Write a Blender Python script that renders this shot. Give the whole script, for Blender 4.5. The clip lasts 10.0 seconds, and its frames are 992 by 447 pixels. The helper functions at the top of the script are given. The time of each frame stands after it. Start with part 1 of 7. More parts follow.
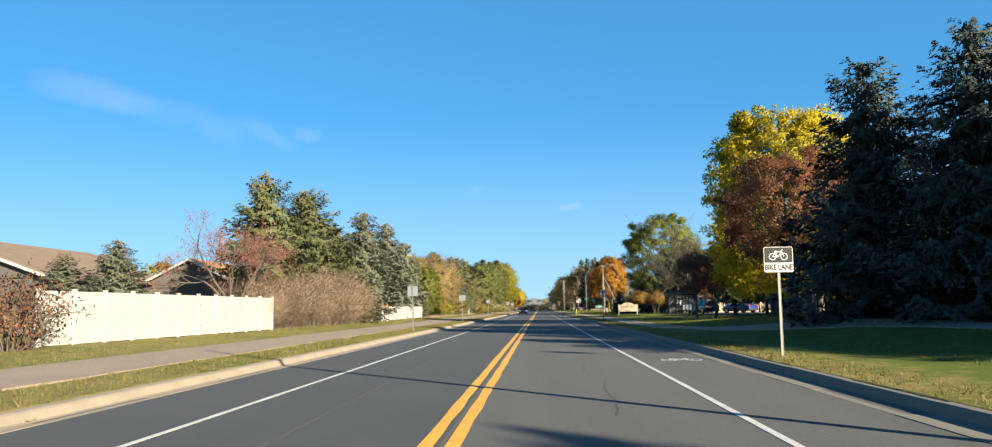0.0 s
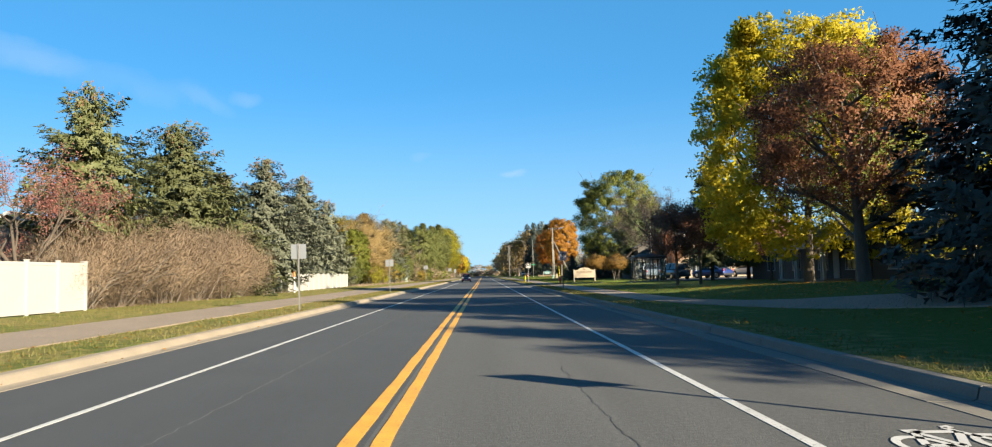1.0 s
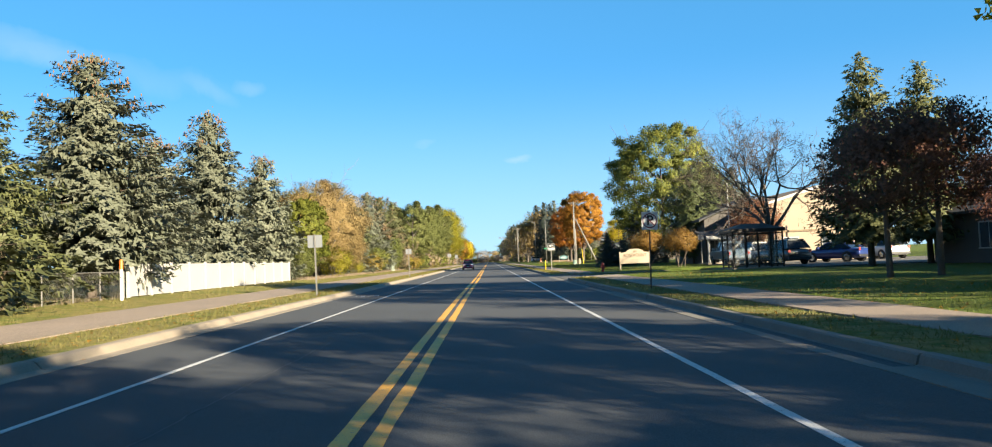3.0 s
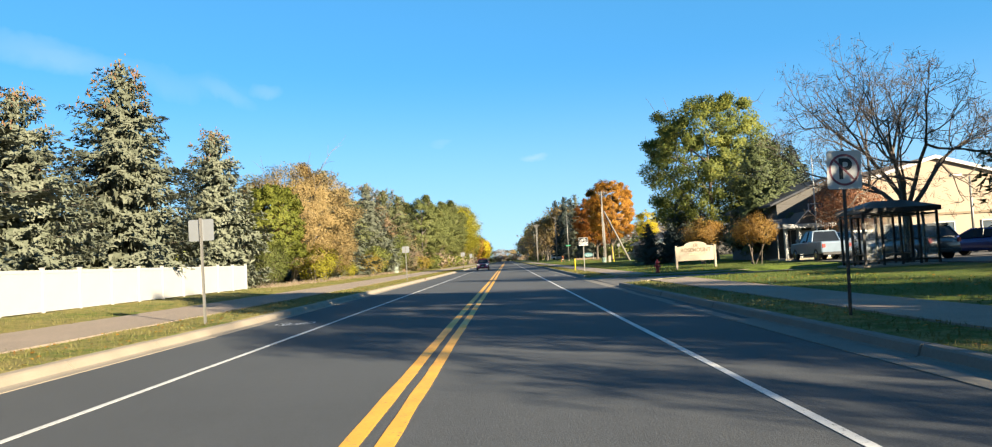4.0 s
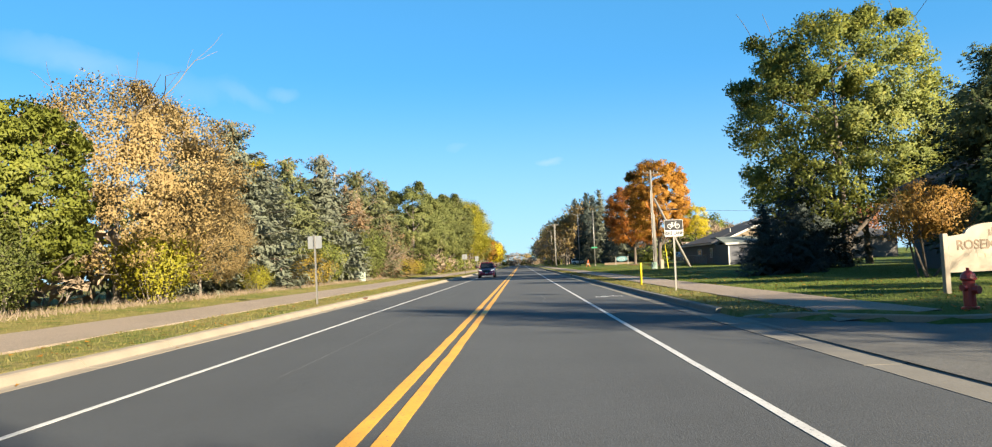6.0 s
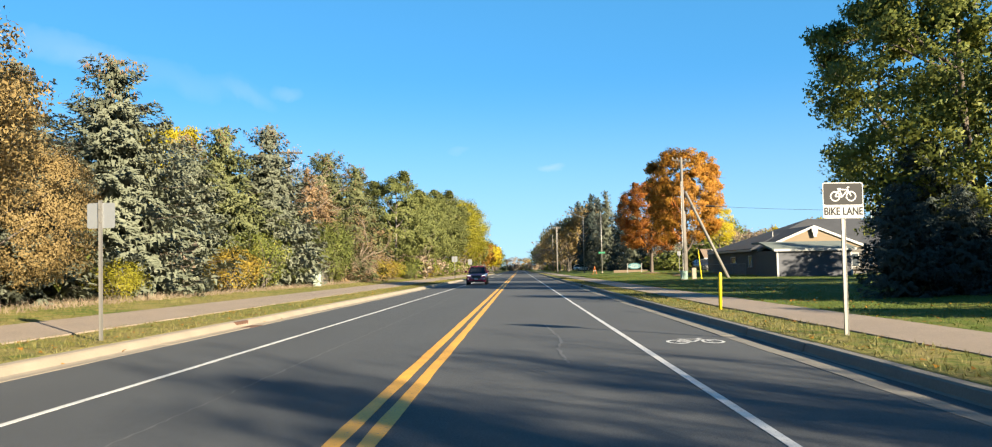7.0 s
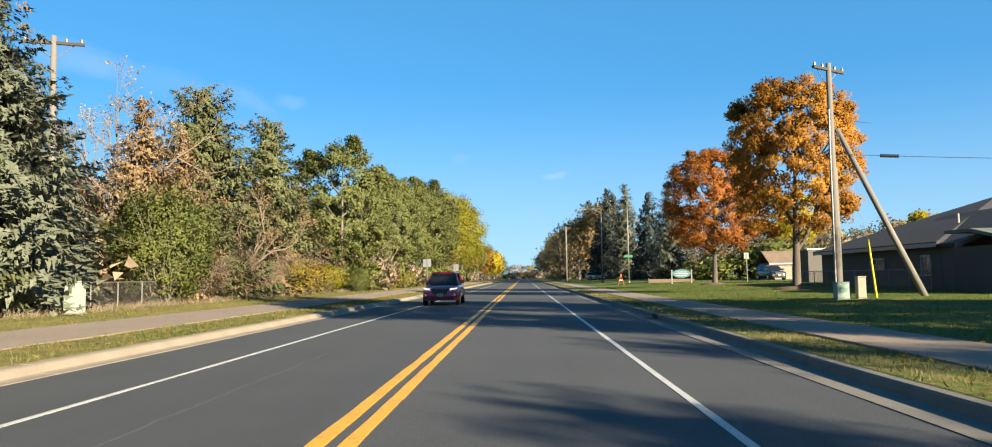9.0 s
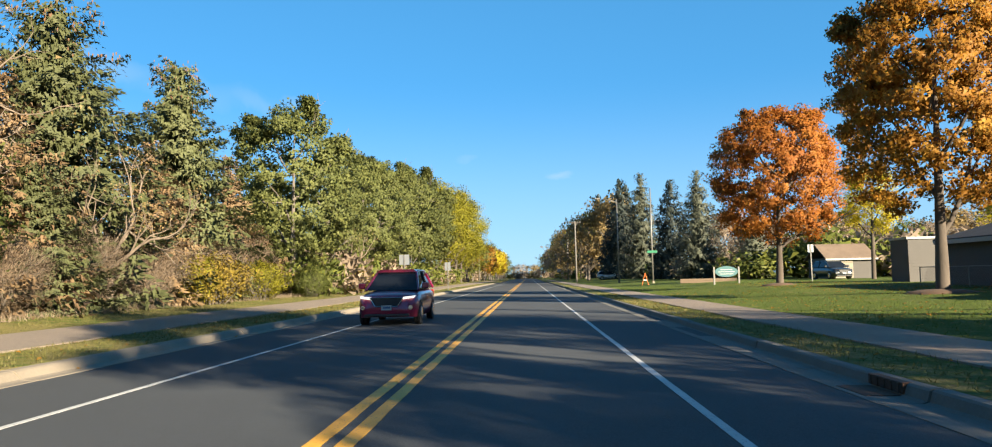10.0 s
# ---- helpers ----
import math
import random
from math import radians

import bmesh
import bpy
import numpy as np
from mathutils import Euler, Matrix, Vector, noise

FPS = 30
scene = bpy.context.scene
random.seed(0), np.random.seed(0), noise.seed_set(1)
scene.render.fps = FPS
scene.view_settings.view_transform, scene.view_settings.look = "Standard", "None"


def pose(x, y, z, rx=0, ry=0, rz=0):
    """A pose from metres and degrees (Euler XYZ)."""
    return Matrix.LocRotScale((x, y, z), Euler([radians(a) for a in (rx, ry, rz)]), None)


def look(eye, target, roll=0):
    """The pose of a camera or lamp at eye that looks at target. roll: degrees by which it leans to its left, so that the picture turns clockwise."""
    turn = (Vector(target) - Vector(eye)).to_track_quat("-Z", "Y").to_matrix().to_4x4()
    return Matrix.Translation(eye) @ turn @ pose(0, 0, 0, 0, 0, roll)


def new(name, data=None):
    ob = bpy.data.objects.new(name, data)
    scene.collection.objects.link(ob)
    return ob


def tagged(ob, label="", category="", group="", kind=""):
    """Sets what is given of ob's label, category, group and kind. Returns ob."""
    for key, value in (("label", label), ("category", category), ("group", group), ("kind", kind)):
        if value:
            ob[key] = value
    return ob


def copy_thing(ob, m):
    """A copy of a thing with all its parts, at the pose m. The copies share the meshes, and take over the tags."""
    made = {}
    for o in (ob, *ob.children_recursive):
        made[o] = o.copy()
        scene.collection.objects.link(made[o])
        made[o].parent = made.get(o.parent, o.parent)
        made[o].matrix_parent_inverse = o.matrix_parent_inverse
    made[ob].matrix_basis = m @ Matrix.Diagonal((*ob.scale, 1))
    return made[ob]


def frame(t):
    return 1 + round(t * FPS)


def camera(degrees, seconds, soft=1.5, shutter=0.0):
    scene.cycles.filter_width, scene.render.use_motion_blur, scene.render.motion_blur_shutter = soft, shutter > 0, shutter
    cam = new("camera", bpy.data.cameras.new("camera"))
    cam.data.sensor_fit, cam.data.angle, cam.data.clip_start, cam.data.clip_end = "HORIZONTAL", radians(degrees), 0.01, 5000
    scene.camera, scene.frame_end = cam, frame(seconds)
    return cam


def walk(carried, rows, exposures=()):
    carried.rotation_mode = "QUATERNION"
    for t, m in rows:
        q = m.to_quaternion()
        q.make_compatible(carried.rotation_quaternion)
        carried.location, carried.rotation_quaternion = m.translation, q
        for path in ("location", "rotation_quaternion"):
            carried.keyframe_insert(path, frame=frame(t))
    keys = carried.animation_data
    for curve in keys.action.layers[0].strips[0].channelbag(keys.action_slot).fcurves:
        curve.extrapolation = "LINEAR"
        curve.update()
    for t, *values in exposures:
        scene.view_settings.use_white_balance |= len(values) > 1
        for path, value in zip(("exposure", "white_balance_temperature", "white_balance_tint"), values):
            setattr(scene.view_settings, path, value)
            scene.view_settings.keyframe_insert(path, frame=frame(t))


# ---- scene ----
cam = camera(66.5, 10.0, soft=1.1)
# seconds, x, y, z, yaw, pitch, lean: the road runs along +y, its double yellow line is x = 0
ROWS = [
    (0, 1.072, 2.115, 1.404, 3.11, 6.44, -1.05),
    (0.2, 1.060, 4.953, 1.404, 1.56, 5.42, -1.21),
    (0.5, 1.046, 9.220, 1.404, -0.19, 4.11, -1.38),
    (1, 1.033, 16.360, 1.404, -1.08, 3.84, -1.56),
    (1.5, 1.032, 23.534, 1.404, -1.53, 3.54, -1.63),
    (2, 1.043, 30.743, 1.404, -1.53, 3.17, -1.59),
    (3.5, 1.129, 52.580, 1.404, 0.07, 2.76, -2.73),
    (4, 1.173, 59.929, 1.404, 0.66, 2.77, -3.00),
    (4.5, 1.222, 67.313, 1.404, 0.99, 2.73, -3.04),
    (5, 1.277, 74.731, 1.404, 1.31, 2.62, -3.18),
    (5.5, 1.335, 82.184, 1.404, 1.56, 2.83, -3.04),
    (7, 1.520, 104.752, 1.404, 1.76, 3.45, -1.05),
    (7.5, 1.583, 112.344, 1.404, 1.65, 3.51, -0.78),
    (8, 1.643, 119.972, 1.404, 1.59, 3.79, -0.49),
    (8.5, 1.701, 127.634, 1.404, 1.70, 4.00, -0.46),
    (9, 1.756, 135.331, 1.404, 2.01, 4.06, -0.87),
    (9.5, 1.805, 143.062, 1.404, 2.26, 3.98, -1.00),
    (10, 1.849, 150.829, 1.404, 2.38, 4.07, -1.17),
]


def eye_pose(x, y, z, yaw, pitch, roll):
    ahead = Vector((-math.sin(radians(yaw)) * math.cos(radians(pitch)), math.cos(radians(yaw)) * math.cos(radians(pitch)), math.sin(radians(pitch))))
    eye = Vector((x, y, z))
    return look(eye, eye + ahead * 10, roll)


walk(cam, [(row[0], eye_pose(*row[1:])) for row in ROWS], [(0.0, 1.98, 6700, 6), (1.0, 2.0, 6700, 6), (2.2, 2.08, 6750, 6), (3.5, 2.22, 6850, 7), (7.0, 2.2, 6850, 7), (7.5, 2.15, 6850, 7), (8.2, 2.03, 6800, 7), (9.0, 2.02, 6800, 7), (10.0, 2.05, 6750, 7)])

# ---- light ----
SUN_TO = Vector((0.68, -0.73, 0.335)).normalized()
world = bpy.data.worlds.new("world")
scene.world = world
world.use_nodes = True
wn = world.node_tree
wn.nodes.clear()
sky = wn.nodes.new("ShaderNodeTexSky")
sky.sky_type = "NISHITA"
sky.sun_disc = False
sky.sun_elevation = math.asin(SUN_TO.z)
sky.sun_rotation = math.atan2(SUN_TO.x, SUN_TO.y)
sky.altitude = 0
sky.air_density, sky.dust_density, sky.ozone_density = 0.6, 0.0, 4.0
bg = wn.nodes.new("ShaderNodeBackground")
bg.inputs["Strength"].default_value = 0.05
wout = wn.nodes.new("ShaderNodeOutputWorld")
tone = wn.nodes.new("ShaderNodeHueSaturation")
tone.inputs["Hue"].default_value, tone.inputs["Saturation"].default_value = 0.49, 1.15
wn.links.new(sky.outputs[0], tone.inputs["Color"])
even = wn.nodes.new("ShaderNodeMix")
even.data_type = "RGBA"
even.inputs[7].default_value = (0.55, 2.45, 5.1, 1)
# the sky deepens towards the zenith
where = wn.nodes.new("ShaderNodeTexCoord")
axes = wn.nodes.new("ShaderNodeSeparateXYZ")
fade = wn.nodes.new("ShaderNodeMapRange")
fade.interpolation_type = "SMOOTHSTEP"
for slot, value in zip(("From Min", "From Max", "To Min", "To Max"), (0.25, 0.9, 0.52, 0.06)):
    fade.inputs[slot].default_value = value
wn.links.new(where.outputs["Generated"], axes.inputs[0])
wn.links.new(axes.outputs[2], fade.inputs[0])
wn.links.new(fade.outputs[0], even.inputs[0])
wn.links.new(tone.outputs[0], even.inputs[6])
# paler haze low over the horizon
low = wn.nodes.new("ShaderNodeMapRange")
low.interpolation_type = "SMOOTHSTEP"
for slot, value in zip(("From Min", "From Max", "To Min", "To Max"), (-0.02, 0.26, 0.72, 0.0)):
    low.inputs[slot].default_value = value
haze = wn.nodes.new("ShaderNodeMix")
haze.data_type = "RGBA"
haze.inputs[7].default_value = (2.3, 3.6, 4.7, 1)
wn.links.new(axes.outputs[2], low.inputs[0])
wn.links.new(low.outputs[0], haze.inputs[0])
wn.links.new(even.outputs[2], haze.inputs[6])
# one thin wisp of high cloud in the north-west, and a few small puffs
wisp = wn.nodes.new("ShaderNodeTexNoise")
for slot, value in (("Scale", 7.0), ("Detail", 6.0), ("Roughness", 0.55), ("Distortion", 0.4)):
    wisp.inputs[slot].default_value = value
wn.links.new(where.outputs["Generated"], wisp.inputs["Vector"])


def sky_math(kind, a, b=None, clamp=False):
    n = wn.nodes.new("ShaderNodeMath")
    n.operation, n.use_clamp = kind, clamp
    for slot, v in zip(n.inputs, (a, b)):
        if isinstance(v, (int, float)):
            slot.default_value = v
        elif v is not None:
            wn.links.new(v, slot)
    return n.outputs[0]


def sky_vector(kind, a, b):
    n = wn.nodes.new("ShaderNodeVectorMath")
    n.operation = kind
    for slot, v in zip(n.inputs, (a, b)):
        if isinstance(v, (tuple, Vector)):
            slot.default_value = v
        else:
            wn.links.new(v, slot)
    return n.outputs["Value" if kind == "DOT_PRODUCT" else "Vector"]


def cloud_blob(azimuth, elevation, long, high, slope, strength):
    """A soft oval of cloud round a direction of the sky, its long side tilted by a slope."""
    a, e = radians(azimuth), radians(elevation)
    mid = Vector((math.sin(a) * math.cos(e), math.cos(a) * math.cos(e), math.sin(e)))
    side = Vector((math.cos(a), -math.sin(a), 0))
    up = side.cross(mid)
    ahead, over = side + up * slope, up - side * slope
    away = sky_vector("SUBTRACT", where.outputs["Generated"], mid)
    wave = sky_math("MULTIPLY", sky_math("SUBTRACT", wisp.outputs[0], 0.5), 0.09)
    u = sky_math("DIVIDE", sky_vector("DOT_PRODUCT", away, ahead), long)
    v = sky_math("DIVIDE", sky_math("ADD", sky_vector("DOT_PRODUCT", away, over), wave), high)
    r = sky_math("ADD", sky_math("MULTIPLY", u, u), sky_math("MULTIPLY", v, v))
    return sky_math("MULTIPLY", sky_math("SUBTRACT", 1.0, r, True), strength)


veil = None
for blob in ((-31.5, 14.9, 0.075, 0.024, -0.1, 0.17), (-25.0, 13.6, 0.13, 0.022, -0.2, 0.09), (-20.0, 12.4, 0.045, 0.014, -0.55, 0.12), (-17.2, 12.7, 0.022, 0.012, 0.1, 0.17), (2.5, 7.8, 0.02, 0.008, 0.0, 0.24), (-4.5, 8.8, 0.016, 0.006, 0.0, 0.1)):
    one = cloud_blob(*blob)
    veil = one if veil is None else sky_math("ADD", veil, one, True)
patchy = sky_math("MULTIPLY", veil, sky_math("MULTIPLY", wisp.outputs[0], 1.9), True)
cloud = wn.nodes.new("ShaderNodeMix")
cloud.data_type = "RGBA"
cloud.inputs[7].default_value = (3.6, 4.3, 5.2, 1)
wn.links.new(patchy, cloud.inputs[0])
wn.links.new(haze.outputs[2], cloud.inputs[6])
wn.links.new(cloud.outputs[2], bg.inputs[0])
wn.links.new(bg.outputs[0], wout.inputs[0])
sun = new("sun", bpy.data.lights.new("sun", "SUN"))
sun.data.energy, sun.data.angle, sun.data.color = 5.0, radians(0.55), (1.0, 0.86, 0.66)
sun.matrix_world = look(SUN_TO * 100, (0, 0, 0))


# ---- materials ----
def nodes_of(name):
    m = bpy.data.materials.new(name)
    m.use_nodes = True
    t = m.node_tree
    return m, t, t.nodes["Principled BSDF"]


def ramp(t, stops, source):
    r = t.nodes.new("ShaderNodeValToRGB")
    e = r.color_ramp.elements
    while len(e) < len(stops):
        e.new(0.5)
    for el, (p, c) in zip(e, stops):
        el.position, el.color = p, (*c, 1)
    t.links.new(source, r.inputs[0])
    return r.outputs[0]


def noise_tex(t, scale, detail=4, rough=0.6, coords="Object", stretch=(1, 1, 1)):
    c = t.nodes.new("ShaderNodeTexCoord")
    mp = t.nodes.new("ShaderNodeMapping")
    mp.inputs["Scale"].default_value = stretch
    n = t.nodes.new("ShaderNodeTexNoise")
    n.inputs["Scale"].default_value, n.inputs["Detail"].default_value, n.inputs["Roughness"].default_value = scale, detail, rough
    t.links.new(c.outputs[coords], mp.inputs[0])
    t.links.new(mp.outputs[0], n.inputs["Vector"])
    return n.outputs[0]


def mixed(t, a, b, fac, mode="MIX"):
    m = t.nodes.new("ShaderNodeMix")
    m.data_type, m.blend_type = "RGBA", mode
    for i, v in ((0, fac), (6, a), (7, b)):
        if isinstance(v, (int, float)):
            m.inputs[i].default_value = v
        elif isinstance(v, tuple):
            m.inputs[i].default_value = (*v, 1)
        else:
            t.links.new(v, m.inputs[i])
    return m.outputs[2]


def bump(t, bsdf, height, strength=0.3, dist=0.02):
    b = t.nodes.new("ShaderNodeBump")
    b.inputs["Strength"].default_value, b.inputs["Distance"].default_value = strength, dist
    t.links.new(height, b.inputs["Height"])
    t.links.new(b.outputs[0], bsdf.inputs["Normal"])


def scaled(c, k):
    return tuple(min(1.0, v * k) for v in c)


def surface(name, colour, rough=0.8, metal=0.0, grain=40.0, patch=1.5, spread=0.18, bumps=0.25, coords="Object", stretch=(1, 1, 1)):
    """A plain real surface: base colour with fine grain, larger patches and slight relief."""
    m, t, b = nodes_of(name)
    colour = scaled(colour, 0.62)
    fine = noise_tex(t, grain, 3, 0.7, coords, stretch)
    wide = noise_tex(t, patch, 4, 0.6, coords, stretch)
    a = ramp(t, [(0.3, scaled(colour, 1 - spread)), (0.7, scaled(colour, 1 + spread))], wide)
    c = mixed(t, a, ramp(t, [(0.25, scaled(colour, 1 - spread)), (0.75, scaled(colour, 1 + spread))], fine), 0.5)
    t.links.new(c, b.inputs["Base Color"])
    b.inputs["Roughness"].default_value, b.inputs["Metallic"].default_value = rough, metal
    if bumps:
        bump(t, b, fine, bumps, 0.01)
    return m


def leafy(name, dark, mid, light, through_light=0.35, rough=0.6):
    """Leaves or needles: a colour of its own for every leaf, clumps lighter and darker, light passing through."""
    dark, mid, light = scaled(dark, 0.54), scaled(mid, 0.62), scaled(light, 0.64)
    m, t, b = nodes_of(name)
    g = t.nodes.new("ShaderNodeNewGeometry")
    blend = lambda a, b: tuple((p + q) / 2 for p, q in zip(a, b))
    island = ramp(t, [(0.0, blend(dark, mid)), (0.5, mid), (1.0, blend(mid, light))], g.outputs["Random Per Island"])
    clump = ramp(t, [(0.36, blend(dark, mid)), (0.52, mid), (0.66, light)], noise_tex(t, 0.7, 4, 0.65))
    info = t.nodes.new("ShaderNodeObjectInfo")
    c = mixed(t, island, clump, 0.5)
    hsv = t.nodes.new("ShaderNodeHueSaturation")
    mr = t.nodes.new("ShaderNodeMapRange")
    mr.inputs["To Min"].default_value, mr.inputs["To Max"].default_value = 0.82, 1.15
    t.links.new(info.outputs["Random"], mr.inputs[0])
    t.links.new(mr.outputs[0], hsv.inputs["Value"])
    t.links.new(c, hsv.inputs["Color"])
    t.links.new(hsv.outputs[0], b.inputs["Base Color"])
    b.inputs["Roughness"].default_value = rough
    b.inputs["Specular IOR Level"].default_value = 0.25
    tr = t.nodes.new("ShaderNodeBsdfTranslucent")
    t.links.new(hsv.outputs[0], tr.inputs[0])
    mx = t.nodes.new("ShaderNodeMixShader")
    mx.inputs[0].default_value = through_light
    t.links.new(b.outputs[0], mx.inputs[1])
    t.links.new(tr.outputs[0], mx.inputs[2])
    t.links.new(mx.outputs[0], t.nodes["Material Output"].inputs[0])
    return m


def asphalt(name, dark, light, grain=60.0, worn=None):
    """Asphalt: stones, wear along the wheel tracks (stretched along y), stains; worn: colour and last y of an older, coarser stretch."""
    m, t, b = nodes_of(name)
    dark, light = scaled(dark, 0.5), scaled(light, 0.52)
    stones = noise_tex(t, grain, 2, 0.8)
    streak = noise_tex(t, 1.1, 4, 0.6, stretch=(1.0, 0.05, 1.0))
    stain = noise_tex(t, 0.45, 6, 0.65)
    c = mixed(t, ramp(t, [(0.32, scaled(dark, 0.8)), (0.68, scaled(light, 1.15))], streak), ramp(t, [(0.38, scaled(dark, 0.75)), (0.62, scaled(light, 1.18))], stain), 0.5)
    c = mixed(t, c, ramp(t, [(0.36, scaled(dark, 0.65)), (0.5, light), (0.66, scaled(light, 1.45))], noise_tex(t, 8, 6, 0.75)), 0.35)
    c = mixed(t, c, ramp(t, [(0.3, scaled(dark, 0.4)), (0.55, scaled(light, 1.0)), (0.72, scaled(light, 2.4))], stones), 0.5)
    if worn:
        old = mixed(t, ramp(t, [(0.3, scaled(worn[0], 0.45)), (0.52, worn[0]), (0.7, scaled(worn[0], 2.0))], noise_tex(t, 17, 4, 0.85)), ramp(t, [(0.35, scaled(worn[0], 0.8)), (0.65, scaled(worn[0], 1.2))], streak), 0.45)
        where_y = t.nodes.new("ShaderNodeSeparateXYZ")
        t.links.new(t.nodes.new("ShaderNodeTexCoord").outputs["Object"], where_y.inputs[0])
        edge = t.nodes.new("ShaderNodeMapRange")
        edge.inputs["From Min"].default_value, edge.inputs["From Max"].default_value = worn[1] - 5, worn[1] + 5
        edge.inputs["To Min"].default_value, edge.inputs["To Max"].default_value = 1.0, 0.0
        t.links.new(where_y.outputs[1], edge.inputs[0])
        c = mixed(t, c, old, edge.outputs[0])
    t.links.new(c, b.inputs["Base Color"])
    b.inputs["Roughness"].default_value = 0.85
    bump(t, b, stones, 0.6, 0.012)
    return m


def painted(name, colour, under, wear=0.46, rough=0.6):
    """Road paint, worn through in spots to the asphalt."""
    m, t, b = nodes_of(name)
    colour = scaled(colour, 0.8)
    n = noise_tex(t, 22, 5, 0.75)
    n2 = noise_tex(t, 2.0, 3, 0.6)
    col = ramp(t, [(0.3, scaled(colour, 0.82)), (0.7, scaled(colour, 1.08))], n2)
    fac = ramp(t, [(wear - 0.14, (1, 1, 1)), (wear - 0.06, (0, 0, 0))], n)
    t.links.new(mixed(t, col, under, fac), b.inputs["Base Color"])
    b.inputs["Roughness"].default_value = rough
    bump(t, b, n, 0.2, 0.005)
    return m


M = {}
M["asphalt_left"] = asphalt("asphalt_left", (0.05, 0.057, 0.068), (0.08, 0.089, 0.1))
M["asphalt_right"] = asphalt("asphalt_right", (0.056, 0.063, 0.073), (0.09, 0.098, 0.108), 45, ((0.066, 0.067, 0.066), 47.0))
M["asphalt_street"] = asphalt("asphalt_street", (0.12, 0.115, 0.108), (0.17, 0.165, 0.155), 50)
M["trail"] = asphalt("trail", (0.31, 0.24, 0.18), (0.43, 0.34, 0.265), 50)
M["tar"] = surface("tar", (0.055, 0.058, 0.062), 0.8, grain=20)
M["seal_grey"] = surface("seal_grey", (0.125, 0.13, 0.14), 0.85, 0, 30, 0.8, 0.3)
M["yellow_paint"] = painted("yellow_paint", (0.78, 0.39, 0.03), (0.1, 0.09, 0.07), 0.48)
M["white_paint"] = painted("white_paint", (0.58, 0.58, 0.57), (0.11, 0.11, 0.11), 0.49)
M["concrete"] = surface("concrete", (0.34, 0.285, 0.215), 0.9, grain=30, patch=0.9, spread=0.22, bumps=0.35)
# the kerb concrete again, darkened to carry the shade on the east kerb
M["kerb_shaded"] = surface("kerb_shaded", (0.21, 0.195, 0.17), 0.9, grain=30, patch=0.9, spread=0.25, bumps=0.35)
M["galvanised"] = surface("galvanised", (0.3, 0.29, 0.27), 0.5, 0.5, 60, 4, 0.12, 0.1)
M["sign_white"] = surface("sign_white", (0.6, 0.6, 0.59), 0.75, 0, 30, 3, 0.05, 0)
M["sign_black"] = surface("sign_black", (0.02, 0.02, 0.022), 0.8, 0, 30, 3, 0.1, 0)
M["sign_grey"] = surface("sign_grey", (0.36, 0.38, 0.4), 0.45, 0.5, 30, 3, 0.08, 0)
M["vinyl"] = surface("vinyl", (0.5, 0.49, 0.475), 0.45, 0, 30, 1.2, 0.06, 0.05)
M["bark"] = surface("bark", (0.12, 0.095, 0.075), 0.95, 0, 12, 2, 0.4, 0.8, stretch=(1, 1, 0.25))
M["bark_grey"] = surface("bark_grey", (0.2, 0.17, 0.145), 0.95, 0, 12, 2, 0.35, 0.8, stretch=(1, 1, 0.25))
M["bark_pale"] = surface("bark_pale", (0.26, 0.2, 0.15), 0.9, 0, 12, 2, 0.3, 0.6, stretch=(1, 1, 0.25))
M["pole_wood"] = surface("pole_wood", (0.22, 0.205, 0.185), 0.9, 0, 20, 2, 0.25, 0.5, stretch=(1, 1, 0.08))
M["needle_blue"] = leafy("needle_blue", (0.075, 0.092, 0.062), (0.165, 0.182, 0.126), (0.235, 0.245, 0.175), 0.14)
M["needle_green"] = leafy("needle_green", (0.058, 0.074, 0.028), (0.13, 0.145, 0.057), (0.2, 0.206, 0.09), 0.14)
M["needle_pine"] = leafy("needle_pine", (0.04, 0.058, 0.022), (0.09, 0.115, 0.042), (0.15, 0.17, 0.065), 0.12)
# near-black needles: the shade on the lawn spruces is put into this colour
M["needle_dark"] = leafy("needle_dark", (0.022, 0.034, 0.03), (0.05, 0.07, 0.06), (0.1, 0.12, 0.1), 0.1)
M["needle_brown"] = leafy("needle_brown", (0.15, 0.09, 0.045), (0.31, 0.2, 0.105), (0.42, 0.31, 0.17), 0.2)
M["leaf_twig"] = leafy("leaf_twig", (0.07, 0.05, 0.04), (0.12, 0.09, 0.07), (0.18, 0.14, 0.11), 0.0)
M["cone"] = surface("cone", (0.22, 0.12, 0.06), 0.8, 0, 60, 6, 0.25, 0.3)
M["leaf_yellow"] = leafy("leaf_yellow", (0.4, 0.38, 0.04), (0.82, 0.66, 0.045), (1.1, 0.9, 0.09), 0.56)
M["leaf_orange"] = leafy("leaf_orange", (0.24, 0.075, 0.024), (0.5, 0.18, 0.035), (0.64, 0.3, 0.055), 0.46)
M["leaf_amber"] = leafy("leaf_amber", (0.22, 0.09, 0.022), (0.52, 0.24, 0.035), (0.74, 0.44, 0.065), 0.48)
M["leaf_ochre"] = leafy("leaf_ochre", (0.2, 0.14, 0.03), (0.42, 0.3, 0.05), (0.56, 0.44, 0.09), 0.4)
M["leaf_rusty_gold"] = leafy("leaf_rusty_gold", (0.2, 0.1, 0.03), (0.4, 0.22, 0.05), (0.52, 0.36, 0.1), 0.4)
M["leaf_rust"] = leafy("leaf_rust", (0.14, 0.065, 0.04), (0.3, 0.13, 0.07), (0.43, 0.21, 0.1), 0.42)
M["leaf_crab"] = leafy("leaf_crab", (0.24, 0.09, 0.08), (0.44, 0.18, 0.15), (0.56, 0.28, 0.22), 0.4)
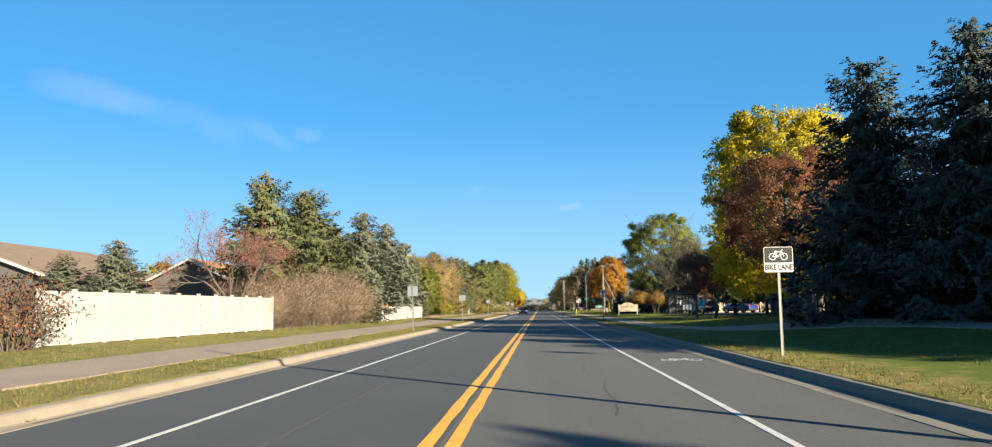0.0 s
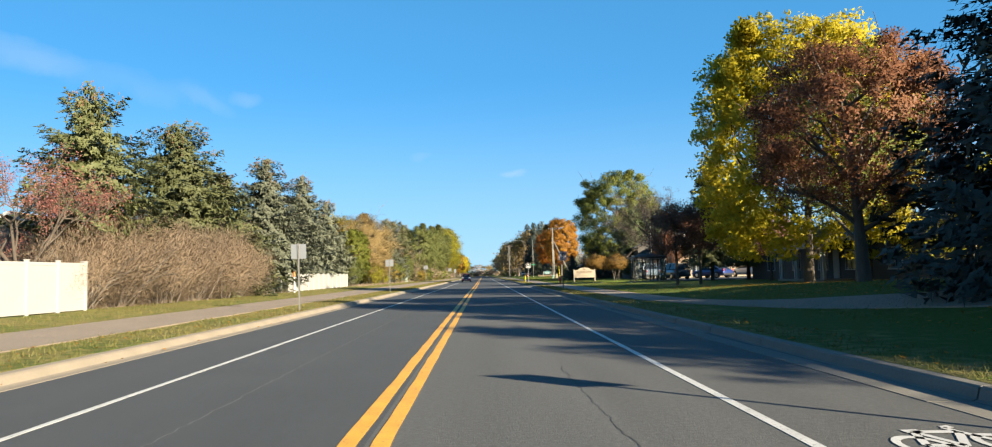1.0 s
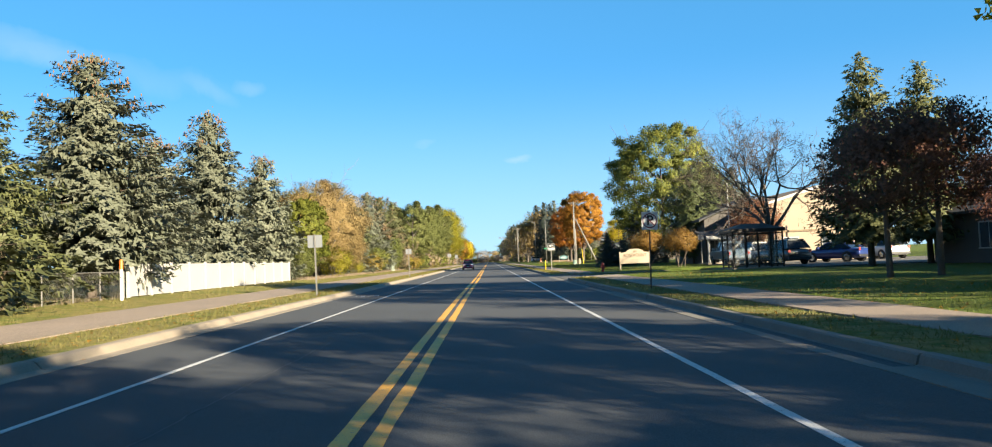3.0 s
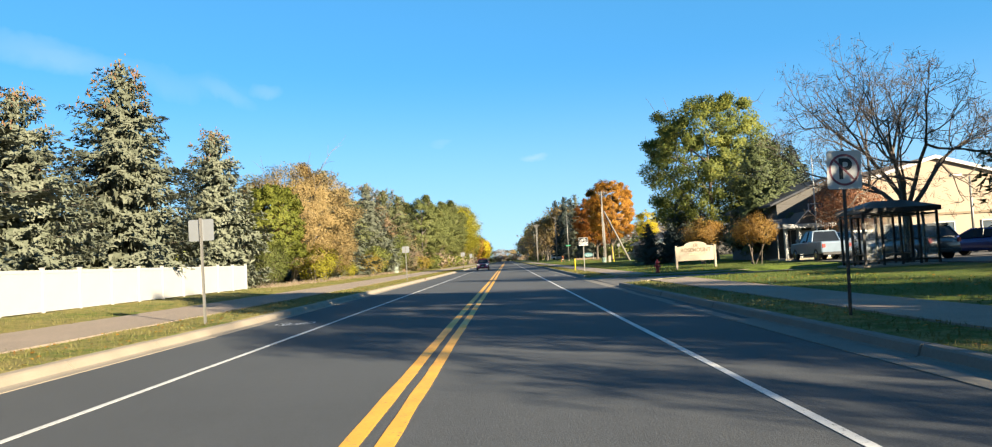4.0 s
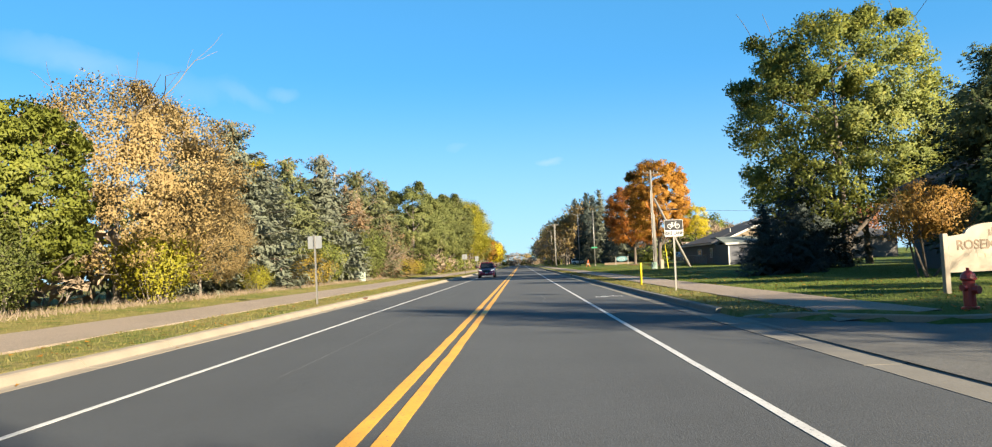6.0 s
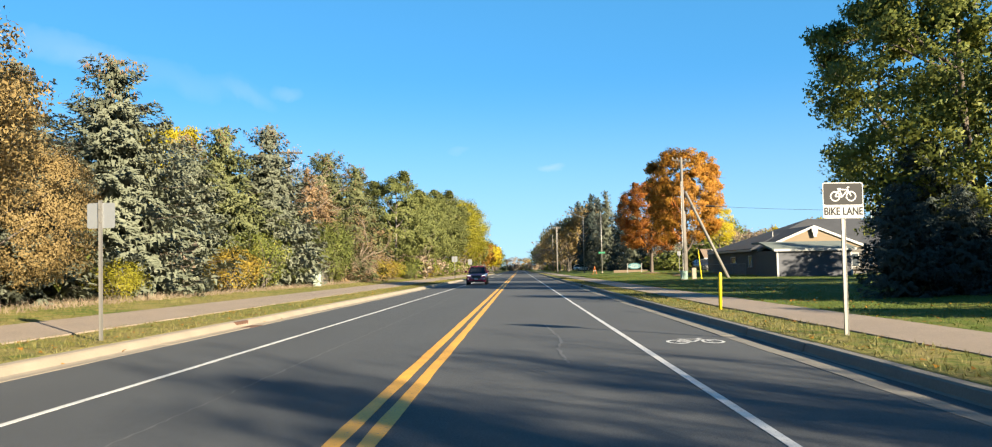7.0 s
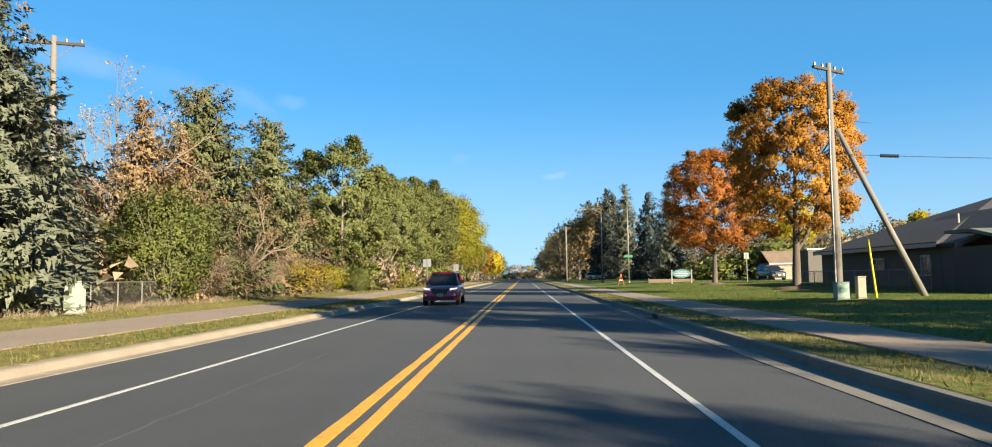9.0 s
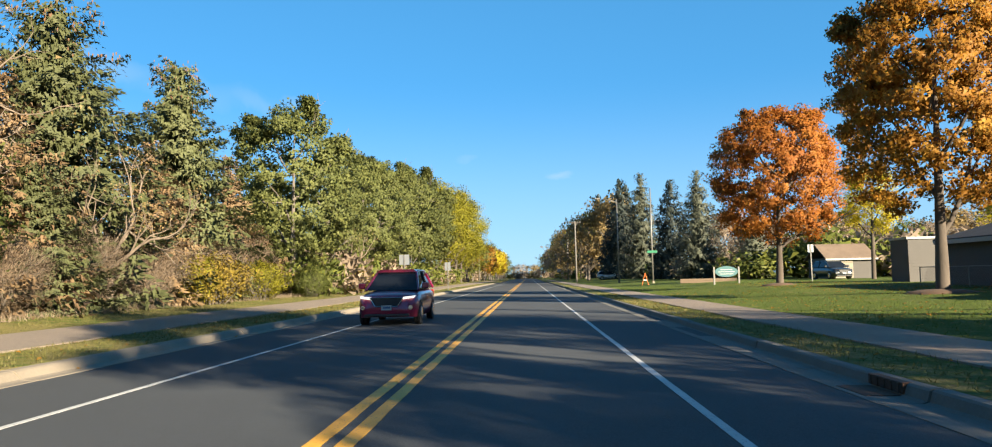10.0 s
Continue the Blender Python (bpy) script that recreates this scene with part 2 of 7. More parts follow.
M["leaf_maroon"] = leafy("leaf_maroon", (0.16, 0.075, 0.06), (0.3, 0.14, 0.1), (0.44, 0.22, 0.15), 0.45)
M["leaf_tan"] = leafy("leaf_tan", (0.28, 0.19, 0.075), (0.46, 0.33, 0.14), (0.56, 0.43, 0.2), 0.38)
M["leaf_brown"] = leafy("leaf_brown", (0.24, 0.175, 0.12), (0.42, 0.32, 0.23), (0.56, 0.45, 0.33), 0.35)
M["leaf_hedge"] = leafy("leaf_hedge", (0.22, 0.155, 0.105), (0.34, 0.25, 0.17), (0.44, 0.34, 0.24), 0.2, 0.8)
M["leaf_green"] = leafy("leaf_green", (0.075, 0.1, 0.032), (0.2, 0.225, 0.072), (0.36, 0.36, 0.11), 0.38)
M["leaf_olive"] = leafy("leaf_olive", (0.08, 0.11, 0.028), (0.2, 0.24, 0.056), (0.46, 0.42, 0.07), 0.4)
M["leaf_dense"] = leafy("leaf_dense", (0.06, 0.08, 0.022), (0.15, 0.18, 0.045), (0.3, 0.31, 0.075), 0.36)
M["leaf_fresh"] = leafy("leaf_fresh", (0.09, 0.11, 0.02), (0.22, 0.25, 0.04), (0.4, 0.4, 0.07), 0.4)
M["leaf_lime"] = leafy("leaf_lime", (0.16, 0.16, 0.015), (0.34, 0.32, 0.03), (0.55, 0.47, 0.04), 0.42)


def grass_material():
    m, t, b = nodes_of("grass")
    fine = noise_tex(t, 26, 4, 0.75)
    mid = noise_tex(t, 2.4, 5, 0.65)
    wide = noise_tex(t, 0.22, 4, 0.6)
    green = ramp(t, [(0.3, (0.042, 0.066, 0.01)), (0.7, (0.115, 0.15, 0.027))], fine)
    dry = ramp(t, [(0.3, (0.13, 0.11, 0.038)), (0.7, (0.26, 0.215, 0.08))], fine)
    # dry turf on the west verge, greener lawn to the east
    c = t.nodes.new("ShaderNodeTexCoord")
    s = t.nodes.new("ShaderNodeSeparateXYZ")
    t.links.new(c.outputs["Object"], s.inputs[0])
    side = t.nodes.new("ShaderNodeMapRange")
    side.inputs["From Min"].default_value, side.inputs["From Max"].default_value = 6.8, 9.0
    side.inputs["To Min"].default_value, side.inputs["To Max"].default_value = 0.09, -0.12
    t.links.new(s.outputs[0], side.inputs[0])
    a = t.nodes.new("ShaderNodeMath")
    t.links.new(mid, a.inputs[0])
    t.links.new(side.outputs[0], a.inputs[1])
    a2 = t.nodes.new("ShaderNodeMath")
    a2.operation = "MULTIPLY_ADD"
    t.links.new(wide, a2.inputs[0])
    a2.inputs[1].default_value = 0.6
    t.links.new(a.outputs[0], a2.inputs[2])
    fac = ramp(t, [(0.74, (0, 0, 0)), (0.96, (1, 1, 1))], a2.outputs[0])
    t.links.new(mixed(t, green, dry, fac), b.inputs["Base Color"])
    b.inputs["Roughness"].default_value = 0.9
    b.inputs["Specular IOR Level"].default_value = 0.15
    bump(t, b, fine, 0.9, 0.05)
    return m


M["grass"] = grass_material()
M["blades"] = leafy("blades", (0.09, 0.1, 0.02), (0.2, 0.19, 0.05), (0.38, 0.31, 0.12), 0.3)
M["lawn_blades"] = leafy("lawn_blades", (0.07, 0.11, 0.018), (0.14, 0.2, 0.03), (0.25, 0.29, 0.06), 0.3)


# ---- building helpers ----
def mesh_of(name, verts, faces, material, smooth=False):
    me = bpy.data.meshes.new(name)
    me.from_pydata(verts, [], faces)
    me.update()
    me.materials.append(material)
    if smooth:
        me.polygons.foreach_set("use_smooth", [True] * len(me.polygons))
    return me


def part(name, bm, material, parent=None, label="", smooth=False):
    """Links a bmesh, or a ready mesh, as one object under a thing or a part."""
    if isinstance(bm, bmesh.types.BMesh):
        me = bpy.data.meshes.new(name)
        bm.normal_update()
        bm.to_mesh(me)
        bm.free()
        me.materials.append(material)
        if smooth:
            me.polygons.foreach_set("use_smooth", [True] * len(me.polygons))
    else:
        me = bm
    ob = new(name, me)
    ob.parent = parent
    return tagged(ob, label)


def thing(name, label, category, at=None, group="", kind=""):
    ob = new(name)
    ob.empty_display_size = 0.2
    if at is not None:
        ob.matrix_basis = at
    return tagged(ob, label, category, group, kind)


def add_box(bm, x0, y0, z0, x1, y1, z1, bevel=0.0, m=None):
    r = bmesh.ops.create_cube(bm, size=1.0)
    vs = r["verts"]
    for v in vs:
        v.co = Vector((x0 + (v.co.x + 0.5) * (x1 - x0), y0 + (v.co.y + 0.5) * (y1 - y0), z0 + (v.co.z + 0.5) * (z1 - z0)))
        if m is not None:
            v.co = m @ v.co
    if bevel:
        es = list({e for v in vs for e in v.link_edges})
        bmesh.ops.bevel(bm, geom=es, offset=bevel, segments=2, profile=0.5, affect="EDGES")
    return bm


def box(x0, y0, z0, x1, y1, z1, bevel=0.0, m=None):
    return add_box(bmesh.new(), x0, y0, z0, x1, y1, z1, bevel, m)


def add_tube(bm, points, radii, sides=8, cap=True):
    rings = []
    for i, p in enumerate(points):
        p = Vector(p)
        d = Vector(points[min(i + 1, len(points) - 1)]) - Vector(points[max(i - 1, 0)])
        q = d.to_track_quat("Z", "Y")
        r = radii[i] if isinstance(radii, (list, tuple)) else radii
        rings.append([bm.verts.new(p + q @ Vector((r * math.cos(2 * math.pi * k / sides), r * math.sin(2 * math.pi * k / sides), 0))) for k in range(sides)])
    for a, b in zip(rings, rings[1:]):
        for k in range(sides):
            bm.faces.new((a[k], a[(k + 1) % sides], b[(k + 1) % sides], b[k]))
    if cap:
        bm.faces.new(rings[0][::-1])
        bm.faces.new(rings[-1])
    return bm


def tube(points, radii, sides=8):
    return add_tube(bmesh.new(), points, radii, sides)


def prism(outline, y0, y1, axis="y", m=None):
    """A flat outline of (a, z) pairs carried along an axis: a=x for axis y, a=y for axis x; axis z takes (x, y)."""
    bm = bmesh.new()
    place = {"y": lambda a, z, s: (a, s, z), "x": lambda a, z, s: (s, a, z), "z": lambda a, z, s: (a, z, s)}[axis]
    lo = [bm.verts.new(place(a, z, y0)) for a, z in outline]
    hi = [bm.verts.new(place(a, z, y1)) for a, z in outline]
    n = len(outline)
    bm.faces.new(lo)
    bm.faces.new(hi[::-1])
    for i in range(n):
        bm.faces.new((lo[(i + 1) % n], lo[i], hi[i], hi[(i + 1) % n]))
    bmesh.ops.recalc_face_normals(bm, faces=bm.faces)
    if m is not None:
        bm.transform(m)
    return bm


def smoothstep(a, b, v):
    t = min(1.0, max(0.0, (v - a) / (b - a)))
    return t * t * (3 - 2 * t)


STREET_A, STREET_B = 96.2, 103.4


def in_street(x, y):
    """The side street that opens to the east, with flared corners."""
    flare = 3.2 * (1 - smoothstep(5.9, 9.4, x)) if x < 9.4 else 0.0
    return x > 5.6 and STREET_A - flare < y < STREET_B + flare


def ground_z(x, y):
    """Height of the turf."""
    if abs(x) < 6.12:
        return -0.08
    if x < 0:
        return 0.15 + 0.25 * smoothstep(-8, -15, x)
    if in_street(x, y):
        return -0.05
    z = 0.15 + 0.12 * smoothstep(9.5, 18, x)
    z += 0.62 * smoothstep(9.5, 14.5, x) * math.exp(-(((y - 38) / 17.0) ** 2))
    z += 0.35 * smoothstep(10, 22, x) * smoothstep(150, 200, y)
    return z


# ---- ground, road, kerbs, paths ----
def spread(a, b, n):
    return [a + (b - a) * i / n for i in range(n)]


def build_ground():
    xs = [-1800, -700, -300, -120, -70, -45, -32] + spread(-26, -6.3, 20) + [-6.3, -6.12, -6.05, -3, 0, 3, 6.05, 6.13, 6.3]
    xs += spread(6.8, 30, 29) + [30, 36, 45, 70, 120, 300, 700, 1800]
    ys = [-600, -200, -80, -40] + spread(-20, 92, 56) + spread(92, 108, 40) + spread(108, 320, 90) + [320, 400, 500, 700, 1000, 1600, 3200]
    verts = [(x, y, ground_z(x, y) + (0.035 * noise.noise((x * 0.35, y * 0.35, 0)) if abs(x) > 6.6 else 0)) for y in ys for x in xs]
    n = len(xs)
    faces = [(j * n + i, j * n + i + 1, (j + 1) * n + i + 1, (j + 1) * n + i) for j in range(len(ys) - 1) for i in range(n - 1)]
    ob = new("ground", mesh_of("ground", verts, faces, M["grass"], True))
    return tagged(ob, "green and dry mown grass ground beside the road", "ground", kind="structure")


def strip(name, x0, x1, z, material, label, y0=-60.0, y1=900.0, wobble=0.0, category="road", step=6.0, thick=0.06, drift=0.0):
    """A flat slab along the road between two lines."""
    n = max(2, int((y1 - y0) / step))
    verts, faces = [], []
    for i in range(n + 1):
        y = y0 + (y1 - y0) * i / n
        w = wobble * noise.noise((y * 0.8, x0, 0)), wobble * noise.noise((y * 0.8, x1 + 9, 0))
        a, b = x0 + w[0] + drift * smoothstep(70, 112, y), x1 + w[1] + drift * smoothstep(70, 112, y)
        verts += [(a, y, z - thick), (a, y, z), (b, y, z), (b, y, z - thick)]
    for i in range(n):
        a, b = i * 4, i * 4 + 4
        faces += [(a, b, b + 1, a + 1), (a + 1, b + 1, b + 2, a + 2), (a + 2, b + 2, b + 3, a + 3)]
    ob = new(name, mesh_of(name, verts, faces, material))
    return tagged(ob, label, category, kind="structure")


build_ground()
strip("road_lane_west", -5.9, 0.0, 0.0, M["asphalt_left"], "dark smooth asphalt of the oncoming lane")
strip("road_lane_east", 0.0, 5.98, 0.0, M["asphalt_right"], "coarse grey worn asphalt of the near lane")
for i, x in enumerate((-0.142, 0.142)):
    strip("centre_line", x - 0.08, x + 0.08, 0.006, M["yellow_paint"], "worn double yellow centre line on asphalt", step=0.5, wobble=0.02, category="road marking", thick=0.004, y1=500, drift=0.11)
strip("edge_line_west", -3.5, -3.41, 0.006, M["white_paint"], "thin white bike lane line on asphalt", step=1.0, wobble=0.012, category="road marking", thick=0.004, y1=500)
strip("edge_line_east", 3.55, 3.65, 0.006, M["white_paint"], "thin white bike lane line on asphalt", step=1.0, wobble=0.012, category="road marking", thick=0.004, y1=500)

KERB_E = [(5.47, -0.06), (5.47, 0.008), (5.92, 0.0), (5.97, 0.02), (6.0, 0.125), (6.03, 0.148), (6.15, 0.155), (6.18, 0.14), (6.18, -0.06)]
KERB_W = [(-5.5, -0.06), (-5.5, 0.008), (-5.72, 0.004), (-5.8, 0.02), (-5.9, 0.125), (-5.95, 0.15), (-6.12, 0.155), (-6.18, 0.14), (-6.18, -0.06)]
KERB_LOW = [(5.47, -0.06), (5.47, 0.01), (5.95, 0.008), (6.0, 0.02), (6.18, 0.024), (6.18, -0.06)]


def kerb_mesh(name, profile, length, material):
    bm = prism(profile, 0.006, length - 0.006)
    me = bpy.data.meshes.new(name)
    bm.to_mesh(me)
    bm.free()
    me.materials.append(material)
    return me


def build_kerb(name, profile, y0, y1, label, low=()):
    root = thing(name, label, "kerb", kind="structure")
    # the east kerb gets the concrete with shade in its colour
    stuff = M["kerb_shaded"] if profile[0][0] > 0 else M["concrete"]
    step, full, flat = 3.0, kerb_mesh("kerb_stone", profile, 3.0, stuff), kerb_mesh("kerb_stone", KERB_LOW, 3.0, stuff)
    y = y0
    rng = random.Random(4)
    while y < y1:
        dropped = any(a <= y + 1.5 <= b for a, b in low)
        o = part("kerb_stone", flat if dropped else full, None, root)
        o.matrix_basis = pose(rng.uniform(-0.008, 0.008), y, rng.uniform(-0.006, 0.004), 0, 0, rng.uniform(-0.12, 0.12))
        y += step
    return root


build_kerb("kerb_west", KERB_W, -12, 330, "weathered tan concrete kerb beside the dry verge")
build_kerb("kerb_east", KERB_E, -12, 330, "weathered concrete kerb and gutter, darkened for shade, beside the lawn", low=[(93.5, 106.5), (231, 240)])


def path_strip(name, x0, x1, y0, y1, material, label, lift=0.03, category="footpath", bend=0.0):
    """A slab that follows the turf."""
    verts, faces = [], []
    n = max(2, int((y1 - y0) / 1.5))
    cols = 4
    for i in range(n + 1):
        y = y0 + (y1 - y0) * i / n
        off = bend * (1 - smoothstep(15, 52, y))
        a, b = x0 + off + 0.07 * noise.noise((y * 0.5, 3, 0)), x1 + off + 0.07 * noise.noise((y * 0.5, 8, 0))
        zs = [max(ground_z(x, y), 0.0) + lift for x in (a, b)]
        verts.append((a, y, zs[0] - 0.12))
        verts += [(a + (b - a) * k / (cols - 1), y, zs[0] + (zs[1] - zs[0]) * k / (cols - 1)) for k in range(cols)]
        verts.append((b, y, zs[1] - 0.12))
    w = cols + 2
    faces = [(i * w + k, i * w + k + 1, (i + 1) * w + k + 1, (i + 1) * w + k) for i in range(n) for k in range(w - 1)]
    ob = new(name, mesh_of(name, verts, faces, material))
    return tagged(ob, label, category, kind="structure")


path_strip("path_west", -10.9, -8.25, -40, 420, M["trail"], "worn brown-grey asphalt trail between strips of dry grass")
path_strip("path_east", 7.5, 9.45, -10, STREET_A - 1.2, M["trail"], "worn brown-grey asphalt path beside the lawn", bend=8.0)
path_strip("path_east_far", 7.5, 9.45, STREET_B + 1.2, 420, M["trail"], "worn brown-grey asphalt path beside the lawn")


def build_street():
    """The side street's surface with its flared mouth."""
    xs = [5.98, 6.3, 6.8, 7.4, 8.0, 8.7, 9.4, 12, 18, 24, 34, 46]
    verts, faces = [], []
    for x in xs:
        flare = 3.2 * (1 - smoothstep(5.9, 9.4, x)) if x < 9.4 else 0.0
        verts += [(x, STREET_A - flare, 0.016), (x, (STREET_A + STREET_B) / 2, 0.03), (x, STREET_B + flare, 0.016)]
    for i in range(len(xs) - 1):
        a = i * 3
        faces += [(a, a + 3, a + 4, a + 1), (a + 1, a + 4, a + 5, a + 2)]
    ob = new("side_street", mesh_of("side_street", verts, faces, M["asphalt_street"]))
    tagged(ob, "pale grey asphalt side street opening off the road", "road", kind="structure")
    # parking court behind the lawn
    court = new("parking_court", mesh_of("parking_court", [], [], M["asphalt_street"]))
    bm = prism([(20.5, 90), (34, 90), (46, 96), (46, 112), (20.2, 112)], 0.2, 0.33, "z")
    bm.to_mesh(court.data)
    bm.free()
    tagged(court, "grey asphalt parking court behind the lawn", "parking", kind="structure")
    # kerbs round the two mouths
    for side, base in ((-1, STREET_A), (1, STREET_B)):
        bm = bmesh.new()
        pts = []
        for i in range(13):
            x = 6.1 + 3.3 * i / 12
            pts.append((x, base + side * (3.2 * (1 - smoothstep(5.9, 9.4, x)) + 0.02)))
        pts.append((20.0, base + side * 0.02))
        ring = []
        for i, (x, y) in enumerate(pts):
            h = 0.15 if i > 3 else 0.03 + 0.03 * i
            ring.append([bm.verts.new((x, y + side * d, z)) for d, z in ((0, -0.05), (0.01, h - 0.02), (0.04, h), (0.17, h), (0.18, -0.05))])
        for a, b in zip(ring, ring[1:]):
            for k in range(4):
                bm.faces.new((a[k], a[k + 1], b[k + 1], b[k]))
        bmesh.ops.recalc_face_normals(bm, faces=bm.faces)
        o = part("corner_kerb", bm, M["concrete"])
        tagged(o, "curved concrete kerb at the street corner", "kerb", kind="structure")


build_street()


# ---- trees ----
def quads(centres, along, across, length, width):
    """One pointed leaf, three corners, at each centre."""
    tip = along * length[:, None] * 0.5
    side = across * width[:, None] * 0.5
    return np.stack([centres - tip + side, centres + tip, centres - tip - side], 1).reshape(-1, 3)


def unit(a):
    return a / np.maximum(np.linalg.norm(a, axis=-1, keepdims=True), 1e-6)


def leaf_mesh(name, v, material, normals=None):
    """Leaves as one mesh; normals turn the light on each leaf to that of the clump that it belongs to."""
    n = len(v) // 3
    if normals is not None:
        v = v.reshape(n, 3, 3)
        face = np.cross(v[:, 1] - v[:, 0], v[:, 2] - v[:, 0])
        flip = (face * normals).sum(1) < 0
        v[flip] = v[flip][:, ::-1]
        v = v.reshape(-1, 3)
    me = bpy.data.meshes.new(name)
    me.vertices.add(n * 3)
    me.vertices.foreach_set("co", np.ascontiguousarray(v, dtype=np.float32).ravel())
    me.loops.add(n * 3)
    me.loops.foreach_set("vertex_index", np.arange(n * 3, dtype=np.int32))
    me.polygons.add(n)
    me.polygons.foreach_set("loop_start", np.arange(0, n * 3, 3, dtype=np.int32))
    me.update(calc_edges=True)
    if normals is not None:
        me.polygons.foreach_set("use_smooth", np.ones(n, dtype=bool))
        me.normals_split_custom_set(np.repeat(unit(normals), 3, 0).astype(np.float32))
    me.materials.append(material)
    return me


def conifer_meshes(seed, h, r, material, droop=0.22, density=1.15, bare=0.03, ragged=0.25, spray=0.34, power=0.8, cones=0, layer=0.64, inner=9):
    """Trunk, crown and cones of a spruce: tiers of arching boughs, each a tapering frond of side twigs set with needle sprays."""
    g = np.random.default_rng(seed)
    C, A, N, L, W = [], [], [], [], []
    wood, ends = [], []
    up = np.array([0, 0, 1.0])
    z = bare * h
    lop = g.uniform(0.82, 1.15, 8)
    while z < h * 0.985:
        f = z / h
        reach = r * (1 - f) ** power * (0.72 + 0.28 * min(1, (f - bare) / 0.12 + 0.3)) + 0.12
        count = int(g.integers(6, 9)) if f < 0.8 else 5
        base = g.uniform(0, 6.28)
        for k in range(count):
            az = base + 6.283 * k / count + g.normal(0, 0.22)
            ln = max(0.15, reach * lop[int(az / 6.283 * 8) % 8] * (1 + g.normal(0, ragged * 0.5)))
            z0 = z + g.normal(0, 0.16)
            d = np.array([math.cos(az), math.sin(az), 0])
            side = np.array([-math.sin(az), math.cos(az), 0])
            rise = 0.45 if f > 0.85 else 0.12
            sag = droop * g.uniform(0.7, 1.3)
            spine = lambda q: q[:, None] * ln * d + np.stack([0 * q, 0 * q, z0 + ln * (rise * q - sag * q ** 1.4 + 0.16 * q ** 4)], 1)
            tip = spine(np.array([0.5, 1.0]))
            ends.append(tip[1])
            if k % 2 == 0 and f < 0.8:
                wood.append(([(0, 0, z0), tuple(tip[0]), tuple(tip[1])], [0.014 + 0.014 * (1 - f), 0.016, 0.006]))
            # side twigs, longest at the middle of the bough, each a tuft of sprays
            twigs = max(4, int(ln * 7.5))
            s = np.linspace(0.14, 1.0, twigs) + g.normal(0, 0.03, twigs)
            hand = np.where(np.arange(twigs) % 2, 1.0, -1.0)
            tl = (0.4 * ln * np.sin(np.pi * np.clip(s, 0.05, 0.93) ** 0.8) + 0.12) * g.uniform(0.65, 1.25, twigs)
            way = unit(d * g.uniform(0.55, 1.0, twigs)[:, None] + side * hand[:, None] * g.uniform(0.55, 1.0, twigs)[:, None] - up * g.uniform(0.05, 0.4, twigs)[:, None])
            per = max(3, int(7.0 * density * (0.5 + 0.5 * min(1.0, ln))))
            root = np.repeat(spine(s), per, 0)
            q = np.tile(np.linspace(0.1, 1.0, per), twigs) + g.normal(0, 0.06, twigs * per)
            n = twigs * per
            wy, ll = np.repeat(way, per, 0), np.repeat(tl, per)
            c = root + wy * (q * ll)[:, None] + g.normal(0, 0.035, (n, 3))
            c[:, 2] -= 0.2 * ll * q * q
            hang = (g.random(n) < 0.16)[:, None]
            a = unit(np.where(hang, wy * 0.5 - up, wy + g.normal(0, 0.28, (n, 3))))
            nrm = unit(d * 0.75 + up * 0.5 + wy * 0.3 + g.normal(0, 0.13, (n, 3)))
            k2 = spray * (0.55 + 0.45 * (1 - f))
            if inner:
                # coarse inner twigs that close the core
                m = max(2, int(ln * inner))
                si = g.uniform(0.05, 0.6, m)
                ci = si[:, None] * ln * d + side * (g.uniform(-0.28, 0.28, m) * ln)[:, None]
                ci[:, 2] = z0 - sag * ln * si ** 1.4 + g.uniform(-0.3, 0.1, m)
                C.append(ci), A.append(unit(g.normal(0, 0.5, (m, 3)) - up)), N.append(unit(d - 0.25 * up + g.normal(0, 0.3, (m, 3))))
                L.append(g.uniform(0.4, 0.7, m) * (0.5 + 0.5 * (1 - f))), W.append(g.uniform(0.2, 0.34, m) * (0.5 + 0.5 * (1 - f)))
            C.append(c), A.append(a), N.append(nrm)
            L.append(g.uniform(0.7, 1.25, n) * k2), W.append(g.uniform(0.3, 0.55, n) * k2)
        z += g.uniform(0.75, 1.25) * layer * (0.45 + 0.55 * (1 - f)) * h / 11
    C, A, N, L, W = (np.concatenate(q) for q in (C, A, N, L, W))
    # sprays lie flat on the light side, their faces turned up and outwards
    v = quads(C, A, unit(np.cross(A, N + g.normal(0, 0.25, N.shape))), L, W)
    bm = tube([(0, 0, -0.3), (0, 0, 0.3), (0.03, 0.02, h * 0.5), (0, 0, h * 0.97)], [h * 0.021, h * 0.016, h * 0.009, 0.012], 9)
    for pts, rr in wood:
        add_tube(bm, pts, rr, 3, cap=False)
    parts = [("crown", leaf_mesh("crown", v, material, N))]
    if cones:
        cb = bmesh.new()
        top = [e for e in ends if e[2] > 0.8 * h]
        for i in range(cones):
            e = top[int(g.integers(0, len(top)))]
            p = np.array([e[0] * 0.9, e[1] * 0.9, e[2]]) + g.normal(0, 0.13, 3)
            l, q = g.uniform(0.1, 0.17), g.uniform(0.024, 0.036)
            add_tube(cb, [tuple(p), tuple(p - up * l * 0.45), tuple(p - up * l)], [0.012, q, 0.01], 5)
        me = bpy.data.meshes.new("cone_crop")
        cb.to_mesh(me)
        cb.free()
        me.materials.append(M["cone"])
        parts.append(("cone_crop", me))
    return bm, parts


def limb_points(g, start, direction, length, bend=0.25, steps=4, lift=0.15):
    pts, p, d = [np.array(start)], np.array(start, float), unit(np.array(direction, float))
    for _ in range(steps):
        d = unit(d + g.normal(0, bend, 3) * 0.5 + np.array([0, 0, lift]) * 0.4)
        p = p + d * length / steps
        pts.append(p.copy())
    return pts, d


